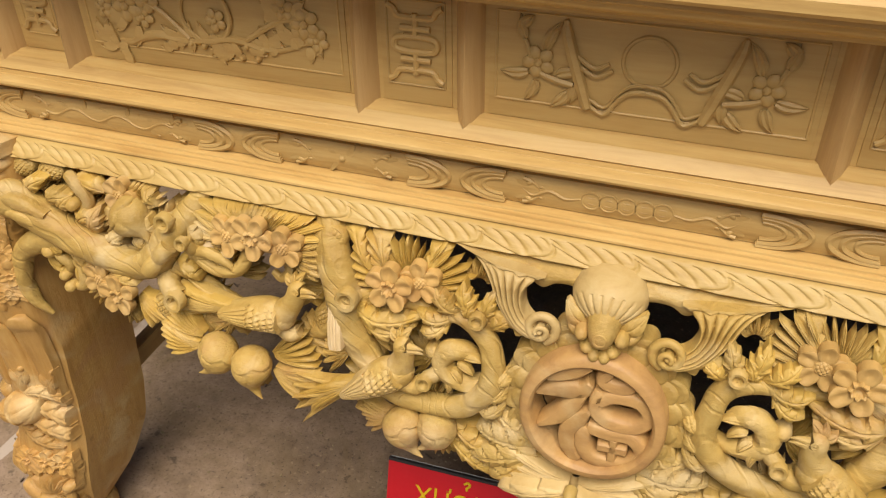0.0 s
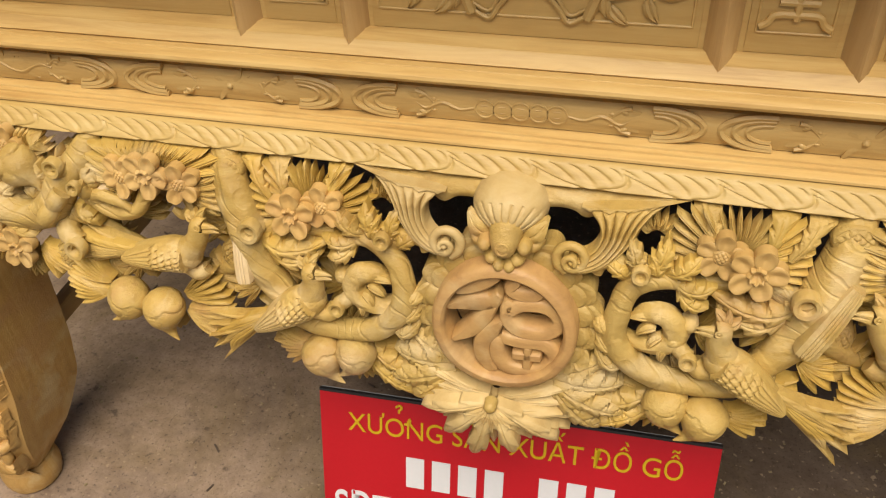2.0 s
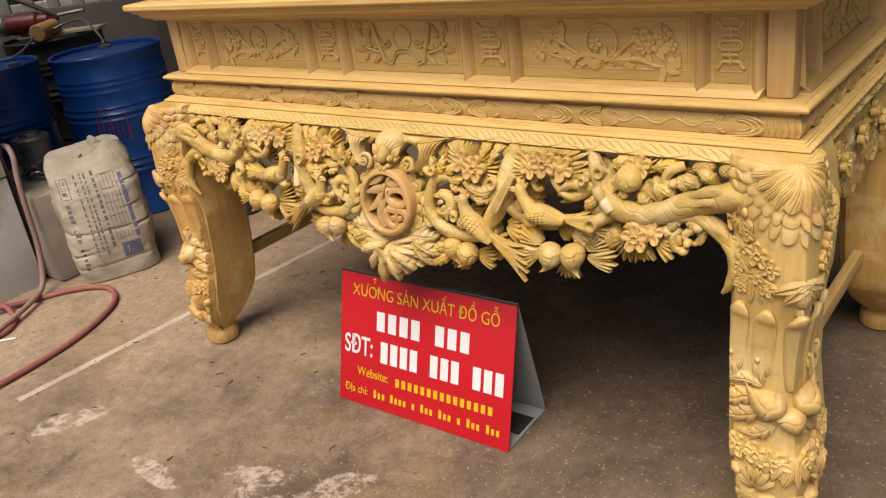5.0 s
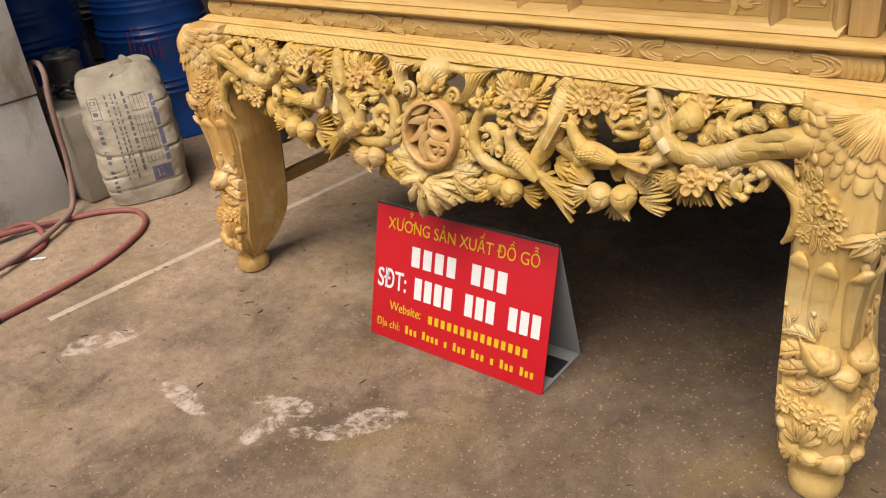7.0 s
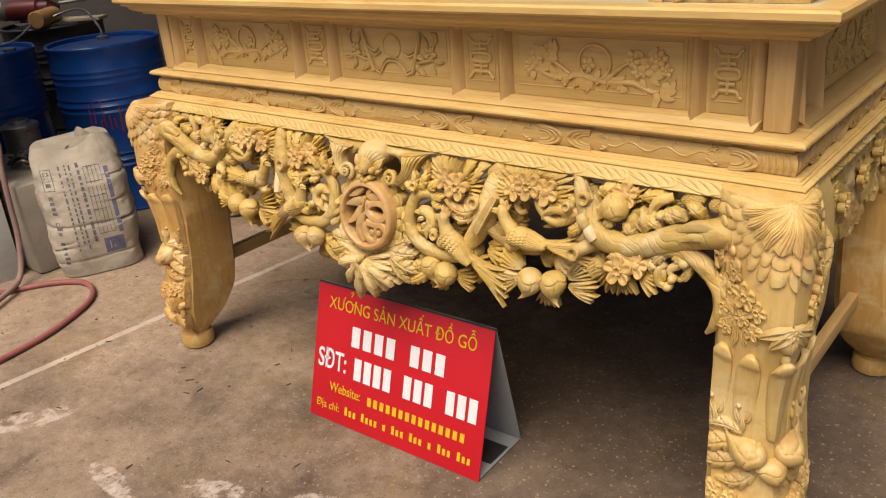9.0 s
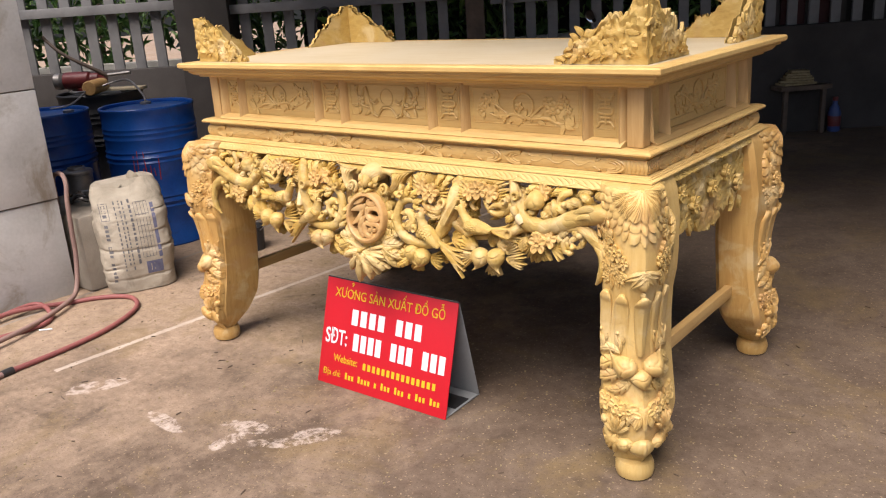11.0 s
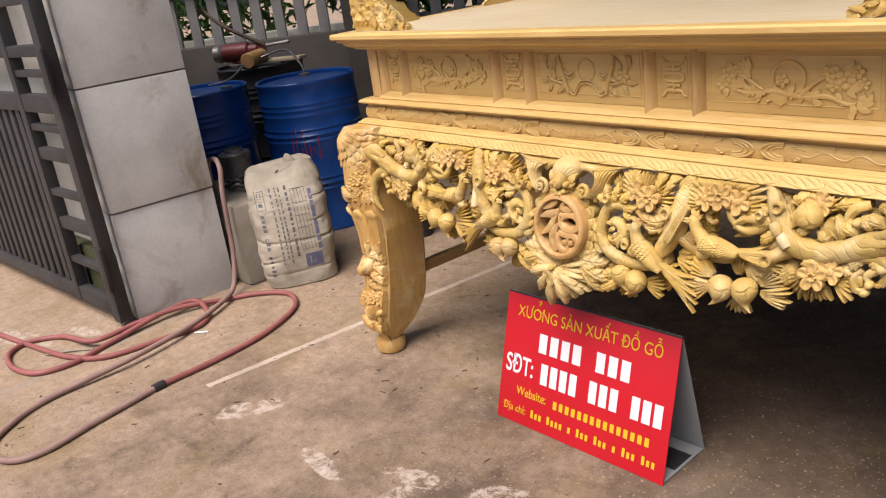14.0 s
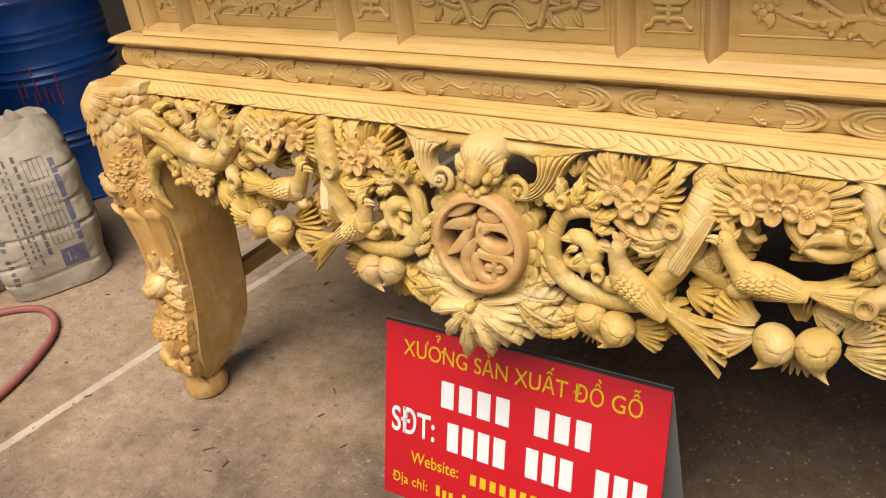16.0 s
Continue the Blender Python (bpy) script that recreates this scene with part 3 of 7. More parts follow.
part("back_rail", box(-0.935, 0.935, 0.95, 0.985, 0.70, 0.9193, 0.004), W_RAIL, table)

# ---- folding sign under the table ----
sign = empty("folding_sign", "red folding shop sign with white and yellow lettering", "sign", (0, 0, 0))
BL, BR, TL, TR = Vector((-0.325, -0.108, 0.0)), Vector((0.322, -0.086, 0.0)), Vector((-0.333, 0.012, 0.411)), Vector((0.310, 0.042, 0.411))
ex = (BR - BL).normalized()
ey = ((TL + TR - BL - BR) / 2)
SH = ey.length
ey = (ey - ex * ey.dot(ex)).normalized()
en = ex.cross(ey)
SW = 0.646
SM = Matrix(((ex.x, ey.x, en.x, (BL.x + BR.x) / 2), (ex.y, ey.y, en.y, (BL.y + BR.y) / 2), (ex.z, ey.z, en.z, 0.001), (0, 0, 0, 1)))
part("front_board", box(-SW / 2, SW / 2, 0.0, SH, -0.004, 0.0, 0.001, SM), RED_SIGN, sign)
bb = Vector((0, 0.107, 0.0))
back_top, back_bot = SM @ Vector((0, SH, -0.005)), SM @ Vector((0, 0, -0.005))
fold = Vector((-ex.y, ex.x, 0))
foot_b = back_bot + fold * 0.215
up_b = (back_top - foot_b)
BH = up_b.length
up_b.normalize()
nb = ex.cross(up_b)
BM_ = Matrix(((ex.x, up_b.x, nb.x, foot_b.x), (ex.y, up_b.y, nb.y, foot_b.y), (ex.z, up_b.z, nb.z, 0.001), (0, 0, 0, 1)))
part("back_board", box(-SW / 2 + 0.002, SW / 2 - 0.002, 0.0, BH, -0.003, 0.0, 0.001, BM_), SHEET, sign)
DMp = Matrix(((ex.x, fold.x, 0, back_bot.x), (ex.y, fold.y, 0, back_bot.y), (0, 0, 1, 0.0), (0, 0, 0, 1)))
part("base_tray", box(-SW / 2 + 0.003, SW / 2 - 0.003, 0.004, 0.212, 0.002, 0.006, 0.001, DMp), SHEET, sign)
# black rectangle near the tray's right end
part("dirty_patch", box(SW / 2 - 0.12, SW / 2 - 0.01, 0.07, 0.16, 0.0075, 0.009, 0.001, DMp), BLACK, sign)
part("edge_strip", box(-SW / 2, SW / 2, SH - 0.003, SH + 0.002, -0.006, 0.0012, 0.0008, SM), BLACK, sign)


def lettering(name, text, size, x, y, material, m, parent, depth=0.0006, width=None, lift=0.0012, bold=0.0):
    cu = bpy.data.curves.new(name, "FONT")
    cu.body, cu.size, cu.extrude, cu.offset = text, size, depth, bold
    cu.align_x, cu.align_y = "CENTER", "CENTER"
    tmp = new(name, cu)
    bpy.context.view_layer.update()
    me = bpy.data.meshes.new_from_object(tmp.evaluated_get(bpy.context.evaluated_depsgraph_get()))
    bpy.data.objects.remove(tmp)
    co = np.array([v.co[:] for v in me.vertices])
    k = (width / (co[:, 0].max() - co[:, 0].min())) if width else 1.0
    me.transform(m @ Matrix.Translation((x, y, lift)) @ Matrix.Diagonal((k, 1, 1, 1)))
    me.materials.append(material)
    ob = new(name, me)
    ob.parent = parent
    return ob


def bars(name, text, height, x, y, width, material, m, parent, lift=0.0004, stroke=0.62):
    """Plain bars, one for each character of unread writing, centred on x."""
    step = width / len(text)
    for i, ch in enumerate(text):
        if ch == " ":
            continue
        c = x - width / 2 + (i + 0.5) * step
        h = height * (1.0 if ch.isupper() or ch.isdigit() else 0.72)
        part(name, box(c - step * stroke / 2, c + step * stroke / 2, y - height / 2, y - height / 2 + h, lift, lift + 0.0009, 0.0, m), material, parent, smooth=False)


lettering("lettering", "X\u01afONG S\u1ea2N XU\u1ea4T \u0110\u1ed2 G\u1ed6", 0.052, 0.0, 0.372, YELLOW_INK, SM, sign, 0.0006, 0.545)
part("hook_accent", tube([(*(SM @ Vector((-0.190 + a, 0.405 + c, 0.001))), 0.0022) for a, c in ((0.0, 0.010), (0.006, 0.014), (0.010, 0.009), (0.005, 0.004), (0.005, -0.001))], 12, 6), YELLOW_INK, sign)
part("horn_accent", tube([(*(SM @ Vector((-0.176 + a, 0.384 + c, 0.001))), 0.0024) for a, c in ((0.0, 0.0), (0.007, 0.001), (0.010, 0.007), (0.008, 0.012))], 10, 6), YELLOW_INK, sign)
bars("letter_bar", "XXXX XXX", 0.062, 0.0, 0.287, 0.36, WHITE_INK, SM, sign, stroke=0.7)
lettering("lettering", "S\u0110T:", 0.085, -0.245, 0.192, WHITE_INK, SM, sign, 0.0006, 0.115, bold=0.001)
bars("letter_bar", "0000 000 000", 0.068, 0.07, 0.190, 0.46, WHITE_INK, SM, sign, stroke=0.72)
lettering("lettering", "Website:", 0.042, -0.185, 0.110, YELLOW_INK, SM, sign, 0.0006, 0.125)
bars("letter_bar", "aaaaaaaaaaaaaaa", 0.036, 0.085, 0.110, 0.365, YELLOW_INK, SM, sign, stroke=0.6)
lettering("lettering", "\u0110\u1ecba ch\u1ec9:", 0.034, -0.25, 0.048, YELLOW_INK, SM, sign, 0.0006, 0.095)
bars("letter_bar", "Aaa Aaaa a Aaa Aaa a Aaa Aaa", 0.026, 0.055, 0.049, 0.475, YELLOW_INK, SM, sign, stroke=0.6)


# ---- drums, sack, block ----
def drum(at, label, turn=0.0, paint=BLUE, taller=0.0):
    d = empty("oil_drum", label, "drum", at)
    R = 0.288
    prof = [(R * 0.97, 0.0), (R + 0.004, 0.002), (R + 0.006, 0.012), (R, 0.022)]
    for zc in (0.295, 0.585):
        prof += [(R, zc - 0.045), (R + 0.006, zc - 0.034), (R, zc - 0.022), (R + 0.002, zc - 0.014), (R + 0.011, zc), (R + 0.002, zc + 0.014), (R, zc + 0.022), (R + 0.006, zc + 0.034), (R, zc + 0.045)]
    for zc in (0.70, 0.735, 0.765):
        prof += [(R, zc - 0.013), (R + 0.005, zc), (R, zc + 0.013)]
    prof += [(R, 0.862), (R + 0.006, 0.870), (R + 0.007, 0.884), (R + 0.001, 0.890), (R - 0.008, 0.886), (R - 0.010, 0.868)]
    prof = [(r, z * (1 + taller)) for r, z in prof]
    b = part("barrel", revolve(prof, 56, caps=False), paint, d)
    part("lid", revolve([(R - 0.009, 0.866 + taller * 0.85), (R - 0.03, 0.869 + taller * 0.85), (0.05, 0.872 + taller * 0.85), (0.0005, 0.872 + taller * 0.85)], 40, caps=False), paint, d)
    part("bung", revolve([(0.035, 0.870), (0.035, 0.886), (0.02, 0.890), (0.0005, 0.890)], 14, (0.17 * math.cos(turn), 0.17 * math.sin(turn), taller * 0.85), caps=False), STEEL, d)
    part("base", revolve([(R * 0.97, 0.001), (0.001, 0.004)], 40, caps=False), paint, d)
    return d


D1 = drum((-2.83, 0.86, 0), "blue steel oil drum with red spray marks, beside the cement sack", 2.6)
D2 = drum((-3.28, 0.38, 0), "blue steel oil drum standing behind the gate pillar", 1.0)
D3 = drum((-3.66, 1.02, 0), "black steel drum carrying a small red machine", 1.0, BLACK, 0.045)
bm = bmesh.new()
random.seed(5)
for a in np.linspace(-1.02, -0.50, 7):
    z0 = 0.47 + random.uniform(-0.05, 0.04)
    h = random.uniform(0.05, 0.16)
    da = random.uniform(-0.03, 0.03)
    pts = [(0.2925 * math.cos(a + da * s), 0.2925 * math.sin(a + da * s), z0 + h * s, 0.003) for s in (0, 0.3, 0.6, 1.0)]
    tube(pts, 6, 5, bm=bm)
part("spray_mark", bm, RED_MARK, D1)
tagged(D1.children[-1], "faint red spray strokes")


def sack():
    s = empty("cement_sack", "dusty grey woven cement sack with faded printing, leaning on a block", "sack", (-2.085, 0.20, 0.0))
    n, m_ = 84, 100
    rings = []
    for k in range(m_ + 1):
        v = k / m_
        z = 0.585 * (v if v < 0.9 else 0.9 + (v - 0.9) * 0.75)
        half_w = 0.190 * (0.93 + 0.09 * math.sin(math.pi * min(v * 0.9 + 0.05, 1))) * (1 - max(0, v - 0.92) * 0.8)
        half_t = 0.135 * (0.90 + 0.20 * math.sin(math.pi * min(1, v * 0.95))) * (1 - max(0, v - 0.70) * 1.7)
        if k == 0:
            half_w, half_t = half_w * 0.93, half_t * 0.9
        ring = []
        for i in range(n):
            a = 2 * math.pi * i / n
            ca, sa = math.cos(a), math.sin(a)
            x = half_w * math.copysign(abs(ca) ** 0.5, ca)
            y = half_t * math.copysign(abs(sa) ** 0.72, sa)
            p = Vector((x * 4, y * 4, z * 5))
            crease = 0.010 * noise.noise(p * 1.3) + 0.0035 * noise.noise(Vector((x * 14, y * 14, z * 22))) + 0.002 * noise.noise(Vector((x * 40, y * 40, z * 40)))
            crease += 0.004 * (abs(noise.noise(Vector((x * 16, y * 16, z * 9)))) - 0.3)
            for zc, sl in ((0.08, 0.04), (0.15, 0.06), (0.24, -0.03), (0.32, 0.05), (0.385, -0.10), (0.44, -0.05), (0.20, 0.25), (0.47, 0.10)):
                crease -= 0.0075 * math.exp(-((z - zc - sl * x - 0.012 * noise.noise(Vector((x * 12, zc * 40, 0)))) / 0.0055) ** 2) * max(0.0, min(1.0, 0.6 + 1.5 * noise.noise(Vector((a * 1.2, zc * 30, 2)))))
            fold = 0.007 * math.sin(z * 34 + 3 * x * 6) * max(0, v - 0.55)
            r = 1 + (crease + fold) / 0.15
            lean = -0.10 * v * v
            hump = math.exp(-((x - 0.12) / 0.07) ** 2) * 0.8 + math.exp(-((x + 0.14) / 0.05) ** 2) * 0.25 - 0.5 * math.exp(-(x / 0.05) ** 2)
            zz = z + 0.045 * max(0, v - 0.8) * 5 * (hump + 0.35 * noise.noise(Vector((x * 14, y * 14, 1.7))))
            ring.append((x * r, y * r - lean, zz))
        rings.append(ring)
    bm = skin(bmesh.new(), rings)
    body = part("bag", bm, SACK, s)
    # gathered, sewn mouth
    for (x0, x1, h, t) in ((-0.165, -0.02, 0.035, 0.9), (0.01, 0.10, 0.10, -0.5), (-0.05, 0.05, 0.045, 1.2)):
        bm = bmesh.new()
        rings = []
        for k in range(12):
            f = k / 11
            x = x0 + (x1 - x0) * f
            w = math.sin(math.pi * f) ** 0.6
            zc = 0.535 + 0.012 * math.sin(7 * f)
            yy = 0.095 + 0.02 * math.sin(5 * f + t * 9)
            rings.append([(x, yy - 0.02, zc), (x + 0.01 * math.sin(9 * f), yy - 0.028 - 0.02 * t * w, zc + h * w * 0.7), (x, yy - 0.01, zc + h * w), (x + 0.004, yy + 0.012, zc + h * w * 0.8), (x, yy + 0.02, zc)])
        part("mouth_fold", skin(bm, rings), SACK, s)
    return s, body


SK, SKB = sack()
SK.rotation_euler = (0, 0, radians(66))

# faded printing on the sack's broad side
sack_co = np.array([v.co[:] for v in SKB.data.vertices])
sack_co = sack_co[sack_co[:, 1] < 0.09]


def on_sack(x, z, lift=0.0016):
    d = (sack_co[:, 0] - x) ** 2 + (sack_co[:, 2] - z) ** 2 + np.where(sack_co[:, 1] > 0.04, 1.0, 0.0)
    k = np.argsort(d)[:4]
    w = 1 / (d[k] + 1e-6)
    return (x, float((sack_co[k, 1] * w).sum() / w.sum()) - lift, z)


def print_mark(x0, x1, z0, z1, mat=SACK_INK, name="print"):
    nz = max(2, int((z1 - z0) / 0.02) + 1)
    nx = max(2, int((x1 - x0) / 0.02) + 1)
    bm = bmesh.new()
    vs = [[bm.verts.new(on_sack(x0 + (x1 - x0) * i / (nx - 1), z0 + (z1 - z0) * j / (nz - 1))) for j in range(nz)] for i in range(nx)]
    for i in range(nx - 1):
        for j in range(nz - 1):
            bm.faces.new((vs[i][j], vs[i + 1][j], vs[i + 1][j + 1], vs[i][j + 1]))
    part(name, bm, mat, SK)


random.seed(8)
for k in range(14):
    if k in (5, 9):
        continue
    z = 0.075 + 0.023 * k
    print_mark(-0.150, -0.132 + random.uniform(-0.004, 0.002), z, z + 0.014)
for z in (0.425, 0.447, 0.469):
    print_mark(-0.148, -0.128, z, z + 0.014)
for x in (-0.158, -0.118):
    print_mark(x, x + 0.003, 0.412, 0.492)
for z in (0.410, 0.492):
    print_mark(-0.158, -0.115, z, z + 0.003)
for row, x in enumerate((-0.085, -0.060, -0.042, -0.012)):
    z = 0.13 + 0.03 * (row % 2)
    while z < 0.50:
        L = random.uniform(0.008, 0.026)
        print_mark(x, x + (0.012 if row == 3 else 0.007), z, min(z + L, 0.5))
        z += L + random.uniform(0.005, 0.012)
for x in (0.015, 0.032, 0.049, 0.066, 0.083):
    print_mark(x, x + 0.0022, 0.19, 0.48)
for z in (0.19, 0.24, 0.30, 0.36, 0.42, 0.48):
    print_mark(0.015, 0.083, z, z + 0.0022)
print_mark(0.098, 0.116, 0.18, 0.47, SACK_BLUE)
print_mark(0.025, 0.110, 0.095, 0.165, SACK_BLUE, "print_block")
for a in (0.045, 0.062):
    print_mark(a, a + 0.006, 0.112, 0.150, SACK, "print_mark")


blk = empty("concrete_block", "worn pale concrete block beside the gate pillar", "block")
part("block", box(-2.88, -2.215, -0.035, 0.42, 0, 0.43, 0.03), BLOCK, blk)
can = empty("steel_canister", "dull grey steel canister standing on a block", "canister", (-2.73, 0.27, 0.4305))
part("shell", revolve([(0.085, 0), (0.09, 0.004), (0.09, 0.02), (0.085, 0.024), (0.085, 0.13), (0.09, 0.134), (0.09, 0.148), (0.082, 0.156), (0.05, 0.16), (0.048, 0.175), (0.04, 0.176), (0.04, 0.162), (0.001, 0.162)], 26), STEEL, can)

pot = empty("black_pot", "small black lidless paint pot with a wire handle on the floor", "pot", (-2.03, 0.95, 0.0))
part("shell", revolve([(0.060, 0.0), (0.066, 0.004), (0.072, 0.138), (0.077, 0.142), (0.077, 0.150), (0.071, 0.151), (0.066, 0.140), (0.060, 0.02), (0.001, 0.018)], 28), BLACK, pot)
part("handle", tube([(0.076, 0.0, 0.130, 0.0025), (0.096, 0.01, 0.150, 0.0025), (0.085, 0.045, 0.172, 0.0025), (0.0, 0.085, 0.165, 0.0025), (-0.076, 0.0, 0.130, 0.0025)], 20, 8), STEEL, pot)


# ---- carving ----
def front_face(u, v, n):
    """Place on the front apron: along, up, proud of the board; the carving swells towards its lower edge."""
    return (u, 0.018 - n - float(np.interp(v, (0.56, 0.66, 0.76, 0.85, 0.90), (0.045, 0.038, 0.022, 0.006, 0.0))), v)


def side_face(sx):
    return lambda u, v, n: (sx * (1.015 + n), u, v)


def plate(bm, F, fn, nu, nv, thick):
    """A relief sheet fn(s, t) -> (u, v, n) with a skirt all round that goes thick below its edge."""
    top = [[fn(i / (nu - 1), j / (nv - 1)) for j in range(nv)] for i in range(nu)]
    vs = [[bm.verts.new(F(*p)) for p in row] for row in top]
    for i in range(nu - 1):
        for j in range(nv - 1):
            bm.faces.new((vs[i][j], vs[i + 1][j], vs[i + 1][j + 1], vs[i][j + 1]))
    rim = [(i, 0) for i in range(nu)] + [(nu - 1, j) for j in range(1, nv)] + [(i, nv - 1) for i in range(nu - 2, -1, -1)] + [(0, j) for j in range(nv - 2, 0, -1)]
    low = [bm.verts.new(F(top[i][j][0], top[i][j][1], top[i][j][2] - thick)) for i, j in rim]
    for k in range(len(rim)):
        a, b = rim[k], rim[(k + 1) % len(rim)]
        bm.faces.new((vs[a[0]][a[1]], vs[b[0]][b[1]], low[(k + 1) % len(rim)], low[k]))
    return bm


def blade(bm, F, u, v, n, ang, length, width, rise=0.3, bend=0.0, veins=0, teeth=0, thick=0.012, nu=9, nv=5, tip=0.0):
    """A pointed leaf or feather from its base: ang in degrees, rise lifts its middle, bend curves it sideways."""
    a0 = radians(ang)

    def fn(s, t):
        k = (t - 0.5) * 2
        w = width / 2 * (math.sin(math.pi * min(1, 0.08 + s * 0.92) ** 0.75) ** 0.8)
        if teeth:
            w *= 0.74 + 0.42 * abs(((s * teeth) % 1.0))
        a = a0 + bend * s
        cu, cv = u + length * s * math.cos(a), v + length * s * math.sin(a)
        side = k * w
        lift = rise * width * math.sin(math.pi * min(1, s * 0.9 + 0.1)) * (1 - 0.75 * k * k) - 0.16 * width * math.exp(-(k / 0.2) ** 2)
        lift -= 0.045 * width * (0.5 + 0.5 * math.cos(3.2 * math.pi * k)) * min(1.0, 4 * s)
        if veins:
            lift += 0.075 * width * math.sin(2 * math.pi * (s * veins - abs(k) * 1.2)) * abs(k)
        return (cu - side * math.sin(a), cv + side * math.cos(a), n + lift + tip * s * s)
    return plate(bm, F, fn, nu, nv, thick)


def dome(bm, F, u, v, n, ru, rv, h, fn=None, turn=0.0, rings=8, seg=24, thick=0.01):
    """A rounded boss with a relief fn(r, a) added, and a skirt."""
    c, s = math.cos(turn), math.sin(turn)
    rows = []
    for i in range(rings + 1):
        r = i / rings
        row = []
        for k in range(seg):
            a = 2 * math.pi * k / seg
            x, y = ru * r * math.cos(a), rv * r * math.sin(a)
            z = h * math.sqrt(max(0.0, 1 - r * r * 0.98)) + (fn(r, a) if fn else 0)
            row.append(F(u + x * c - y * s, v + x * s + y * c, n + z))
        rows.append(row)
    rows.append([F(u + ru * math.cos(2 * math.pi * k / seg) * c - rv * math.sin(2 * math.pi * k / seg) * s, v + ru * math.cos(2 * math.pi * k / seg) * s + rv * math.sin(2 * math.pi * k / seg) * c, n - thick) for k in range(seg)])
    centre = bm.verts.new(rows[0][0])
    vs = [[bm.verts.new(p) for p in r] for r in rows[1:]]
    for k in range(seg):
        bm.faces.new((centre, vs[0][k], vs[0][(k + 1) % seg]))
    for a, b in zip(vs, vs[1:]):
        for k in range(seg):
            bm.faces.new((a[k], a[(k + 1) % seg], b[(k + 1) % seg], b[k]))
    return bm


def vine(bm, F, pts, n=14, seg=8, rough=0.0, scales=0, lobes=3):
    """A round stem through pts of (u, v, n, radius)."""
    return tube([(*F(p[0], p[1], p[2]), p[3]) for p in pts], n, seg, 1.0, bm, rough, scales, lobes)


def ring(bm, F, u, v, n, R, r, seg=28, inner=10, wave=0, depth=0.0, squash=1.0):
    """A ring on the face, its outer edge scalloped by wave lobes."""
    rows = []
    for i in range(seg):
        a = 2 * math.pi * i / seg
        k = 1 + (depth * abs(math.sin(a * wave / 2)) if wave else 0)
        row = []
        for j in range(inner):
            b = 2 * math.pi * j / inner
            rad = R + r * math.cos(b) * (k if math.cos(b) > 0 else 1)
            row.append(F(u + rad * math.cos(a), v + rad * squash * math.sin(a), n + r * 0.8 * math.sin(b)))
        rows.append(row)
    vs = [[bm.verts.new(p) for p in row] for row in rows]
    for i in range(seg):
        for j in range(inner):
            bm.faces.new((vs[i][j], vs[(i + 1) % seg][j], vs[(i + 1) % seg][(j + 1) % inner], vs[i][(j + 1) % inner]))
    return bm


def flower(F, u, v, n, R, turn=0.0, cup=True, tip_u=0.0, tip_v=0.0, thick=0.010):
    """A five-petalled blossom of dished petals; cup: hollow toothed middle, else a cross-hatched button."""
    bm = bmesh.new()

    def G(a, b, c):
        return F(a, b, c + tip_u * (a - u) + tip_v * (b - v))
    for k in range(5):
        a = turn + 2 * math.pi * k / 5
        pu, pv = u + 0.62 * R * math.cos(a), v + 0.62 * R * math.sin(a)
        dome(bm, G, pu, pv, n + 0.05 * R * (k % 2), 0.40 * R, 0.385 * R, 0.16 * R, lambda r, b: 0.14 * R * r ** 3 * (0.4 + 0.6 * max(0.0, math.cos(b))) - 0.10 * R * (1 - r) - 0.03 * R * math.cos(5 * r * math.sin(b)), a, 8, 22, thick)
    if cup:
        rows = []
        for r, h in ((0.34, 0.02), (0.33, 0.20), (0.28, 0.27), (0.22, 0.25), (0.17, 0.10), (0.10, 0.02), (0.02, 0.0)):
            rows.append([G(u + R * r * (1 + 0.10 * math.cos(8 * b)) * math.cos(b), v + R * r * (1 + 0.10 * math.cos(8 * b)) * math.sin(b), n + R * (h + 0.03 * math.cos(8 * b) * (h > 0.1))) for b in np.linspace(0, 2 * math.pi, 32, endpoint=False)])
        skin(bm, rows)
    else:
        dome(bm, G, u, v, n + 0.06 * R, 0.36 * R, 0.36 * R, 0.20 * R, lambda r, b: -0.055 * R * max(math.exp(-(((r * math.cos(b) * 2.4) % 1 - 0.5) / 0.14) ** 2), math.exp(-(((r * math.sin(b) * 2.4) % 1 - 0.5) / 0.14) ** 2)), 0.6, 14, 36)
    return bm


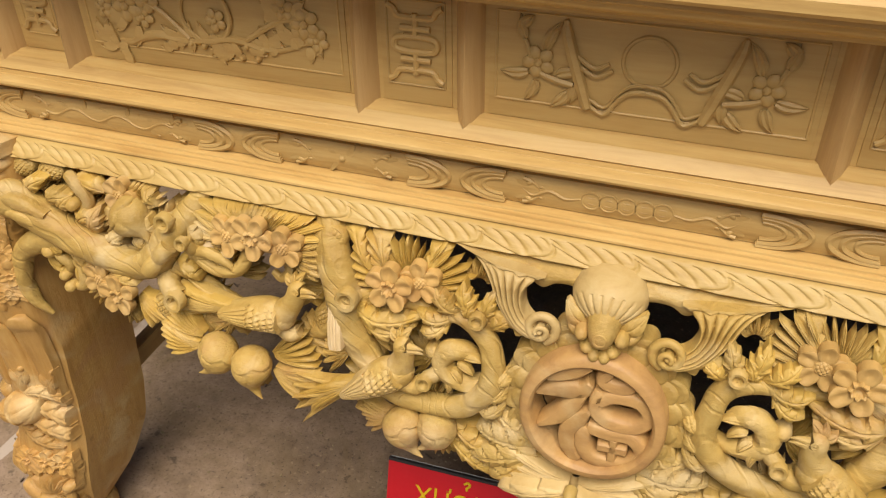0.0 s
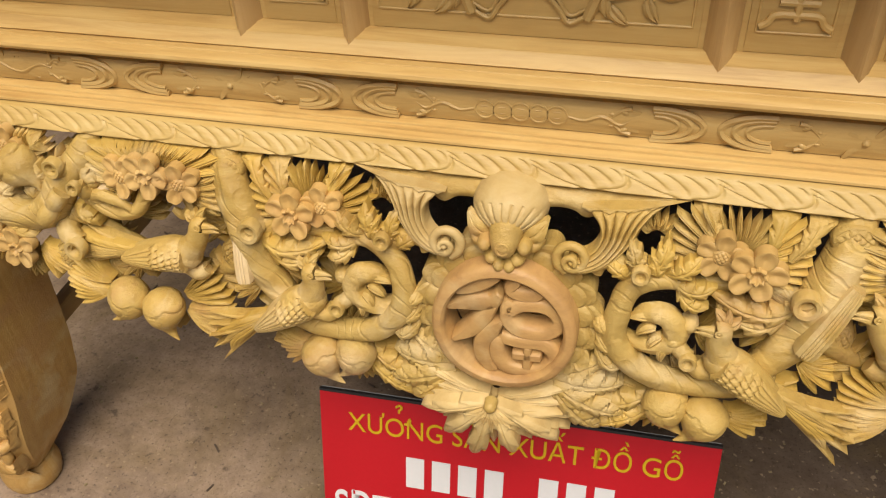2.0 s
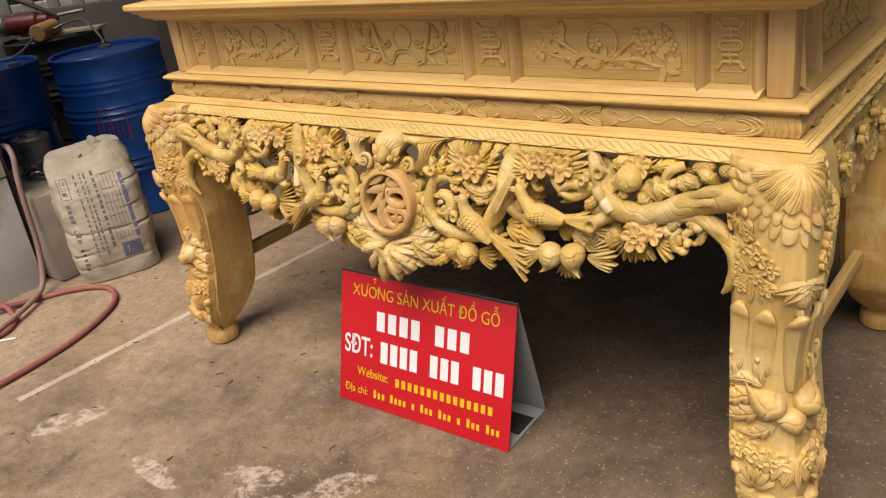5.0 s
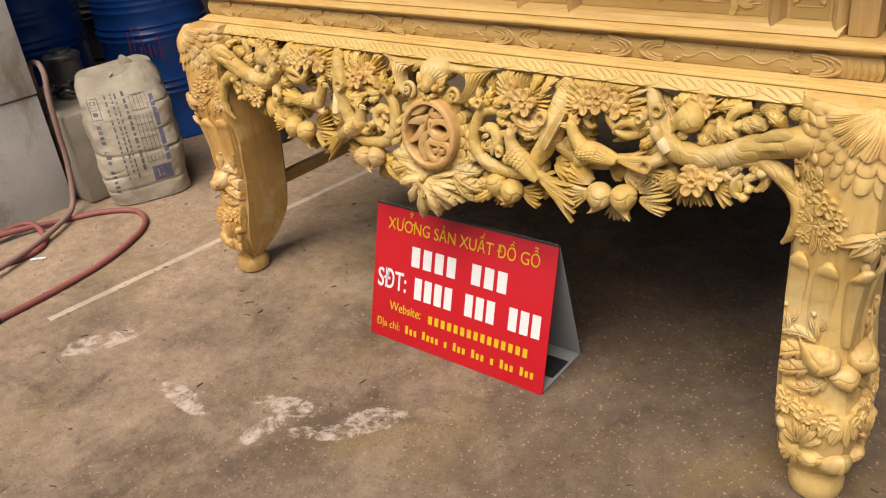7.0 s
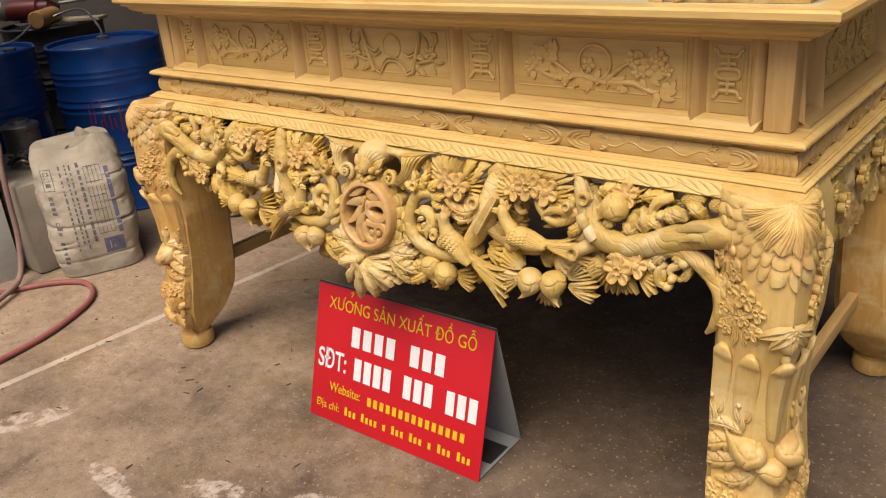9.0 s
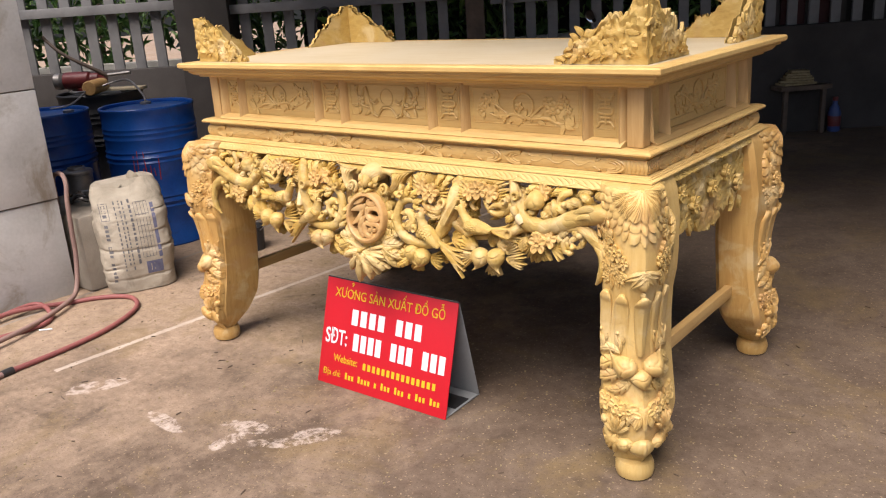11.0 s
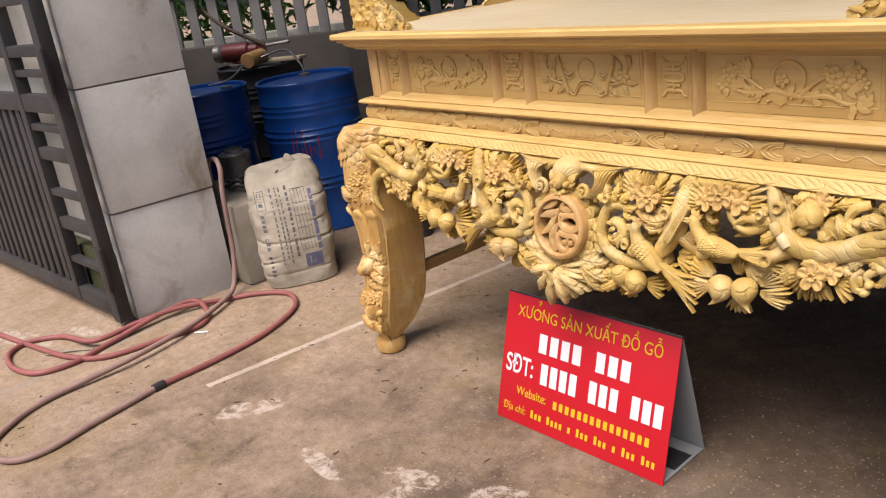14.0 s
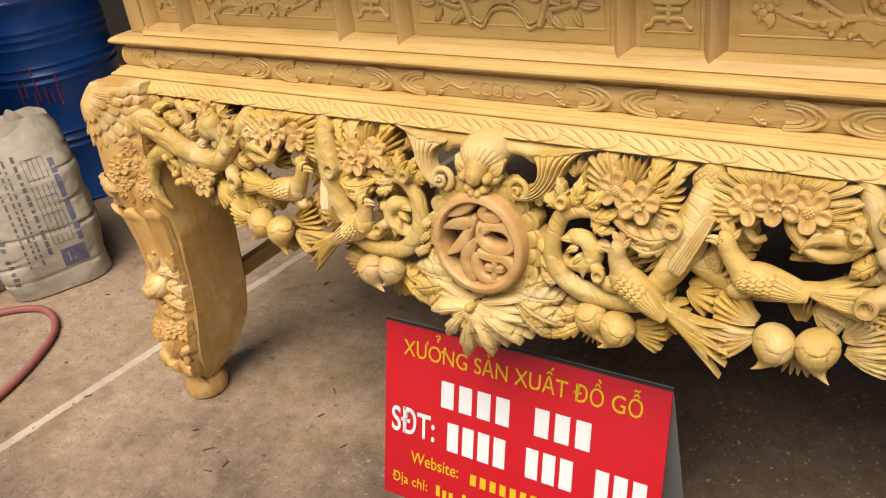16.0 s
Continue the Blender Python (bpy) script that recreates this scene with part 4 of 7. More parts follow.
def peach(F, u, v, n, R, ang, hook=0.9):
    """A round fruit drawn out into a bent point, with a petalled cap and curved seams cut into it."""
    a0, h = radians(ang), (1 if hook > 0 else -1)
    du, dv = math.cos(a0), math.sin(a0)
    stations = ((-0.98, 0.0, 0.05), (-0.90, 0.0, 0.44), (-0.70, 0.0, 0.74), (-0.38, 0.0, 0.95), (0.0, 0.0, 1.0), (0.36, -0.03, 0.90), (0.66, -0.05, 0.69), (0.92, -0.03, 0.45), (1.16, 0.06, 0.28), (1.40, 0.22, 0.16), (1.62, 0.46, 0.04))
    c = spline(stations, 58)
    seg, rows = 56, []
    for i, (a, off, r) in enumerate(c):
        row = []
        for k in range(seg):
            b = 2 * math.pi * k / seg
            cap = math.exp(-((a + 0.50 - 0.30 * abs(math.cos(2.0 * b + 0.4))) / 0.045) ** 2)
            seam = max(math.exp(-((b - q + 0.55 * a * a * h) / 0.07) ** 2) for q in (0.9, 1.75)) * (-0.2 < a < 1.1)
            lift = 0.05 * (a + 0.50 < 0.30 * abs(math.cos(2.0 * b + 0.4)))
            w = max(r, 0.01) * (1 + lift - 0.075 * max(cap, seam))
            x = h * off + w * math.cos(b)
            row.append(F(u + R * (a * du - x * dv), v + R * (a * dv + x * du), n + R * (0.94 * w * math.sin(b) + 0.10 * max(a, 0.0) ** 2)))
        rows.append(row)
    return skin(bmesh.new(), rows)


def frond(F, u, v, n, a0, a1, lobes, r0, r1, cut=0.3, rise=0.012, thick=0.02, swirl=0.0, dip=0.0, plain=False):
    """A broad fan-shaped leaf: pointed lobes spread from one place, each ridged and cut with fine lines."""
    var = [random.uniform(0.75, 1.15) for _ in range(lobes + 1)]
    base = [random.uniform(-0.003, 0.003) for _ in range(lobes + 1)]

    def fn(s, t):
        p = t * lobes
        i = min(int(p), lobes - 1)
        f = p - i
        tri = math.sin(math.pi * f) if plain else 1 - abs(2 * f - 1)
        a = radians(a0 + (a1 - a0) * t) + swirl * s
        r = r0 + (r1 * (1 - cut + cut * var[i] * tri ** 0.75) - r0) * s
        lines = max(math.exp(-((f - 0.5) / 0.06) ** 2), 0.8 * math.exp(-((f - 0.27) / 0.05) ** 2) * (0.3 < s < 0.9), 0.8 * math.exp(-((f - 0.73) / 0.05) ** 2) * (0.3 < s < 0.9))
        if plain:
            lines = math.exp(-((s - 0.72) / 0.07) ** 2)
        h = rise * math.sin(math.pi * min(1.0, 0.12 + 0.72 * s)) + (0.22 if plain else 0.17) * r1 / lobes * 3.0 * (tri ** 0.6 - 0.6) * min(1, s * 1.5) + base[i] * s * tri - 0.0034 * lines * min(1, 3 * s) + dip * s * s
        return (u + r * math.cos(a), v + r * math.sin(a), n + h)
    return plate(bmesh.new(), F, fn, 14, lobes * 14 + 1, thick)


def plume(F, pts, lobes=5, rise=0.35, thick=0.014, jag=0.38):
    """A long leaf along pts of (u, v, n, half width), its edge in forward-pointing lobes, a cut midrib and slanting veins."""
    c = spline(pts, 60)

    def fn(s, t):
        x = s * 59
        i = min(int(x), 58)
        p = c[i] + (c[i + 1] - c[i]) * (x - i)
        d = c[i + 1] - c[i]
        L = math.hypot(d[0], d[1]) or 1.0
        k = 2 * t - 1
        f = (s * lobes) % 1.0 if s < 0.999 else 1.0
        w = max(p[3], 0.0008) * (1 - jag + jag * f ** 0.8)
        vein = math.exp(-(((s * lobes + 0.55 * (1 - abs(k))) % 1.0 - 0.06) / 0.10) ** 2)
        mid = math.exp(-((s * lobes * 2 + 0.9 * (1 - abs(k))) % 1.0 / 0.15) ** 2)
        h = p[3] * rise * (1 - k * k) - 0.16 * p[3] * math.exp(-(k / 0.13) ** 2) - (0.14 * vein + 0.07 * mid) * p[3] * min(1, abs(k) * 2.5)
        q = k * w
        return (p[0] - q * d[1] / L, p[1] + q * d[0] / L, p[2] + h)
    return plate(bmesh.new(), F, fn, lobes * 9 + 1, 13, thick)


def ribbon(F, pts, h, bm=None, n=18, cuts=0):
    """A flat-topped carved bar along pts of (u, v, n, half width), with eased edges; cuts: grooves along its top."""
    bm = bm or bmesh.new()
    c = spline(pts, n)
    rows = []
    prof = [(-0.88, -1.0), (-1.0, -0.3), (-0.97, 0.35), (-0.80, 0.85)] + [(k, 1.0 - (0.13 if cuts and i % 2 == 0 else 0)) for i, k in enumerate(np.linspace(-0.55, 0.55, 2 * cuts + 3 if cuts else 3))] + [(0.80, 0.85), (0.97, 0.35), (1.0, -0.3), (0.88, -1.0)]
    for i in range(n):
        d = c[min(i + 1, n - 1)] - c[max(i - 1, 0)]
        L = math.hypot(d[0], d[1]) or 1.0
        end = 0.86 if i in (0, n - 1) else 1.0
        rows.append([F(c[i][0] - k * end * c[i][3] * d[1] / L, c[i][1] + k * end * c[i][3] * d[0] / L, c[i][2] + h * z * (end if z > 0 else 1)) for k, z in prof])
    return skin(bm, rows)


def stub(F, u0, v0, u1, v1, n, r, lift=0.02):
    """A short twig end, turned to the viewer, with a raised lip round a hollow."""
    bm = bmesh.new()
    vine(bm, F, [(u0, v0, n - 0.01, r * 1.25), ((u0 * 0.6 + u1 * 0.4), (v0 * 0.6 + v1 * 0.4), n + lift * 0.5, r), (u1, v1, n + lift * 0.8, r)], 20, 16, 0.05, 2, 1)
    rows = []
    for q, h in ((1.0, 0.0), (1.02, 0.75), (0.90, 0.95), (0.62, 0.9), (0.45, 0.55), (0.3, 0.2), (0.05, 0.15)):
        rows.append([F(u1 + r * q * math.cos(b), v1 + r * q * math.sin(b), n + lift + r * h) for b in np.linspace(0, 2 * math.pi, 20, endpoint=False)])
    return skin(bm, rows)


def scale_patch(F, u, v, n, ru, rv, turn=0.0):
    """A smooth boss cut with a cross-hatch."""
    def cut(r, a):
        x, y = r * math.cos(a), r * math.sin(a)
        return -0.0022 * max(math.exp(-(((x + y) * 2.2 % 1 - 0.5) / 0.12) ** 2), math.exp(-(((x - y) * 2.2 % 1 - 0.5) / 0.12) ** 2)) * (r < 0.86)
    return dome(bmesh.new(), F, u, v, n, ru, rv, 0.5 * ru, cut, turn, 18, 44, 0.03)


def carved_bird(F, head, body, tail, n, size, flip):
    """One plain carved bird: smooth plump body, a folded wing with scales and quills cut into it, comb, beak, tail plumes."""
    bm = bmesh.new()
    hu, hv = head
    bu, bv = body
    tu, tv = tail
    d = Vector((tu - bu, tv - bv)).normalized()
    p = Vector((-d.y, d.x)) * (1 if (-d.y * (hu - bu) + d.x * (hv - bv)) > 0 else -1)
    ang = math.atan2(d.y, d.x)
    S = size

    def at(a, b):
        return bu + (d.x * a + p.x * b) * S, bv + (d.y * a + p.y * b) * S
    vine(bm, F, [(*at(-1.0, 0.0), n + 0.12 * S, 0.26 * S), (*at(-0.7, -0.02), n + 0.15 * S, 0.48 * S), (*at(-0.1, 0.0), n + 0.15 * S, 0.58 * S), (*at(0.7, 0.05), n + 0.1 * S, 0.40 * S), (*at(1.35, 0.08), n, 0.14 * S)], 40, 24)
    # neck and head
    nb = at(-0.72, 0.12)
    vine(bm, F, [(*nb, n + 0.18 * S, 0.44 * S), ((nb[0] + hu) / 2 - d.x * 0.10 * S, (nb[1] + hv) / 2 - d.y * 0.10 * S, n + 0.28 * S, 0.33 * S), (hu, hv, n + 0.36 * S, 0.30 * S), (hu - flip * 0.12 * S, hv + 0.02 * S, n + 0.38 * S, 0.20 * S)], 20, 18)
    for up in (0.03, -0.10):
        vine(bm, F, [(hu - flip * 0.18 * S, hv + up * S, n + 0.44 * S, 0.13 * S), (hu - flip * 0.42 * S, hv + (up + 0.02) * S, n + 0.45 * S, 0.08 * S), (hu - flip * 0.64 * S, hv + (up - 0.03) * S, n + 0.42 * S, 0.015 * S)], 10, 9)
    ring(bm, F, hu - flip * 0.05 * S, hv + 0.07 * S, n + 0.63 * S, 0.085 * S, 0.032 * S, 16, 6)
    dome(bm, F, hu - flip * 0.05 * S, hv + 0.07 * S, n + 0.60 * S, 0.06 * S, 0.06 * S, 0.05 * S, None, 0, 3, 10)
    for k in range(3):
        blade(bm, F, hu + flip * 0.10 * S * k, hv + (0.20 - 0.05 * k) * S, n + 0.34 * S, 90 - flip * (-6 + 40 * k), 0.36 * S, 0.24 * S, 0.4, 0.5 * flip, thick=0.008, nu=8, nv=5)
    # the folded wing
    def wing(s, t):
        k = 2 * t - 1
        w = 0.46 * math.sin(math.pi * (0.10 + 0.82 * s) ** 0.62) ** 0.9 + 0.01
        u0, v0 = at(-0.72 + 2.15 * s, 0.02 + w * k + 0.10 * s)
        h = 0.83 - 0.42 * (w * k / 0.5) ** 2 - 0.42 * max(0.0, s - 0.45) ** 1.3
        if s < 0.5:
            row = s * 9
            cell = (t * 6 + 0.5 * (int(row) % 2)) % 1.0 - 0.5
            cutl = math.exp(-((row % 1.0 - 0.55 + 2.2 * cell * cell) / 0.16) ** 2)
        else:
            cutl = math.exp(-(((t * 7.0 + 0.6 * s) % 1.0 - 0.5) / 0.13) ** 2)
        return (u0, v0, n + S * (h - 0.12 * cutl + 0.04))
    plate(bm, F, wing, 60, 44, 0.010)
    # tail plumes
    L = math.hypot(tu - bu, tv - bv)
    for k in range(5):
        q = k - 2
        a = math.degrees(ang) + (2.4 + 0.6 * abs(q)) * q
        u0, v0 = at(0.85, 0.05)
        blade(bm, F, u0, v0, n + 0.20 * S - 0.06 * S * abs(q), a, (L - 0.6 * S) * (1.10 - 0.16 * (q + 2) / 2), 0.19 * S, 0.4, 0.10 * q + 0.12, 0, 0, 0.016, 16, 9)
    # tucked feet on a round knob
    vine(bm, F, [(*at(-0.35, -0.45), n + 0.1 * S, 0.22 * S), (*at(-0.75, -0.72), n + 0.05 * S, 0.28 * S), (*at(-1.05, -0.62), n, 0.22 * S)], 14, 14)
    return bm


apron = part("apron", mitre_loop([(0.02, 0.9195), (0.040, 0.9195), (0.040, 0.914), (0.02, 0.914)], WX, WY0, WY1), W_RAIL, table, "openwork carved front")
random.seed(11)


def carve(name, bm, material=W_CARVE, parent=None, label=""):
    return part(name, bm, material, parent or apron, label)


def rope_strip(F, u0, u1, v0, v1, n0, n1, cells):
    """The leaning band above the carving: scallops with slanting comma cuts inside; n0 at its lower edge, n1 at its upper."""
    L = u1 - u0

    def near(x, w):
        return math.exp(-(x / w) ** 2)

    def fn(s, t):
        x = s * cells + 0.10 * math.sin(s * 17.0) + 0.42 * t * t
        c = x % 1.0
        rim = 0.16 + 0.52 * abs(2 * c - 1) ** 3.2 - 0.10 * near(c - 0.45, 0.09)
        cut = near(t - rim, 0.055) * (t < 0.74)
        if t > rim + 0.12:
            k = (c * 4.6 + 0.2) % 1.0
            cut = max(cut, near(k - 0.5, 0.17) * min(1, (t - rim - 0.12) * 7) * min(1, max(0, (0.93 - t) * 8)))
        round_ = -0.010 * max(0.0, 0.14 - t) / 0.14 - 0.005 * max(0.0, t - 0.90) / 0.1
        return (u0 + L * s, v0 + (v1 - v0) * t, n0 + (n1 - n0) * t + round_ - 0.0026 * cut)
    return plate(bmesh.new(), F, fn, int(L * 760), 25, 0.022)


carve("rope_band", rope_strip(lambda u, v, n: (u, -n, v), -0.930, 0.930, 0.8905, 0.9193, 0.010, -0.012, 19), W_ROPE)


def build_half(s):
    """Everything on one half of the front apron; s mirrors it."""
    def F(u, v, n):
        return front_face(s * u + 0.003, v, n)
    J = lambda k=0.003: random.uniform(-k, k)

    def bough(pts, n=22, mat=W_BARK):
        carve("branch", vine(bmesh.new(), F, [(p[0] + J(), p[1] + J(), p[2], p[3]) for p in pts], n * 4, 28, 0.16), mat)
    # the main bough: out of the leg, down under the bud, up to the band
    bough([(0.955, 0.834, 0.026, 0.034), (0.89, 0.824, 0.034, 0.031), (0.83, 0.802, 0.036, 0.027), (0.775, 0.780, 0.038, 0.025), (0.715, 0.768, 0.036, 0.025), (0.665, 0.782, 0.036, 0.025), (0.632, 0.822, 0.030, 0.023), (0.605, 0.858, 0.020, 0.020), (0.585, 0.888, 0.002, 0.016)], 38)
    for u, v, ang in ((0.735, 0.758, 200), (0.700, 0.776, 160), (0.668, 0.768, 128)):
        a = radians(ang)
        carve("leaf", plume(F, [(u + 0.048 * q * math.cos(a), v + 0.048 * q * math.sin(a), 0.050 + 0.006 * math.sin(3.0 * q), 0.012 * w) for q, w in ((0.0, 0.4), (0.35, 1.0), (0.7, 0.8), (1.0, 0.05))], 4, 0.3, 0.016, 0.34))
    for k, (u, v, ang) in enumerate(((0.880, 0.852, 118), (0.850, 0.842, 140), (0.822, 0.830, 100), (0.795, 0.816, 125), (0.765, 0.802, 80), (0.738, 0.790, 110), (0.850, 0.790, 235), (0.820, 0.776, 205), (0.792, 0.758, 240), (0.765, 0.748, 200), (0.650, 0.822, 30), (0.668, 0.800, 20), (0.622, 0.790, 190), (0.612, 0.815, 170), (0.600, 0.845, 200))):
        a, L = radians(ang), 0.044 + 0.010 * math.sin(k * 2.1)
        carve("leaf", plume(F, [(u + L * q * math.cos(a + 0.5 * q), v + L * q * math.sin(a + 0.5 * q), 0.034 + 0.010 * math.sin(3.0 * q), 0.014 * w) for q, w in ((0.0, 0.5), (0.35, 1.0), (0.7, 0.8), (1.0, 0.05))], 3, 0.4, 0.018, 0.36), W_LEAF if k % 3 == 0 else W_CARVE)
    # edge of the arch beside the leg
    bough([(0.905, 0.612, 0.014, 0.004), (0.926, 0.645, 0.022, 0.011), (0.934, 0.690, 0.026, 0.015), (0.918, 0.736, 0.028, 0.018), (0.880, 0.768, 0.030, 0.020), (0.835, 0.778, 0.032, 0.018), (0.795, 0.770, 0.032, 0.014)], 26)
    # limb behind the inner bird, up to the boss
    bough([(0.385, 0.888, -0.004, 0.020), (0.378, 0.850, 0.018, 0.024), (0.362, 0.800, 0.026, 0.027), (0.350, 0.752, 0.030, 0.026), (0.330, 0.712, 0.030, 0.022), (0.300, 0.675, 0.030, 0.016)], 26)
    # thin connecting stems
    bough([(0.635, 0.775, 0.026, 0.015), (0.595, 0.752, 0.016, 0.011), (0.545, 0.722, 0.010, 0.010), (0.48, 0.700, 0.008, 0.011), (0.41, 0.708, 0.012, 0.013), (0.355, 0.745, 0.022, 0.016)], 20)
    bough([(0.610, 0.822, 0.026, 0.010), (0.582, 0.800, 0.034, 0.011), (0.552, 0.790, 0.036, 0.010), (0.520, 0.800, 0.036, 0.010), (0.503, 0.826, 0.030, 0.009), (0.512, 0.848, 0.02, 0.008)], 20)
    # a bough bent round the opening
    bough([(0.330, 0.668, 0.030, 0.012), (0.285, 0.655, 0.036, 0.015), (0.235, 0.652, 0.040, 0.0165), (0.190, 0.660, 0.042, 0.017), (0.156, 0.682, 0.044, 0.017), (0.137, 0.716, 0.044, 0.0165), (0.136, 0.752, 0.042, 0.0155), (0.152, 0.782, 0.040, 0.014), (0.182, 0.796, 0.036, 0.012), (0.215, 0.792, 0.032, 0.009)], 30)
    for q in (0.0, 0.5, 1.0):
        carve("leaf", plume(F, [(0.150 - 0.018 * q, 0.672 + 0.05 * q, 0.050, 0.004), (0.136 - 0.014 * q, 0.672 + 0.055 * q, 0.054, 0.011), (0.122 - 0.006 * q, 0.682 + 0.055 * q, 0.050, 0.008), (0.114, 0.696 + 0.05 * q, 0.042, 0.001)], 3, 0.4, 0.012, 0.3))
    bough([(0.350, 0.782, 0.022, 0.014), (0.310, 0.792, 0.024, 0.012), (0.265, 0.800, 0.026, 0.011), (0.215, 0.792, 0.030, 0.009)], 14)
    bough([(0.150, 0.790, 0.034, 0.009), (0.135, 0.812, 0.038, 0.011), (0.112, 0.812, 0.040, 0.010), (0.104, 0.796, 0.040, 0.007)], 12)
    # hollow twig ends
    carve("stub", stub(F, 0.352, 0.778, 0.341, 0.803, 0.030, 0.016))
    carve("stub", stub(F, 0.622, 0.835, 0.627, 0.857, 0.026, 0.014))
    carve("stub", stub(F, 0.648, 0.758, 0.616, 0.740, 0.034, 0.016))
    carve("stub", stub(F, 0.585, 0.815, 0.592, 0.838, 0.040, 0.010))
    # sawn limbs
    if s < 0:
        carve("cut_limb", ribbon(F, [(0.364, 0.802, 0.036, 0.009), (0.362, 0.765, 0.046, 0.0115), (0.357, 0.724, 0.056, 0.0125)], 0.011, n=10, cuts=2), W_FRESH, label="freshly sawn pale limb")
    else:
        carve("cut_limb", ribbon(F, [(0.392, 0.822, 0.040, 0.011), (0.372, 0.782, 0.050, 0.0145), (0.350, 0.738, 0.056, 0.0155)], 0.013, n=12, cuts=3))
    for k, (a, b) in enumerate((((0.624, 0.820), (0.640, 0.800)), ((0.641, 0.799), (0.661, 0.775)))):
        carve("finger", vine(bmesh.new(), F, [(*a, 0.052, 0.0125), ((a[0] + b[0]) / 2, (a[1] + b[1]) / 2, 0.056, 0.0135), (*b, 0.056, 0.0115)], 12, 16), W_FRESH if k and s > 0 else W_CARVE)
    for a, b, c, r in (((0.915, 0.842), (0.882, 0.846), (0.838, 0.828), 0.011), ((0.912, 0.822), (0.880, 0.825), (0.842, 0.810), 0.009)):
        carve("knuckle", ribbon(F, [(*a, 0.052, r * 0.7), (*b, 0.060, r), (*c, 0.052, r * 0.5)], 0.009, n=14), W_CARVE)
    # cross-hatched bosses
    for u, v, n, ru, rv in ((0.380, 0.866, 0.022, 0.025, 0.021), (0.318, 0.668, 0.024, 0.017, 0.020), (0.392, 0.735, 0.020, 0.017, 0.022), (0.656, 0.704, 0.032, 0.020, 0.024), (0.850, 0.878, 0.012, 0.026, 0.016), (0.905, 0.876, 0.012, 0.024, 0.016), (0.785, 0.874, 0.012, 0.020, 0.015)):
        carve("boss", scale_patch(F, u, v, n, ru, rv, random.uniform(-0.3, 0.3)))

    # leaves: they run in behind the band at the top
    def under(u, v, n):
        k = min(1.0, max(0.0, (v - 0.884) / 0.010))
        return F(u, min(v, 0.905 + 0.002 * math.tanh(v - 0.905)), n - (n - 0.008) * k * k * (3 - 2 * k))

    def fan(u, v, n, a0, a1, c, r1, cut=0.46, rise=0.010, swirl=0.0, r0=0.010):
        carve("leaf_fan", frond(under, u, v, n, a0, a1, c, r0, r1, cut, rise, 0.016, swirl), random.choice((W_CARVE, W_CARVE, W_LEAF)))

    def leaf(pts, lobes=5, jag=0.42, rise=0.4):
        carve("leaf", plume(under, pts, lobes, rise, 0.014, jag), random.choice((W_CARVE, W_LEAF)))
    # behind the three blossoms
    fan(0.485, 0.846, 0.026, 8, 92, 9, 0.108, 0.34)
    fan(0.485, 0.846, 0.026, 86, 174, 9, 0.108, 0.34)
    fan(0.515, 0.842, 0.028, -62, 12, 7, 0.086, 0.42, swirl=0.2)
    fan(0.450, 0.842, 0.028, 172, 236, 6, 0.072, 0.42, swirl=-0.2)
    # behind the two blossoms: a sunburst on the band's side, leaves towards the wing
    fan(0.268, 0.826, 0.024, -30, 50, 8, 0.082, 0.50)
    fan(0.258, 0.826, 0.026, 118, 196, 8, 0.084, 0.46)
    fan(0.262, 0.826, 0.022, 45, 122, 7, 0.066, 0.50)
    fan(0.285, 0.812, 0.028, 268, 340, 6, 0.058, 0.46)
    leaf([(0.345, 0.785, 0.036, 0.007), (0.310, 0.772, 0.044, 0.019), (0.272, 0.776, 0.044, 0.014), (0.240, 0.790, 0.040, 0.003)], 5)
    leaf([(0.330, 0.762, 0.034, 0.006), (0.300, 0.752, 0.042, 0.016), (0.270, 0.758, 0.040, 0.010), (0.250, 0.772, 0.036, 0.003)], 4)
    for u0, u1 in ((0.345, 0.318), (0.305, 0.292), (0.222, 0.240)):
        leaf([(u1, 0.838, 0.034, 0.006), ((u0 + u1) / 2, 0.862, 0.034, 0.010), (u0, 0.890, 0.018, 0.017)], 3, 0.34)
    # round the bud
    fan(0.700, 0.850, 0.018, 10, 95, 8, 0.060, 0.50)
    fan(0.700, 0.850, 0.020, 90, 170, 7, 0.058, 0.50)
    fan(0.715, 0.838, 0.020, -86, 10, 8, 0.064, 0.46)
    fan(0.690, 0.838, 0.018, 190, 268, 6, 0.048, 0.46)
    leaf([(0.655, 0.862, 0.026, 0.006), (0.668, 0.876, 0.030, 0.014), (0.668, 0.890, 0.02, 0.010), (0.664, 0.898, 0.012, 0.003)], 3)
    leaf([(0.745, 0.868, 0.026, 0.006), (0.765, 0.876, 0.030, 0.015), (0.790, 0.880, 0.028, 0.011), (0.806, 0.872, 0.026, 0.003)], 3)
    # under the main bough: two blossoms on a hanging spray
    fan(0.742, 0.735, 0.028, 14, 92, 7, 0.066, 0.46)
    fan(0.722, 0.735, 0.030, 88, 166, 7, 0.062, 0.46)
    fan(0.705, 0.722, 0.030, 190, 258, 6, 0.066, 0.44)
    fan(0.722, 0.716, 0.030, 246, 312, 6, 0.060, 0.44)
    fan(0.752, 0.722, 0.030, -62, 14, 6, 0.062, 0.50)
    leaf([(0.790, 0.752, 0.030, 0.006), (0.808, 0.735, 0.036, 0.012), (0.808, 0.712, 0.034, 0.010), (0.796, 0.696, 0.030, 0.003)], 3)
    leaf([(0.845, 0.765, 0.030, 0.005), (0.862, 0.742, 0.034, 0.012), (0.852, 0.722, 0.032, 0.008), (0.838, 0.718, 0.03, 0.003)], 3)
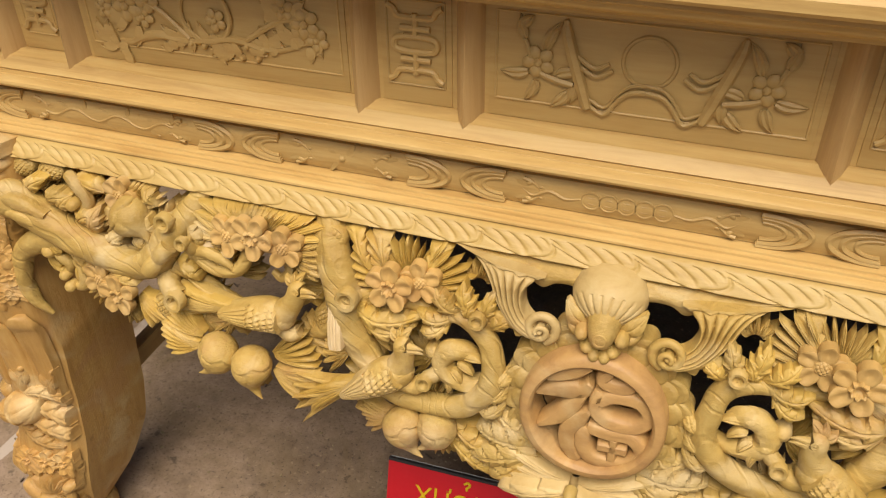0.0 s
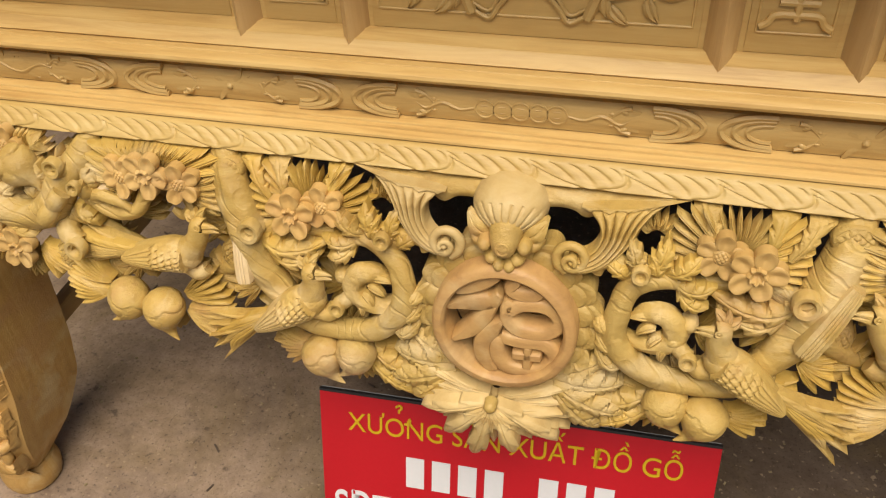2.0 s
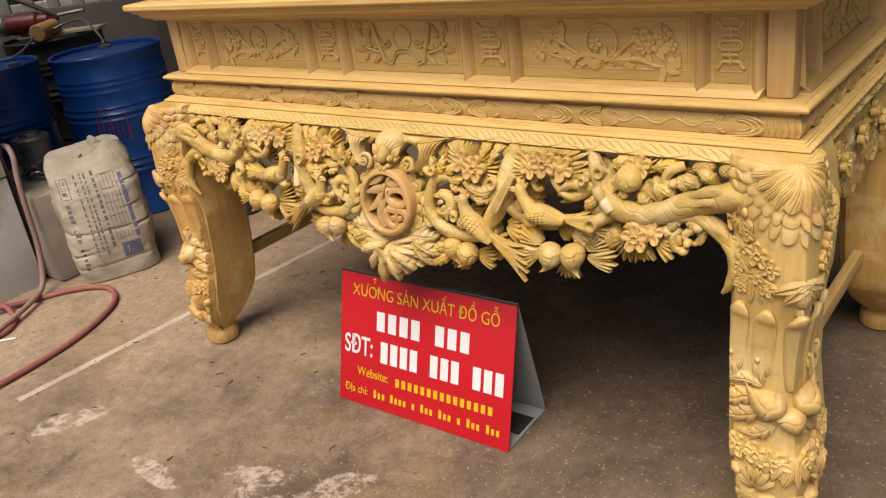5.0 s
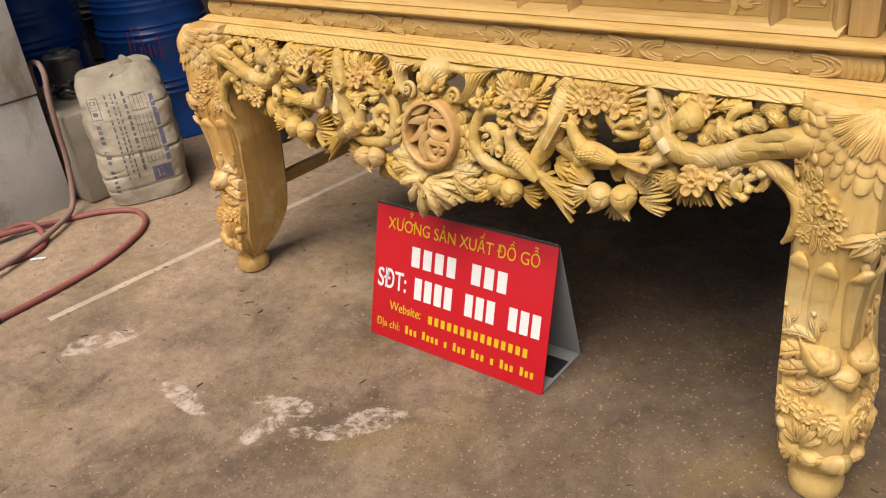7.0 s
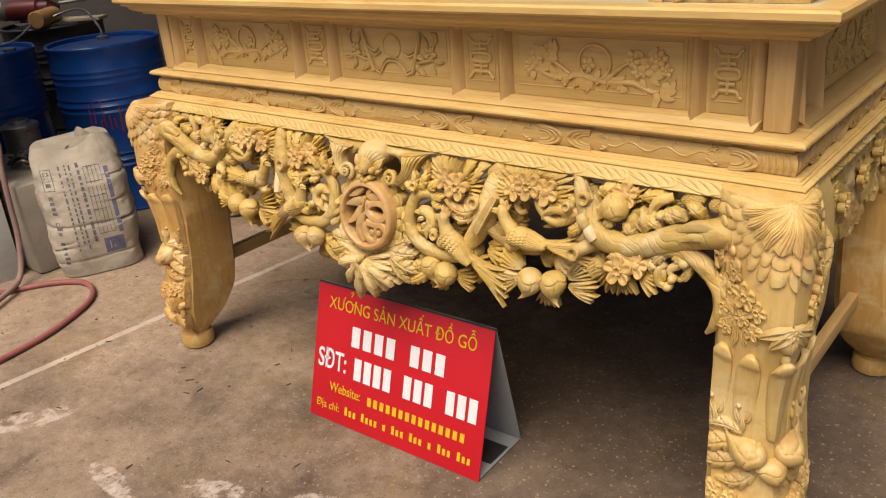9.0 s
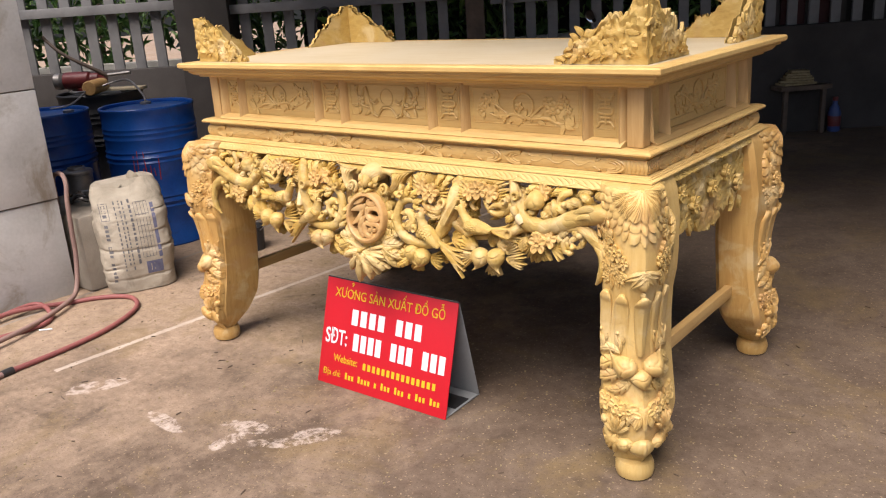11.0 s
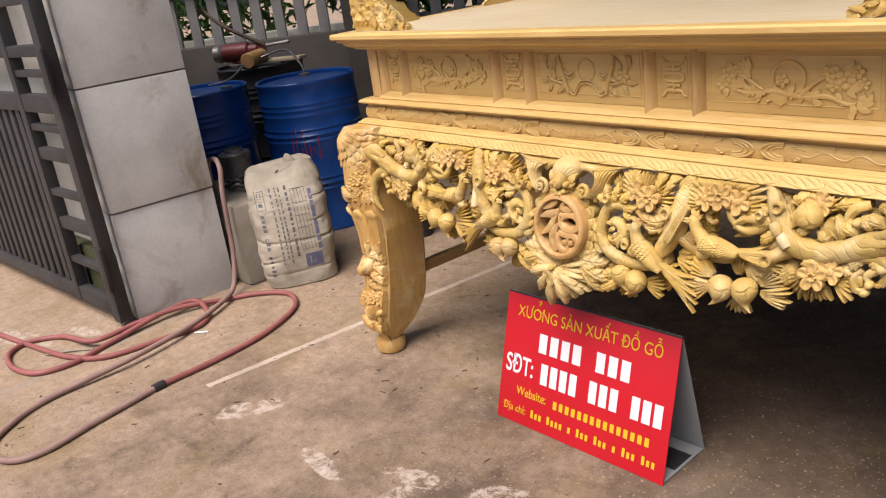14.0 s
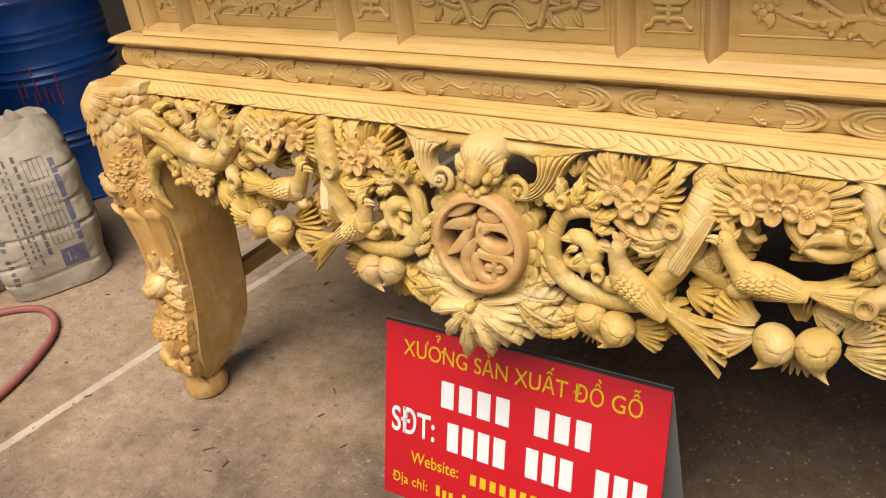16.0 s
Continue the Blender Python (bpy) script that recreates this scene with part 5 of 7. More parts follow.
    # behind the outer pair of peaches
    fan(0.588, 0.655, 0.036, -36, 14, 6, 0.078, 0.46, swirl=0.1)
    fan(0.584, 0.664, 0.032, 8, 60, 6, 0.076, 0.46)
    fan(0.532, 0.664, 0.014, 62, 128, 6, 0.056, 0.44)
    fan(0.480, 0.662, 0.032, 126, 186, 6, 0.080, 0.50)
    fan(0.478, 0.648, 0.036, 180, 240, 6, 0.080, 0.50, swirl=-0.15)
    fan(0.530, 0.632, 0.014, 232, 308, 6, 0.056, 0.40)
    # behind the inner pair
    fan(0.205, 0.612, 0.022, 160, 226, 7, 0.086, 0.46)
    fan(0.215, 0.602, 0.020, 220, 290, 7, 0.064, 0.46)
    fan(0.232, 0.620, 0.016, 20, 150, 9, 0.058, 0.40)
    fan(0.272, 0.612, 0.036, -48, 26, 7, 0.064, 0.42)
    leaf([(0.195, 0.622, 0.034, 0.008), (0.162, 0.606, 0.044, 0.018), (0.130, 0.598, 0.042, 0.013), (0.098, 0.600, 0.036, 0.003)], 5)
    leaf([(0.200, 0.600, 0.034, 0.008), (0.168, 0.578, 0.042, 0.018), (0.138, 0.560, 0.042, 0.014), (0.104, 0.546, 0.034, 0.003)], 5)

    # a lower layer of leaves behind the birds, the limbs and the fruit
    for u, v, a0, a1, c, r in ((0.330, 0.742, 150, 250, 6, 0.060), (0.352, 0.690, -60, 40, 6, 0.066), (0.392, 0.690, 30, 110, 5, 0.056), (0.440, 0.704, 190, 300, 6, 0.058), (0.540, 0.704, -70, 40, 6, 0.062),
                               (0.600, 0.706, 200, 300, 6, 0.056), (0.664, 0.742, 190, 290, 6, 0.060), (0.420, 0.835, 160, 260, 6, 0.052), (0.560, 0.842, -60, 40, 6, 0.060), (0.655, 0.815, 40, 130, 5, 0.050),
                               (0.770, 0.805, 20, 140, 6, 0.040), (0.305, 0.640, -70, 30, 6, 0.060), (0.680, 0.712, 200, 290, 6, 0.064), (0.205, 0.800, 20, 120, 5, 0.044), (0.170, 0.835, 40, 150, 5, 0.038)):
        fan(u, v, 0.012, a0, a1, c, r, 0.46)
    for u, v, a0, a1, c, r in ((0.840, 0.868, 180, 330, 9, 0.062), (0.770, 0.850, 150, 330, 10, 0.058), (0.640, 0.868, 170, 320, 9, 0.060), (0.560, 0.770, 60, 200, 9, 0.060), (0.455, 0.775, 100, 230, 8, 0.058), (0.400, 0.770, -50, 60, 7, 0.056), (0.610, 0.690, 60, 160, 7, 0.060), (0.300, 0.735, 60, 180, 8, 0.056), (0.230, 0.700, -60, 60, 7, 0.050), (0.690, 0.800, -40, 120, 9, 0.050)):
        fan(u, v, -0.004, a0, a1, c, r, 0.40)
    # blossoms
    def bloom(u, v, n, R, cup, **k):
        carve("blossom", flower(F, u + J(0.002), v, n, R, random.uniform(0, 1.2), cup, **k), W_PINK)
    bloom(0.528, 0.853, 0.046, 0.030, False, tip_u=-0.15)
    bloom(0.442, 0.851, 0.046, 0.029, False, tip_u=0.15)
    bloom(0.484, 0.862, 0.052, 0.032, True)
    bloom(0.242, 0.842, 0.044, 0.029, False)
    bloom(0.284, 0.831, 0.052, 0.033, True)
    bloom(0.756, 0.738, 0.050, 0.028, False)
    bloom(0.722, 0.722, 0.056, 0.032, True)
    bloom(0.714, 0.872, 0.032, 0.028, False)
    # fruit
    carve("bud", peach(F, 0.694, 0.846, 0.040, 0.030, 212, 0.8))
    carve("peach", peach(F, 0.211, 0.618, 0.050, 0.029, -72, 0.9))
    carve("peach", peach(F, 0.258, 0.610, 0.054, 0.030, -112, -0.9))
    carve("peach", peach(F, 0.562, 0.651, 0.046, 0.031, -82 if s > 0 else -66, 1.0))
    carve("peach", peach(F, 0.502, 0.646, 0.050, 0.031, -104 if s > 0 else -92, -0.8))
    # birds
    carve("carved_bird", carved_bird(F, (0.418, 0.796), (0.478, 0.738), (0.632, 0.718), 0.034, 0.045, 1), W_CARVE)
    carve("carved_bird", carved_bird(F, (0.256, 0.758), (0.288, 0.692), (0.425, 0.596), 0.046, 0.045, 1), W_CARVE)
    # long loose tail plumes
    for du, dv in ((0.0, 0.0), (0.014, 0.016), (-0.016, -0.010)):
        leaf([(0.325, 0.676, 0.058, 0.004), (0.362, 0.648 + dv * 0.5, 0.058, 0.0075), (0.396, 0.618 + dv, 0.054, 0.007), (0.426 + du, 0.586 + dv, 0.046, 0.001)], 3, 0.12)
        leaf([(0.530, 0.738, 0.046, 0.004), (0.570, 0.733 + dv * 0.5, 0.048, 0.007), (0.610, 0.728 + dv, 0.044, 0.0065), (0.650 + du * 0.5, 0.722 + dv * 1.6, 0.038, 0.001)], 3, 0.12)
    # a twig curled up inside the round opening
    bm = bmesh.new()
    vine(bm, F, [(0.146, 0.704, 0.026, 0.010), (0.170, 0.700, 0.034, 0.014), (0.198, 0.710, 0.038, 0.016), (0.208, 0.730, 0.040, 0.016), (0.196, 0.750, 0.042, 0.015), (0.174, 0.752, 0.040, 0.013), (0.160, 0.744, 0.036, 0.008)], 44, 18, 0.3)
    for a, b, r in ((0.200, 0.746, 0.010), (0.184, 0.754, 0.009), (0.208, 0.722, 0.010)):
        dome(bm, F, a, b, 0.050, r, r * 0.8, r * 0.7, None, 0.4, 6, 18)
    for k in range(4):
        blade(bm, F, 0.176 + 0.008 * k, 0.748 - 0.012 * k, 0.050, 150 + 25 * k, 0.026, 0.013, 0.4, 0.6, 0, 0, 0.008, 9, 7)
    carve("twig_curl", bm)
    carve("stub", stub(F, 0.206, 0.716, 0.226, 0.704, 0.036, 0.011))
    carve("knob", dome(bmesh.new(), F, 0.222, 0.742, 0.040, 0.011, 0.010, 0.012, None, 0, 6, 18))
    # a tuft of small cut leaves over it
    for k, (u, v, a, L, w) in enumerate(((0.150, 0.800, 78, 0.050, 0.013), (0.166, 0.806, 48, 0.054, 0.014), (0.184, 0.806, 18, 0.054, 0.014), (0.196, 0.796, -18, 0.050, 0.013), (0.146, 0.792, 118, 0.044, 0.012), (0.176, 0.798, 82, 0.036, 0.011), (0.202, 0.788, -48, 0.042, 0.012))):
        a = radians(a)
        leaf([(u + L * q * math.cos(a + 0.4 * q), v + L * q * math.sin(a + 0.4 * q), 0.038 + 0.012 * math.sin(2.6 * q), w * m) for q, m in ((0.0, 0.4), (0.35, 1.0), (0.7, 0.8), (1.0, 0.05))], 4, 0.4)
    carve("stub", stub(F, 0.160, 0.800, 0.158, 0.816, 0.036, 0.011))
    # curling tendrils
    for pts in ([(0.812, 0.880, 0.02, 0.010), (0.788, 0.872, 0.03, 0.012), (0.775, 0.850, 0.03, 0.010), (0.788, 0.832, 0.03, 0.009), (0.802, 0.846, 0.03, 0.007)],
                [(0.815, 0.748, 0.03, 0.009), (0.800, 0.730, 0.034, 0.010), (0.806, 0.706, 0.034, 0.009), (0.826, 0.702, 0.034, 0.006)],
                [(0.858, 0.770, 0.03, 0.009), (0.842, 0.752, 0.034, 0.010), (0.826, 0.738, 0.034, 0.008), (0.832, 0.722, 0.034, 0.005)],
                [(0.596, 0.802, 0.036, 0.007), (0.572, 0.818, 0.044, 0.009), (0.548, 0.816, 0.046, 0.008), (0.530, 0.806, 0.044, 0.006), (0.520, 0.790, 0.040, 0.003)],
                [(0.455, 0.822, 0.022, 0.007), (0.442, 0.806, 0.026, 0.008), (0.455, 0.790, 0.026, 0.007), (0.470, 0.796, 0.024, 0.005)]):
        carve("tendril", vine(bmesh.new(), F, pts, 24, 10, 0.1))
    for u, v, r in ((0.796, 0.846, 0.010), (0.826, 0.704, 0.010), (0.834, 0.722, 0.009), (0.856, 0.760, 0.012), (0.540, 0.812, 0.010), (0.566, 0.822, 0.008)):
        carve("knob", dome(bmesh.new(), F, u, v, 0.042, r, r * 0.9, r * 0.9, None, 0, 6, 18), W_FRESH if u < 0.6 else W_CARVE)
    # bat wing: a flat arm along the band, then a sheet whose ribs gather downwards into a curl
    arm = spline([(0.020, 0.892), (0.060, 0.890), (0.110, 0.890), (0.165, 0.892), (0.212, 0.898)], 30)
    low = spline([(0.024, 0.862), (0.048, 0.868), (0.070, 0.866), (0.088, 0.856), (0.108, 0.866), (0.140, 0.880), (0.180, 0.890), (0.212, 0.896)], 30)
    carve("wing_arm", plate(bmesh.new(), F, lambda q, t: (*(arm[int(q * 29)] * t + low[int(q * 29)] * (1 - t)), 0.028 + 0.008 * math.sin(math.pi * t) - 0.012 * q - 0.010 * t), 30, 12, 0.018), W_CARVE)
    outer = spline([(0.206, 0.893), (0.176, 0.884), (0.156, 0.864), (0.143, 0.838), (0.120, 0.812), (0.092, 0.801), (0.068, 0.806)], 30)
    inner = spline([(0.082, 0.878), (0.094, 0.872), (0.104, 0.862), (0.106, 0.848), (0.102, 0.836), (0.094, 0.828), (0.086, 0.826)], 30)

    def wing(q, t):
        k = q * 29
        i = min(int(k), 28)
        f = k - i
        o = outer[i] * (1 - f) + outer[i + 1] * f
        c = inner[i] * (1 - f) + inner[i + 1] * f
        w = c * (1 - t) + o * t
        x = (t * 6.0 + 0.25 * q) % 1.0
        rib = (1 - abs(2 * x - 1) ** 1.6) * 0.0075 * min(1, max(0, q * 4 - 0.3)) - 0.0035 * math.exp(-(min(x, 1 - x) / 0.07) ** 2) * min(1, q * 5)
        scal = 0.004 * math.exp(-((q - 0.16 + 0.06 * abs(math.sin(t * math.pi * 4))) / 0.025) ** 2)
        return (w[0], w[1], 0.036 + 0.010 * math.sin(math.pi * t) + 0.014 * q - 0.016 * (1 - q) * t + rib - scal)
    carve("wing", plate(bmesh.new(), F, wing, 56, 90, 0.020), W_PALE if s < 0 else W_CARVE)
    sp = []
    for k in range(18):
        a = -1.9 - k * 0.66
        r = 0.021 * (1 - k / 20)
        sp.append((0.078 + r * math.cos(a), 0.823 + r * math.sin(a), 0.052 + 0.0010 * k, 0.0072 * (1 - k / 26)))
    bm = vine(bmesh.new(), F, sp, 56, 10)
    dome(bm, F, 0.078, 0.823, 0.058, 0.006, 0.006, 0.010)
    carve("curl", bm, W_PALE if s < 0 else W_CARVE)


build_half(1)
build_half(-1)

# bat head over the medallion
F0 = front_face
HU = 0.001


def skull(r, a):
    """Curved cuts that spread up over the crown."""
    x, y = r * math.cos(a), r * math.sin(a)
    fan = math.atan2(x, y + 0.75)
    rr = math.hypot(x, y + 0.75)
    return -0.0026 * math.exp(-(((fan * 4.6) % 1.0 - 0.5) / 0.12) ** 2) * (0.62 < rr < 1.32) * (r < 0.90)


head = carve("bat_head", dome(bmesh.new(), F0, HU, 0.870, 0.026, 0.046, 0.034, 0.046, skull, 0, 30, 96, 0.03), W_PALE)
bm = vine(bmesh.new(), F0, [(HU, 0.862, 0.048, 0.024), (HU, 0.850, 0.062, 0.020), (HU, 0.838, 0.070, 0.016), (HU, 0.828, 0.068, 0.010)], 20, 20, 0.05)
ring(bm, F0, HU, 0.843, 0.084, 0.007, 0.002, 24, 6)
part("snout", bm, W_CARVE, head)
for sgn in (-1, 1):
    part("eye", dome(bmesh.new(), F0, HU + sgn * 0.024, 0.838, 0.066, 0.009, 0.009, 0.012, None, 0, 6, 18), W_CARVE, head)
    part("ear", plume(F0, [(HU + sgn * 0.022, 0.842, 0.058, 0.006), (HU + sgn * 0.036, 0.852, 0.060, 0.011), (HU + sgn * 0.048, 0.866, 0.052, 0.002)], 1, 0.3, 0.01, 0.0), W_CARVE, head)
    part("cheek", vine(bmesh.new(), F0, [(HU + sgn * 0.016, 0.834, 0.060, 0.008), (HU + sgn * 0.034, 0.832, 0.056, 0.007), (HU + sgn * 0.044, 0.842, 0.050, 0.004)], 12, 10), W_CARVE, head)
    part("fang", dome(bmesh.new(), F0, HU + sgn * 0.015, 0.818, 0.062, 0.010, 0.008, 0.012, None, 0, 5, 16), W_CARVE, head)
for du, dv in ((-0.006, 0.812), (0.007, 0.812)):
    part("fang", dome(bmesh.new(), F0, HU + du, dv, 0.066, 0.008, 0.009, 0.012, None, 0, 5, 16), W_CARVE, head)

# medallion with the good-fortune character in seal strokes
MU, MV, MR = 0.003, 0.718, 0.093
carve("scalloped_collar", frond(F0, MU, MV, 0.044, 0, 360, 20, 0.080, 0.122, 0.10, 0.004, 0.03, plain=True))
bm = bmesh.new()


def rim(r, z):
    return [F0(MU + r * math.cos(a), MV + r * math.sin(a), z) for a in np.linspace(0, 2 * math.pi, 72, endpoint=False)]


rows = [rim(0.0755, 0.020), rim(0.0755, 0.068), rim(0.0770, 0.073), rim(0.080, 0.0755), rim(0.087, 0.075), rim(0.091, 0.072), rim(MR, 0.066), rim(MR, 0.030)]
skin(bm, rows, True, False)
medallion = carve("medallion_rim", bm, W_HEART, label="reddish turned rim")


def stroke(pts, r=0.0118):
    part("stroke", ribbon(F0, [(MU + x * 0.076, MV + y * 0.076, 0.052, r * k) for x, y, k in pts], 0.014, None, 30), W_HEART, medallion)


stroke([(-0.10, 0.93, 0.4), (-0.30, 0.82, 0.9), (-0.55, 0.68, 0.9), (-0.82, 0.55, 0.3)])
stroke([(-0.08, 0.62, 0.5), (-0.22, 0.44, 1.1), (-0.55, 0.38, 1.1), (-0.98, 0.24, 0.3)])
stroke([(-0.16, 0.42, 0.6), (-0.34, 0.10, 1.0), (-0.56, -0.18, 1.0), (-0.88, -0.42, 0.3)])
stroke([(-0.02, 0.10, 0.3), (-0.20, -0.12, 1.1), (-0.36, -0.40, 1.1), (-0.32, -0.72, 1.0), (-0.14, -0.98, 0.7)])
stroke([(0.22, 0.92, 0.5), (0.10, 0.74, 0.9), (0.26, 0.66, 0.9), (0.52, 0.70, 0.9), (0.62, 0.92, 0.5)])
stroke([(0.08, 0.52, 0.6), (0.05, 0.30, 0.95), (0.30, 0.46, 0.9), (0.72, 0.46, 0.9), (0.92, 0.22, 0.95), (0.72, -0.04, 0.9), (0.30, -0.06, 0.9), (0.06, 0.12, 0.95), (0.06, 0.34, 0.8)])
stroke([(-0.06, -0.24, 0.8), (-0.10, -0.52, 1.0), (0.04, -0.82, 1.0), (0.40, -0.90, 1.0), (0.74, -0.78, 1.0), (0.90, -0.50, 1.0), (0.68, -0.26, 0.95), (0.30, -0.28, 0.9), (-0.04, -0.24, 0.8)])
stroke([(0.16, -0.56, 0.62), (0.66, -0.54, 0.62)])
stroke([(0.42, -0.36, 0.55), (0.42, -0.80, 0.62)])
carve("medallion_ground", dome(bmesh.new(), F0, MU, MV, 0.014, 0.0765, 0.0765, 0.004, None, 0, 4, 40, 0.01), W_HEART)

# hanging acanthus leaf under the medallion
CU, CV = -0.008, 0.598
for n, a0, a1, c, r in ((0.058, 158, 382, 15, 0.112), (0.070, 182, 358, 11, 0.096), (0.080, 205, 335, 7, 0.066)):
    carve("hanging_leaf", frond(F0, CU, CV, n, a0, a1, c, 0.006, r, 0.44, 0.012, 0.018, dip=-0.012), W_PALE)
for ang, L, w in ((258, 0.130, 0.017), (222, 0.112, 0.015), (300, 0.112, 0.015), (186, 0.108, 0.014), (350, 0.110, 0.014)):
    a, bend = radians(ang), 0.35 * math.cos(radians(ang)) + 0.1
    pts = [(CU + L * q * math.cos(a - bend * q), CV + L * q * math.sin(a - bend * q), 0.078 + 0.012 * math.sin(math.pi * q) - 0.010 * q, w * k) for q, k in ((0.05, 0.35), (0.3, 0.8), (0.6, 1.0), (0.85, 0.7), (1.0, 0.06))]
    carve("hanging_leaf", plume(F0, pts, 3, 0.42, 0.016, 0.40), W_PALE)
carve("knob", dome(bmesh.new(), F0, CU, CV + 0.004, 0.086, 0.009, 0.009, 0.010))
for sgn in (-1, 1):
    for ang, L, n in ((4, 0.100, 0.042), (-22, 0.112, 0.048), (-46, 0.108, 0.046), (28, 0.085, 0.036)):
        a = radians(ang)
        pts = [(MU + sgn * (0.055 + L * q * math.cos(a)), 0.628 + L * q * math.sin(a), n + 0.008 * math.sin(math.pi * q), 0.024 * k) for q, k in ((0.1, 0.5), (0.4, 0.95), (0.7, 1.0), (0.9, 0.55), (1.0, 0.06))]
        carve("leaf", plume(F0, pts, 5, 0.36, 0.016, 0.42))


# ---- waist: frames, panels and reliefs ----
def stile(F, u, v0, v1, w=0.018):
    """A ridged upright whose foot ends in a point over the sill."""
    bm = bmesh.new()
    prof = ((-w, -0.022), (-w * 0.45, -0.003), (0, 0.0005), (w * 0.45, -0.003), (w, -0.022))
    top = [F(u + a, v1, n) for a, n in prof]
    low = [F(u + a, v0 + (0.012 if i != 2 else 0.0) - (0.003 if i in (1, 3) else 0), n + (0.010 if i == 2 else 0.004 if i in (1, 3) else 0)) for i, (a, n) in enumerate(prof)]
    skin(bm, [top, low], False, False)
    return bm


def bead(F, u0, u1, v0, v1, n, r=0.0018, w=0.0):
    """A thin raised frame line."""
    bm = bmesh.new()
    for a, b in (((u0, v0), (u1, v0)), ((u1, v0), (u1, v1)), ((u1, v1), (u0, v1)), ((u0, v1), (u0, v0))):
        vine(bm, F, [(*a, n, r), (*b, n, r)], 3, 6)
    return bm


def wf(u, v, n):
    return (u, WY0 - n, v)


def wside(sx):
    return lambda u, v, n: (sx * (WX + n), u, v)


def longevity(F, u, v, n, w, h):
    """The rounded longevity sign: stem, bars, a loop, turned ends."""
    bm = bmesh.new()
    r = 0.0042

    def line(*pts):
        vine(bm, F, [(u + a * w, v + b * h, n, r) for a, b in pts], 4 * len(pts), 7)
    for sgn in (-1, 1):
        line((-1.0, sgn * 1.0), (-0.78, sgn * 0.90), (-0.6, sgn * 0.72), (0, sgn * 0.70), (0.6, sgn * 0.72), (0.78, sgn * 0.90), (1.0, sgn * 1.0))
        line((-0.55, sgn * 0.42), (0.55, sgn * 0.42))
        line((0, sgn * 0.82), (0, sgn * 0.24))
    line((-0.4, 0.2), (-0.75, 0.12), (-0.75, -0.12), (-0.4, -0.2), (0.4, -0.2), (0.75, -0.12), (0.75, 0.12), (0.4, 0.2), (-0.4, 0.2))
    return bm


def small_bloom(bm, F, u, v, n, R):
    for k in range(5):
        a = 2 * math.pi * k / 5 + u * 9
        dome(bm, F, u + 0.55 * R * math.cos(a), v + 0.55 * R * math.sin(a), n, 0.42 * R, 0.36 * R, 0.22 * R, None, a, 3, 10, 0.002)
    dome(bm, F, u, v, n + 0.15 * R, 0.25 * R, 0.25 * R, 0.2 * R, None, 0, 2, 8, 0.002)


def blossom_relief(F, u, s):
    """Flowering branch with a round fruit ring in its middle; s mirrors it."""
    bm = bmesh.new()
    G = lambda a, b, n: F(u + s * a, b, n)
    z, n = 1.108, -0.0175
    ring(bm, G, 0.0, z + 0.008, n, 0.038, 0.0035, 30, 6)
    vine(bm, G, [(-0.16, z - 0.01, n - 0.003, 0.003), (-0.10, z - 0.030, n - 0.003, 0.005), (-0.04, z - 0.022, n - 0.003, 0.006), (0.03, z - 0.032, n - 0.003, 0.006), (0.09, z - 0.030, n - 0.003, 0.006), (0.13, z - 0.045, n - 0.003, 0.005), (0.15, z - 0.043, n - 0.003, 0.003)], 22, 7, 0.3)
    vine(bm, G, [(0.03, z - 0.028, n, 0.004), (0.08, z + 0.012, n, 0.004), (0.14, z + 0.02, n, 0.003)], 10, 6)
    vine(bm, G, [(-0.06, z - 0.02, n, 0.004), (-0.11, z + 0.01, n, 0.004), (-0.15, z + 0.02, n, 0.003)], 10, 6)
    for a, b, R in ((-0.15, 0.012, 0.020), (-0.12, 0.028, 0.016), (-0.165, -0.008, 0.016), (-0.015, 0.002, 0.016), (0.09, 0.02, 0.018), (0.125, 0.008, 0.022), (0.15, 0.025, 0.017), (0.10, -0.005, 0.015), (0.165, 0.0, 0.014)):
        small_bloom(bm, G, a, z + b, n, R * 1.12)
    random.seed(int(abs(u) * 100))
    for k in range(84):
        a, b = random.choice(((-0.15, -0.01), (-0.08, -0.025), (-0.02, -0.03), (0.05, -0.035), (0.13, -0.01), (0.16, -0.05), (0.13, 0.02), (-0.12, 0.02)))
        blade(bm, G, a + random.uniform(-0.02, 0.02), z + b + random.uniform(-0.01, 0.01), n, random.uniform(0, 360), random.uniform(0.018, 0.036), 0.014, 0.35, 0.3, 0, 0, 0.003, 6, 3)
    for k in range(7):
        dome(bm, G, random.uniform(-0.09, 0.06), z - 0.035 + random.uniform(-0.012, 0.008), n, 0.005, 0.005, 0.005, None, 0, 2, 8, 0.002)
    return bm


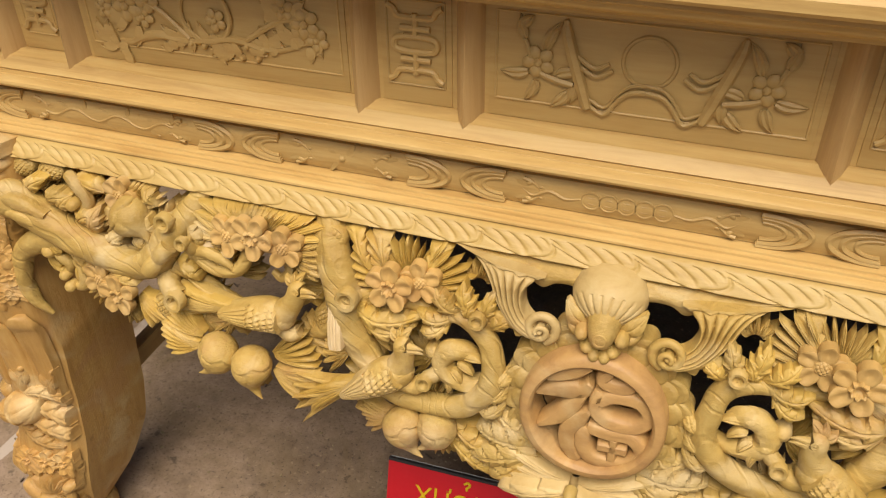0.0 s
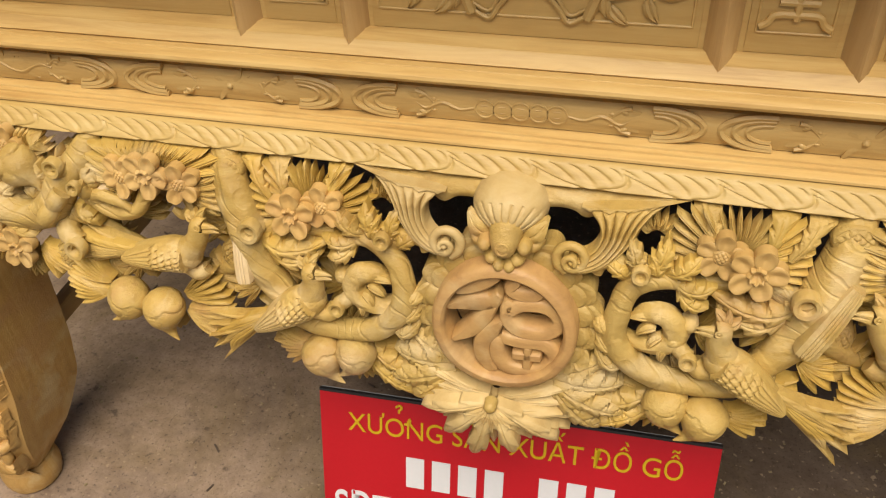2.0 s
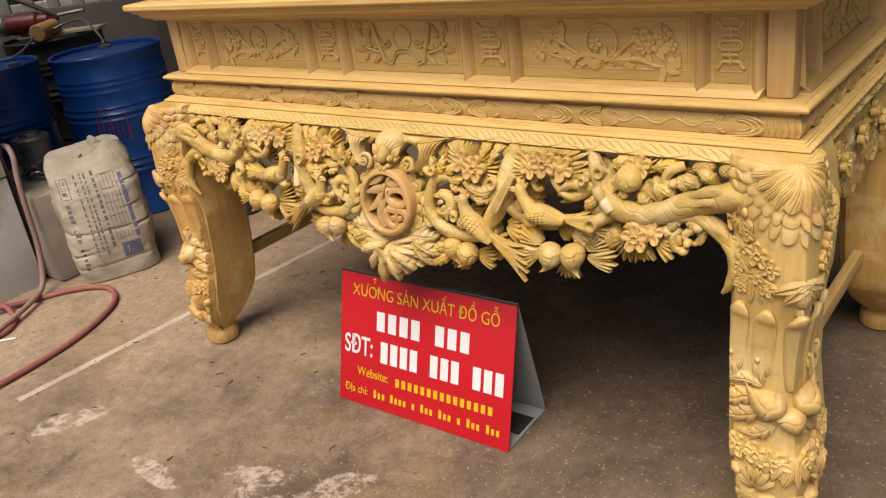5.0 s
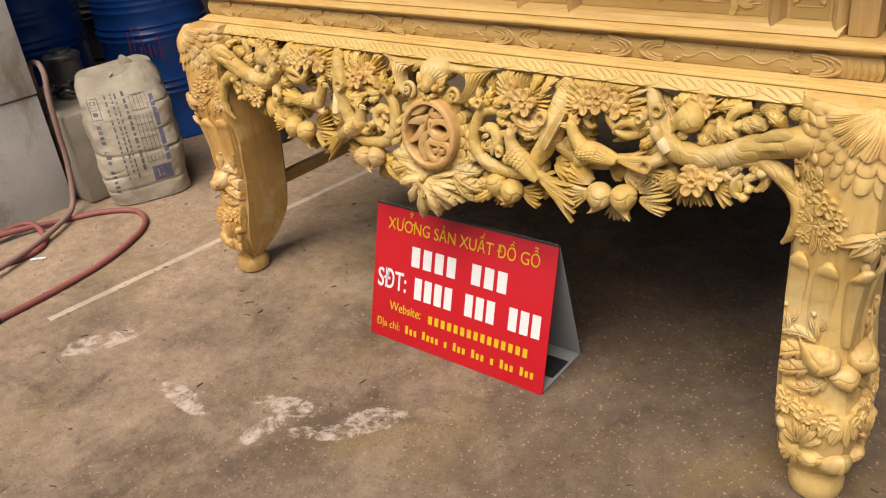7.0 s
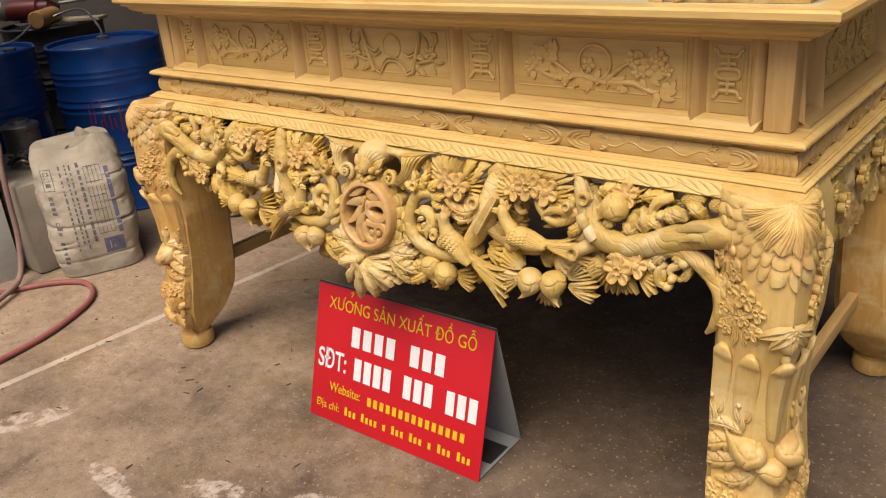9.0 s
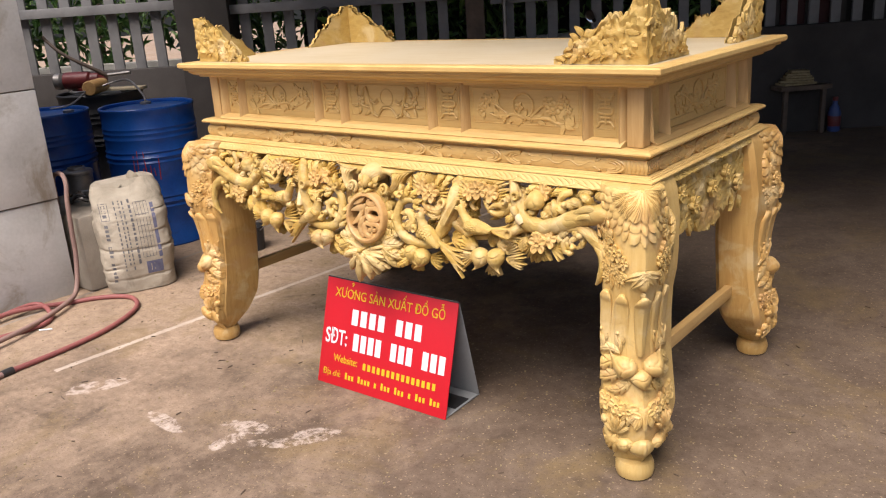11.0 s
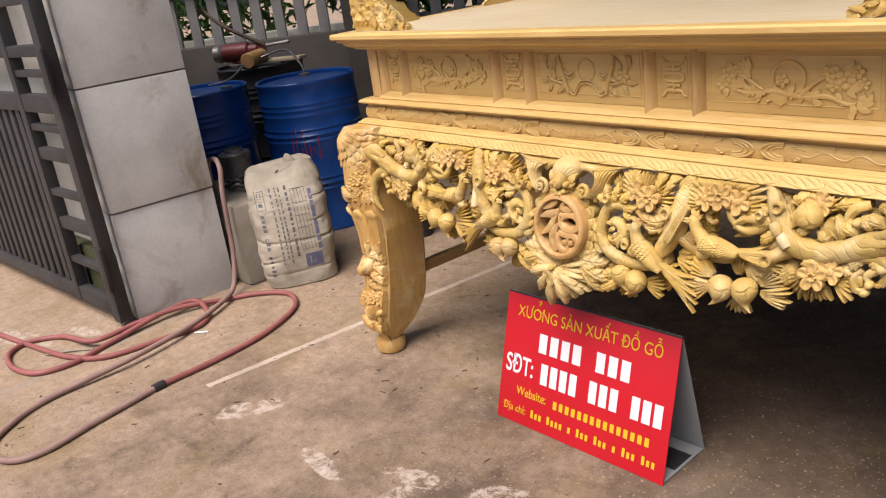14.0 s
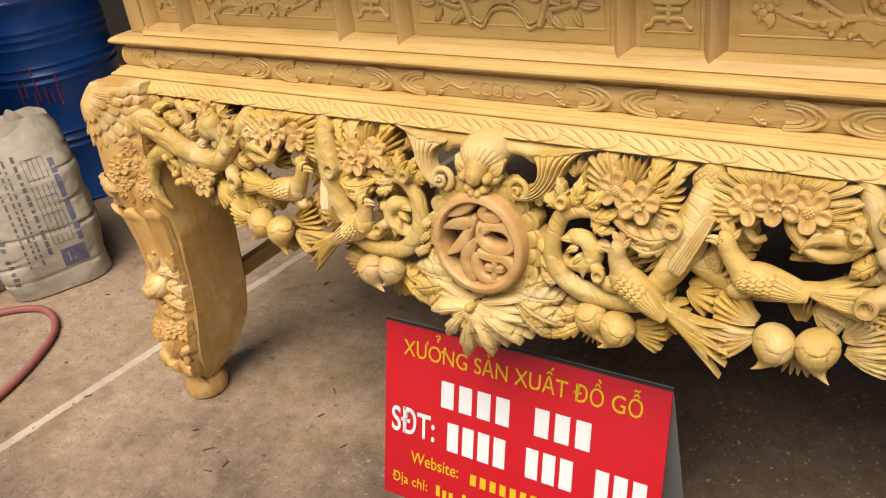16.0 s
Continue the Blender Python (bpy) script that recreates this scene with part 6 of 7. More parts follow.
def banner_relief(F):
    """An unrolled banner between two rods, with a blossom at either side."""
    bm = bmesh.new()
    z, n = 1.105, -0.0175
    for s in (-1, 1):
        G = lambda a, b, c: F(s * a, b, c)
        vine(bm, G, [(0.098, z + 0.058, n, 0.003), (0.094, z + 0.036, n, 0.007), (0.072, z - 0.030, n, 0.007), (0.066, z - 0.046, n, 0.006)], 12, 7)
        vine(bm, G, [(0.088, z + 0.02, n, 0.0025), (0.062, z + 0.004, n, 0.003), (0.045, z + 0.012, n, 0.0025)], 8, 6)
        vine(bm, G, [(0.086, z + 0.010, n, 0.0025), (0.06, z - 0.006, n, 0.003), (0.04, z + 0.004, n, 0.0025)], 8, 6)
        vine(bm, G, [(0.066, z - 0.042, n, 0.0025), (0.046, z - 0.052, n, 0.003), (0.034, z - 0.036, n, 0.003), (0.020, z - 0.022, n, 0.003), (0.0, z - 0.018, n, 0.003)], 14, 6)
        vine(bm, G, [(0.066, z - 0.034, n, 0.002), (0.046, z - 0.043, n, 0.0022), (0.034, z - 0.027, n, 0.0022), (0.020, z - 0.013, n, 0.0022), (0.0, z - 0.009, n, 0.0022)], 14, 6)
        vine(bm, G, [(0.085, z - 0.02, n, 0.004), (0.11, z - 0.015, n, 0.004), (0.13, z - 0.005, n, 0.003), (0.145, z + 0.03, n, 0.003)], 10, 6)
        small_bloom(bm, G, 0.128, z + 0.004, n, 0.021)
        for a, b, ang, L in ((0.13, -0.02, -80, 0.03), (0.14, -0.01, -20, 0.035), (0.12, 0.02, 100, 0.04), (0.145, 0.03, 60, 0.03), (0.09, -0.03, -60, 0.03), (0.085, -0.02, -100, 0.025), (0.105, -0.01, 150, 0.03), (0.15, 0.045, 120, 0.02)):
            blade(bm, G, a, z + b, n, ang, L, 0.014, 0.35, 0.3, 3, 0, 0.003, 8, 5)
    ring(bm, F, 0.0, z + 0.018, n - 0.002, 0.030, 0.0025, 26, 6)
    return bm


posts = (-0.935, -0.815, -0.355, -0.213, 0.213, 0.355, 0.815, 0.935)
for u in posts:
    part("stile", stile(wf, u, 1.0165, 1.188), W_POST, table)
for sx in (-1, 1):
    for y0, y1 in ((WY0 - 0.001, WY0 + 0.05), (WY1 - 0.05, WY1 + 0.001)):
        part("corner_post", box(min(sx * 0.953, sx * (WX + 0.001)), max(sx * 0.953, sx * (WX + 0.001)), y0, y1, 1.0102, 1.1955, 0.006), W_POST, table)
part("top_rail", box(-0.964, 0.964, WY0 + 0.004, WY0 + 0.03, 1.176, 1.1855, 0.003), W_RAIL, table)
openings = [(-0.795, -0.375, "flower"), (-0.193, 0.193, "banner"), (0.375, 0.795, "flower"), (-0.915, -0.835, "sign"), (-0.335, -0.233, "sign"), (0.233, 0.335, "sign"), (0.835, 0.915, "sign")]
for u0, u1, what in openings:
    pn = part("panel", box(u0 + 0.004, u1 - 0.004, WY0 + 0.0205, WY0 + 0.026, 1.032, 1.175, 0.001), W_PANEL, table)
    part("panel_border", bead(wf, u0 + 0.013, u1 - 0.013, 1.056, 1.166, -0.0205), W_PANEL, pn)
    c = (u0 + u1) / 2
    if what == "sign":
        part("longevity_sign", longevity(wf, c, 1.111, -0.019, min(0.036, (u1 - u0) * 0.36), 0.048), W_PANEL, pn)
    elif what == "banner":
        part("banner_relief", banner_relief(wf), W_PANEL, pn)
    else:
        part("flower_relief", blossom_relief(wf, c, 1 if c > 0 else -1), W_PANEL, pn)
for sx in (-1, 1):
    Fs = wside(sx)
    for u in (0.12, 0.235, 0.775, 0.89):
        part("stile", stile(Fs, u, 1.0165, 1.188, 0.016), W_POST, table)
    part("top_rail", box(sx * (WX - 0.03) - 0.0, sx * (WX - 0.004), WY0 + 0.035, WY1 - 0.035, 1.176, 1.1855, 0.003), W_RAIL_SHADED, table)
    pn = part("panel", box(sx * (WX - 0.026), sx * (WX - 0.0205), 0.255, 0.755, 1.032, 1.175, 0.001), W_PANEL, table, "darker carved side panel")
    part("panel_border", bead(Fs, 0.268, 0.742, 1.056, 1.166, -0.0205), W_PANEL, pn)
    part("flower_relief", blossom_relief(lambda a, b, n: Fs(a + 0.505, b, n), 0, 1), W_PANEL, pn)


# ---- belt relief ----
def cartouche(bm, F, a, b, what):
    v, n = 0.9585, 0.0
    for end, s in ((a, 1), (b, -1)):
        for k, (ru, rv) in enumerate(((0.024, 0.0110), (0.038, 0.0165), (0.052, 0.0205))):
            c = end + s * 0.056
            pts = []
            for i in range(9):
                t = radians(84 + i * 24.0)
                pts.append((c + s * ru * math.cos(t), v + rv * math.sin(t), n - 0.0004, (0.0032, 0.0040, 0.0044)[k]))
            vine(bm, F, pts, 22, 6)
        for sg in (-1, 1):
            blade(bm, F, end + s * 0.070, v + sg * 0.009, n - 0.001, 90 - s * 90 + sg * s * 12, 0.034, 0.009, 0.4, -0.5 * s * sg, 0, 0, 0.002, 7, 3)
    c = (a + b) / 2
    # leafy hooks at the open ends of the bands
    for end, sg in ((a, 1), (b, -1)):
        for up in (-1, 1):
            vine(bm, F, [(end + sg * (0.084 + 0.012 * q), v + up * (0.0165 - 0.004 * q * q), n - 0.0006, 0.0030 - 0.0007 * q) for q in (0.0, 0.8, 1.6, 2.4)], 10, 6)
            dome(bm, F, end + sg * 0.092, v + up * 0.0115, n - 0.001, 0.006, 0.0035, 0.003, None, up * sg * 0.5, 3, 10)
            dome(bm, F, end + sg * 0.106, v + up * 0.0075, n - 0.001, 0.004, 0.0025, 0.0025, None, 0, 3, 10)
    if what == "coins":
        for k in range(-2, 3):
            ring(bm, F, c + k * 0.0215, v, n, 0.0115, 0.0016, 20, 6)
            for s in (-1, 1):
                vine(bm, F, [(c + k * 0.0215 - 0.004, v + s * 0.004, n, 0.001), (c + k * 0.0215 + 0.004, v + s * 0.004, n, 0.001)], 3, 5)
                vine(bm, F, [(c + k * 0.0215 + s * 0.004, v - 0.004, n, 0.001), (c + k * 0.0215 + s * 0.004, v + 0.004, n, 0.001)], 3, 5)
        for s in (-1, 1):
            vine(bm, F, [(c + s * 0.056, v, n, 0.0018), (c + s * 0.075, v - 0.003, n, 0.0024), (c + s * 0.095, v + 0.004, n, 0.0028), (c + s * 0.115, v - 0.005, n, 0.0022), (c + s * 0.128, v + 0.002, n, 0.001)], 16, 6)
            for q in (0.085, 0.10, 0.115):
                blade(bm, F, c + s * q, v, n - 0.001, 90 - s * 60, 0.018, 0.007, 0.4, 0.4, 0, 0, 0.002, 6, 3)
                blade(bm, F, c + s * q, v, n - 0.001, -90 + s * 50, 0.016, 0.007, 0.4, 0.4, 0, 0, 0.002, 6, 3)
    elif what == "leaf":
        for ang in (10, 35, 145, 170, 215, 325, 90, 270):
            blade(bm, F, c, v, n - 0.001, ang, 0.034 if abs(math.cos(radians(ang))) > 0.6 else 0.013, 0.008, 0.4, 0.3, 0, 0, 0.002, 7, 3)
        dome(bm, F, c, v, n, 0.005, 0.005, 0.004, None, 0, 3, 8)
    else:
        L = (b - a) / 2 - 0.10
        pts = [(c + L * q, v + 0.007 * math.sin(q * 9), n - 0.0005, 0.0026) for q in np.linspace(-1, 1, 15)]
        vine(bm, F, pts, 40, 6)
        for i, q in enumerate(np.linspace(-0.95, 0.95, 18)):
            blade(bm, F, c + L * q, v + 0.006 * math.sin(q * 9), n - 0.001, (50 if i % 2 else -50) + (0 if i % 3 else 80), 0.022, 0.008, 0.4, 0.4, 0, 0, 0.002, 6, 3)
    return bm


def belt_run(F, half, spans):
    bm = bmesh.new()
    random.seed(44)
    for a, b, what in spans:
        cartouche(bm, F, a, b, what)
    for s in (-1, 1):
        for k in range(5):
            u = s * (half - 0.012 - 0.013 * k)
            vine(bm, F, [(u, 0.941, -0.004, 0.003), (u + s * 0.004, 0.9585, 0.0, 0.0042), (u, 0.976, -0.004, 0.003)], 8, 6)
    return bm


part("belt_relief", belt_run(lambda u, v, n: (u, WY0 - 0.0265 - n, v), 1.030, ((-0.212, 0.212, "coins"), (0.222, 0.53, "leaf"), (-0.53, -0.222, "leaf"), (0.54, 0.965, "vine"), (-0.965, -0.54, "vine"))), W_RAIL, table)
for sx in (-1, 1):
    part("belt_relief", belt_run(lambda u, v, n: (sx * (WX + 0.0265 + n), 0.5075 + u, v), 0.460, ((-0.40, -0.14, "vine"), (-0.13, 0.13, "leaf"), (0.14, 0.40, "vine"))), W_RAIL_SHADED, table)

# ---- carving on the legs ----


def leg_corner(sx, sy):
    """Relief round the outer corner of a leg: u runs round it, from the front to the side."""
    def F(u, v, n):
        o = leg_section(v)[1]
        n *= 1.15 if n > 0 else 1.0
        fall = leg_fall(abs(u) + 0.02, v)
        if u < 0:
            return leg_point(sx, sy, max(o - 0.02 + u, leg_section(v)[0] + 0.006) + n * 0.3, o + n - fall, v)
        return leg_point(sx, sy, o + n - 0.3 * fall, max(o - 0.02 - u, 0.835) + n * 0.3, v)

    def G(u, v, n):
        p, q = Vector(F(min(u, -0.0001) if u < 0.03 else u, v, n)), Vector(F(max(u, 0.0001) if u > -0.03 else u, v, n))
        k = min(1, max(0, (u + 0.03) / 0.06))
        return tuple(p * (1 - k) + q * k)
    return G


def carve_leg(sx, sy, leg):
    random.seed(int(17 + sx * 3 + sy * 7))
    C = leg_corner(sx, sy)

    def add(name, bm):
        part(name, bm, W_LEG_PALE if (sx, sy) == (1, -1) else W_LEG, leg)
    # shell over the knee, and the scalloped cloud collars under it
    add("collar", frond(C, 0.0, 0.915, 0.0, 178, 362, 17, 0.03, 0.150, 0.14, 0.003, 0.02, plain=True))
    add("collar", frond(C, 0.0, 0.918, 0.004, 182, 358, 15, 0.03, 0.118, 0.12, 0.004, 0.02, plain=True))
    add("shell", frond(C, 0.0, 0.922, 0.006, 190, 350, 11, 0.008, 0.090, 0.14, 0.010, 0.02))
    # leaf scrolls on both faces
    for s in (-1, 1):
        add("blossom", flower(C, s * 0.085, 0.735, 0.008, 0.026, 0.3, True))
        add("blossom", flower(C, s * 0.11, 0.775, 0.006, 0.020, 0.8, True))
        add("blossom", flower(C, s * 0.085, 0.690, 0.006, 0.018, 0.8, False))
        # broad round-headed flutes, a sprig at the foot of each
        for c, w in ((0.052, 0.024), (0.112, 0.026)):
            add("flute", ribbon(C, [(s * c, 0.40, -0.004, w), (s * c, 0.50, -0.001, w), (s * c, 0.570, 0.004, w), (s * c, 0.594, 0.009, w * 0.86), (s * c, 0.610, 0.008, w * 0.5), (s * c, 0.615, 0.004, 0.004)], 0.006, n=30))
            bm = blade(bmesh.new(), C, s * c, 0.43, 0.006, 80, 0.040, 0.013, 0.4, 0.3, 0, 0, 0.006, 8, 5)
            blade(bm, C, s * c - 0.006, 0.45, 0.006, 125, 0.034, 0.013, 0.4, -0.3, 0, 0, 0.006, 8, 5)
            blade(bm, C, s * c + 0.006, 0.455, 0.006, 50, 0.026, 0.011, 0.4, 0.3, 0, 0, 0.006, 8, 5)
            dome(bm, C, s * c - 0.010, 0.486, 0.004, 0.006, 0.006, 0.006, None, 0, 4, 12)
            add("sprig", bm)
        # blossoms and leaves down the knee
        for k, (a, v, r) in enumerate(((0.058, 0.712, 0.021), (0.128, 0.742, 0.021), (0.135, 0.695, 0.019), (0.062, 0.665, 0.017), (0.118, 0.655, 0.016))):
            add("blossom", flower(C, s * a, v, 0.004, r, 0.5 * k, k % 2 == 0))
        add("leaf", frond(C, s * 0.095, 0.690, 0.000, 190, 350, 7, 0.008, 0.070, 0.34, 0.006, 0.014))
        add("leaf", frond(C, s * 0.135, 0.720, 0.000, -60, 90, 6, 0.008, 0.050, 0.34, 0.006, 0.014))
        add("leaf", plume(C, [(s * 0.150, 0.840, 0.004, 0.006), (s * 0.165, 0.800, 0.010, 0.018), (s * 0.160, 0.750, 0.010, 0.016), (s * 0.145, 0.705, 0.004, 0.003)], 5, 0.4, 0.016, 0.4))
        # large leaves, a row of blossoms and a curled leaf lower down
        for pts in (((0.050, 0.402, 0.010), (0.085, 0.392, 0.022), (0.120, 0.372, 0.020), (0.158, 0.350, 0.002)), ((0.045, 0.372, 0.010), (0.080, 0.350, 0.022), (0.118, 0.334, 0.019), (0.156, 0.326, 0.002)),
                    ((0.052, 0.425, 0.008), (0.082, 0.432, 0.016), (0.112, 0.425, 0.014), (0.138, 0.408, 0.002)), ((0.030, 0.340, 0.010), (0.052, 0.318, 0.018), (0.080, 0.304, 0.015), (0.112, 0.300, 0.002))):
            add("leaf", plume(C, [(s * a, v, 0.003 + 0.003 * math.sin(20 * a), w) for a, v, w in pts], 4, 0.30, 0.016, 0.34))
        for k, (a, v, r) in enumerate(((0.150, 0.272, 0.023), (0.114, 0.264, 0.026), (0.074, 0.258, 0.027), (0.034, 0.252, 0.025))):
            add("blossom", flower(C, s * a, v, 0.006, r, 0.3 + 0.6 * k, True))
            add("leaf", frond(C, s * a, v - 0.012, 0.000, 200, 340, 4, 0.008, 0.036, 0.36, 0.004, 0.012))
        add("leaf", frond(C, s * 0.082, 0.170, 0.008, 24, 156, 6, 0.008, 0.062, 0.34, 0.008, 0.014))
        add("leaf", frond(C, s * 0.086, 0.158, 0.008, 196, 344, 6, 0.008, 0.066, 0.34, 0.008, 0.014))
        add("curl", vine(bmesh.new(), C, [(s * 0.060, 0.215, 0.000, 0.006), (s * 0.098, 0.200, 0.003, 0.010), (s * 0.112, 0.170, 0.004, 0.011), (s * 0.092, 0.146, 0.004, 0.010), (s * 0.074, 0.160, 0.004, 0.006)], 22, 12))
        add("bud", peach(C, s * 0.050, 0.132, -0.004, 0.028, -80, 0.3))
        add("knob", dome(bmesh.new(), C, s * 0.122, 0.205, 0.006, 0.013, 0.012, 0.012))
        add("knob", dome(bmesh.new(), C, s * 0.136, 0.150, 0.004, 0.014, 0.016, 0.012))
        for k in range(8):
            add("bead", dome(bmesh.new(), C, s * (0.118 + 0.016 * math.sin(k * 1.1)), 0.885 - 0.024 * k, 0.002, 0.010, 0.012, 0.008))
    for s in (-1, 1):
        add("leaf", frond(C, s * 0.140, 0.225, 0.004, 40, 250, 8, 0.008, 0.045, 0.28, 0.006, 0.014))
        add("leaf", frond(C, s * 0.130, 0.112, 0.004, 10, 200, 7, 0.008, 0.045, 0.28, 0.006, 0.014))
        add("leaf", frond(C, s * 0.128, 0.800, 0.004, 60, 300, 9, 0.008, 0.046, 0.28, 0.006, 0.014))
    add("peach", peach(C, -0.046, 0.385, 0.000, 0.034, 150, -0.6))
    add("peach", peach(C, 0.044, 0.382, 0.000, 0.036, 40, 0.6))
    add("peach", peach(C, 0.0, 0.352, 0.002, 0.026, -70, 0.5))
    bm = bmesh.new()
    dome(bm, C, 0.0, 0.655, 0.000, 0.020, 0.024, 0.014)
    for a in (210, 240, 270, 300, 330):
        blade(bm, C, 0.0, 0.69, 0.010, a, 0.055, 0.024, 0.3, 0.0, 3, 0, 0.01, 8, 5)
    dome(bm, C, 0.0, 0.615, 0.000, 0.010, 0.015, 0.010)
    add("bud", bm)
    add("flute", ribbon(C, [(0.0, 0.42, -0.004, 0.014), (0.0, 0.50, 0.000, 0.018), (0.0, 0.570, 0.006, 0.020), (0.0, 0.594, 0.014, 0.018), (0.0, 0.610, 0.014, 0.010), (0.0, 0.616, 0.008, 0.003)], 0.007, n=30))
    add("collar", frond(C, 0.0, 0.300, 0.004, 215, 325, 9, 0.04, 0.105, 0.22, 0.006, 0.014))
    bm = bmesh.new()
    dome(bm, C, 0.0, 0.125, 0.002, 0.030, 0.036, 0.020, lambda r, a: -0.002 * math.exp(-(((r * math.cos(a) * 2.5) % 1 - 0.5) / 0.12) ** 2), 0, 12, 36)
    add("toe_bulb", bm)


for sx, sy, leg in legs:
    carve_leg(sx, sy, leg)

# ---- side aprons: dense low relief ----
for sx in (1, -1):
    Fz = side_face(sx)

    def board(s, t):
        u = 0.155 + 0.70 * s
        low = 0.70 + 0.045 * math.cos((s - 0.5) * 2 * math.pi) * -1 + 0.02 * noise.noise(Vector((u * 30, 1, 0))) + 0.055 * abs(s - 0.5)
        v = low + (0.93 - low) * t
        f = 0.012 * noise.noise(Vector((u * 24, v * 24, 3))) + 0.010 * noise.noise(Vector((u * 55, v * 55, 8)))
        return (u, v, 0.018 + f)
    sa = part("side_apron", plate(bmesh.new(), Fz, board, 140, 44, 0.03), W_CARVE, table, "side apron in dense low relief")
    random.seed(31)
    bm = bmesh.new()
    for k in range(150):
        u, v = random.uniform(0.17, 0.84), random.uniform(0.70, 0.89)
        blade(bm, Fz, u, v, 0.018, random.uniform(0, 360), random.uniform(0.03, 0.065), random.uniform(0.012, 0.022), 0.5, random.uniform(-0.8, 0.8), 0, 0, 0.012, 7, 3)
    part("leaf_relief", bm, W_CARVE, sa)
    tagged(sa.children[0], kind="stuff")
    for u, v in ((0.25, 0.84), (0.36, 0.78), (0.505, 0.80), (0.62, 0.83), (0.74, 0.77)):
        part("blossom", flower(Fz, u, v, 0.034, 0.030, u * 9, True), W_CARVE, sa)
    part("rope_band", rope_strip(Fz, 0.16, 0.85, 0.8905, 0.9193, 0.046, 0.030, 8), W_CARVE, sa)

# ---- carved corner guards on the tabletop ----


def corner_guard(sx, sy):
    g = empty("corner_guard", "carved yellow openwork corner bracket resting on the tabletop", "corner bracket", (sx * 1.025, 0.505 + sy * 0.455, 1.2495), group="corner brackets")
    random.seed(int(sx * 2 + sy + 9))
    for name, L, H in (("long_board", 0.30, 0.165), ("short_board", 0.27, 0.165)):
        along_x = name == "long_board"

        def F(u, v, n):
            return (-sx * u, sy * (0.0 + n), v) if along_x else (sx * (0.0 + n), -sy * (u + 0.012), v)
        edge = [random.uniform(-0.012, 0.012) for _ in range(40)]

        def face(s, t, back):
            u = L * s
            top = H * (1 - s ** 1.25) * 1.0 + 0.012 + (0.016 * math.sin(s * 19) + edge[int(s * 39)]) * min(1, s * 6) * (1 - s * 0.7)
            v = top * t
            n = 0.0 if not back else -0.022
            if not back and v > 0.02:
                n += 0.010 * noise.noise(Vector((u * 40 + sx, v * 40, sy * 3))) + 0.008 * noise.noise(Vector((u * 90, v * 90, sx))) + 0.006
            return (u, v, n)
        bm = bmesh.new()
        plate(bm, F, lambda s, t: face(s, t, False), 44, 22, 0.014)
        plate(bm, F, lambda s, t: face(s, t, True), 44, 3, 0.002)
        for k in range(46):
            s = random.uniform(0.04, 0.9)
            t = random.uniform(0.18, 0.95)
            u, v, _ = face(s, t, False)
            blade(bm, F, u, v, 0.006, random.uniform(0, 360), random.uniform(0.02, 0.045), random.uniform(0.010, 0.018), 0.5, random.uniform(-1, 1), 0, 0, 0.01, 6, 3)
        part(name, bm, W_CARVE, g)
    return g


for sx in (1, -1):
    for sy in (-1, 1):
        corner_guard(sx, sy)


# ---- hose ----
hose = empty("rubber_hose", "long dusty red air hose looped on the concrete", "hose")
red_run = ((-2.831, -1.113), (-2.52, -1.045), (-2.209, -0.965), (-2.034, -0.847), (-1.981, -0.591), (-1.969, -0.434), (-2.063, -0.344), (-2.229, -0.331), (-2.229, -0.503), (-2.165, -0.793), (-2.106, -0.951), (-2.145, -1.104), (-2.308, -1.164), (-2.485, -1.14), (-2.551, -1.035), (-2.458, -0.903), (-2.207, -0.831), (-2.225, -0.62), (-2.215, -0.42), (-2.15, -0.20), (-2.06, -0.06), (-1.92, 0.02), (-1.75, -0.05), (-1.62, -0.27), (-1.565, -0.52), (-1.547, -0.799))
tan_run = ((-1.547, -0.799), (-1.483, -1.072), (-1.43, -1.271), (-1.472, -1.382), (-1.616, -1.416), (-1.741, -1.329), (-1.846, -1.146), (-1.866, -0.784), (-1.958, -0.485), (-2.103, -0.236))
part("red_length", tube([(x, y, 0.013 + 0.022 * (i in (7, 8, 16, 17, 18)), 0.0125) for i, (x, y) in enumerate(red_run)], 260, 10), RED_HOSE, hose)
part("tan_length", tube([(x, y, 0.013 + 0.02 * (i > 6), 0.0125) for i, (x, y) in enumerate(tan_run)] + [(-2.19, -0.13, 0.06, 0.0125), (-2.215, -0.085, 0.22, 0.0125), (-2.222, -0.075, 0.37, 0.0125), (-2.235, -0.06, 0.53, 0.0125), (-2.262, -0.035, 0.62, 0.0125), (-2.33, -0.02, 0.66, 0.0125), (-2.45, -0.01, 0.62, 0.0125), (-2.52, 0.02, 0.445, 0.0125)], 180, 10), TAN_HOSE, hose, "dirty tan length of hose")
part("tape_joint", tube([(-1.549, -0.776, 0.014, 0.0165), (-1.546, -0.80, 0.014, 0.0175), (-1.542, -0.826, 0.014, 0.0165)], 8, 12), BLACK, hose, "black tape joint")

# small litter on the concrete
random.seed(3)


def litter(name, label, cat, pts, r, mat, flat=1.0):
    ob = link(name, tube([(*p, r) for p in pts], 8, 6, flat), mat)
    return tagged(ob, label, cat)


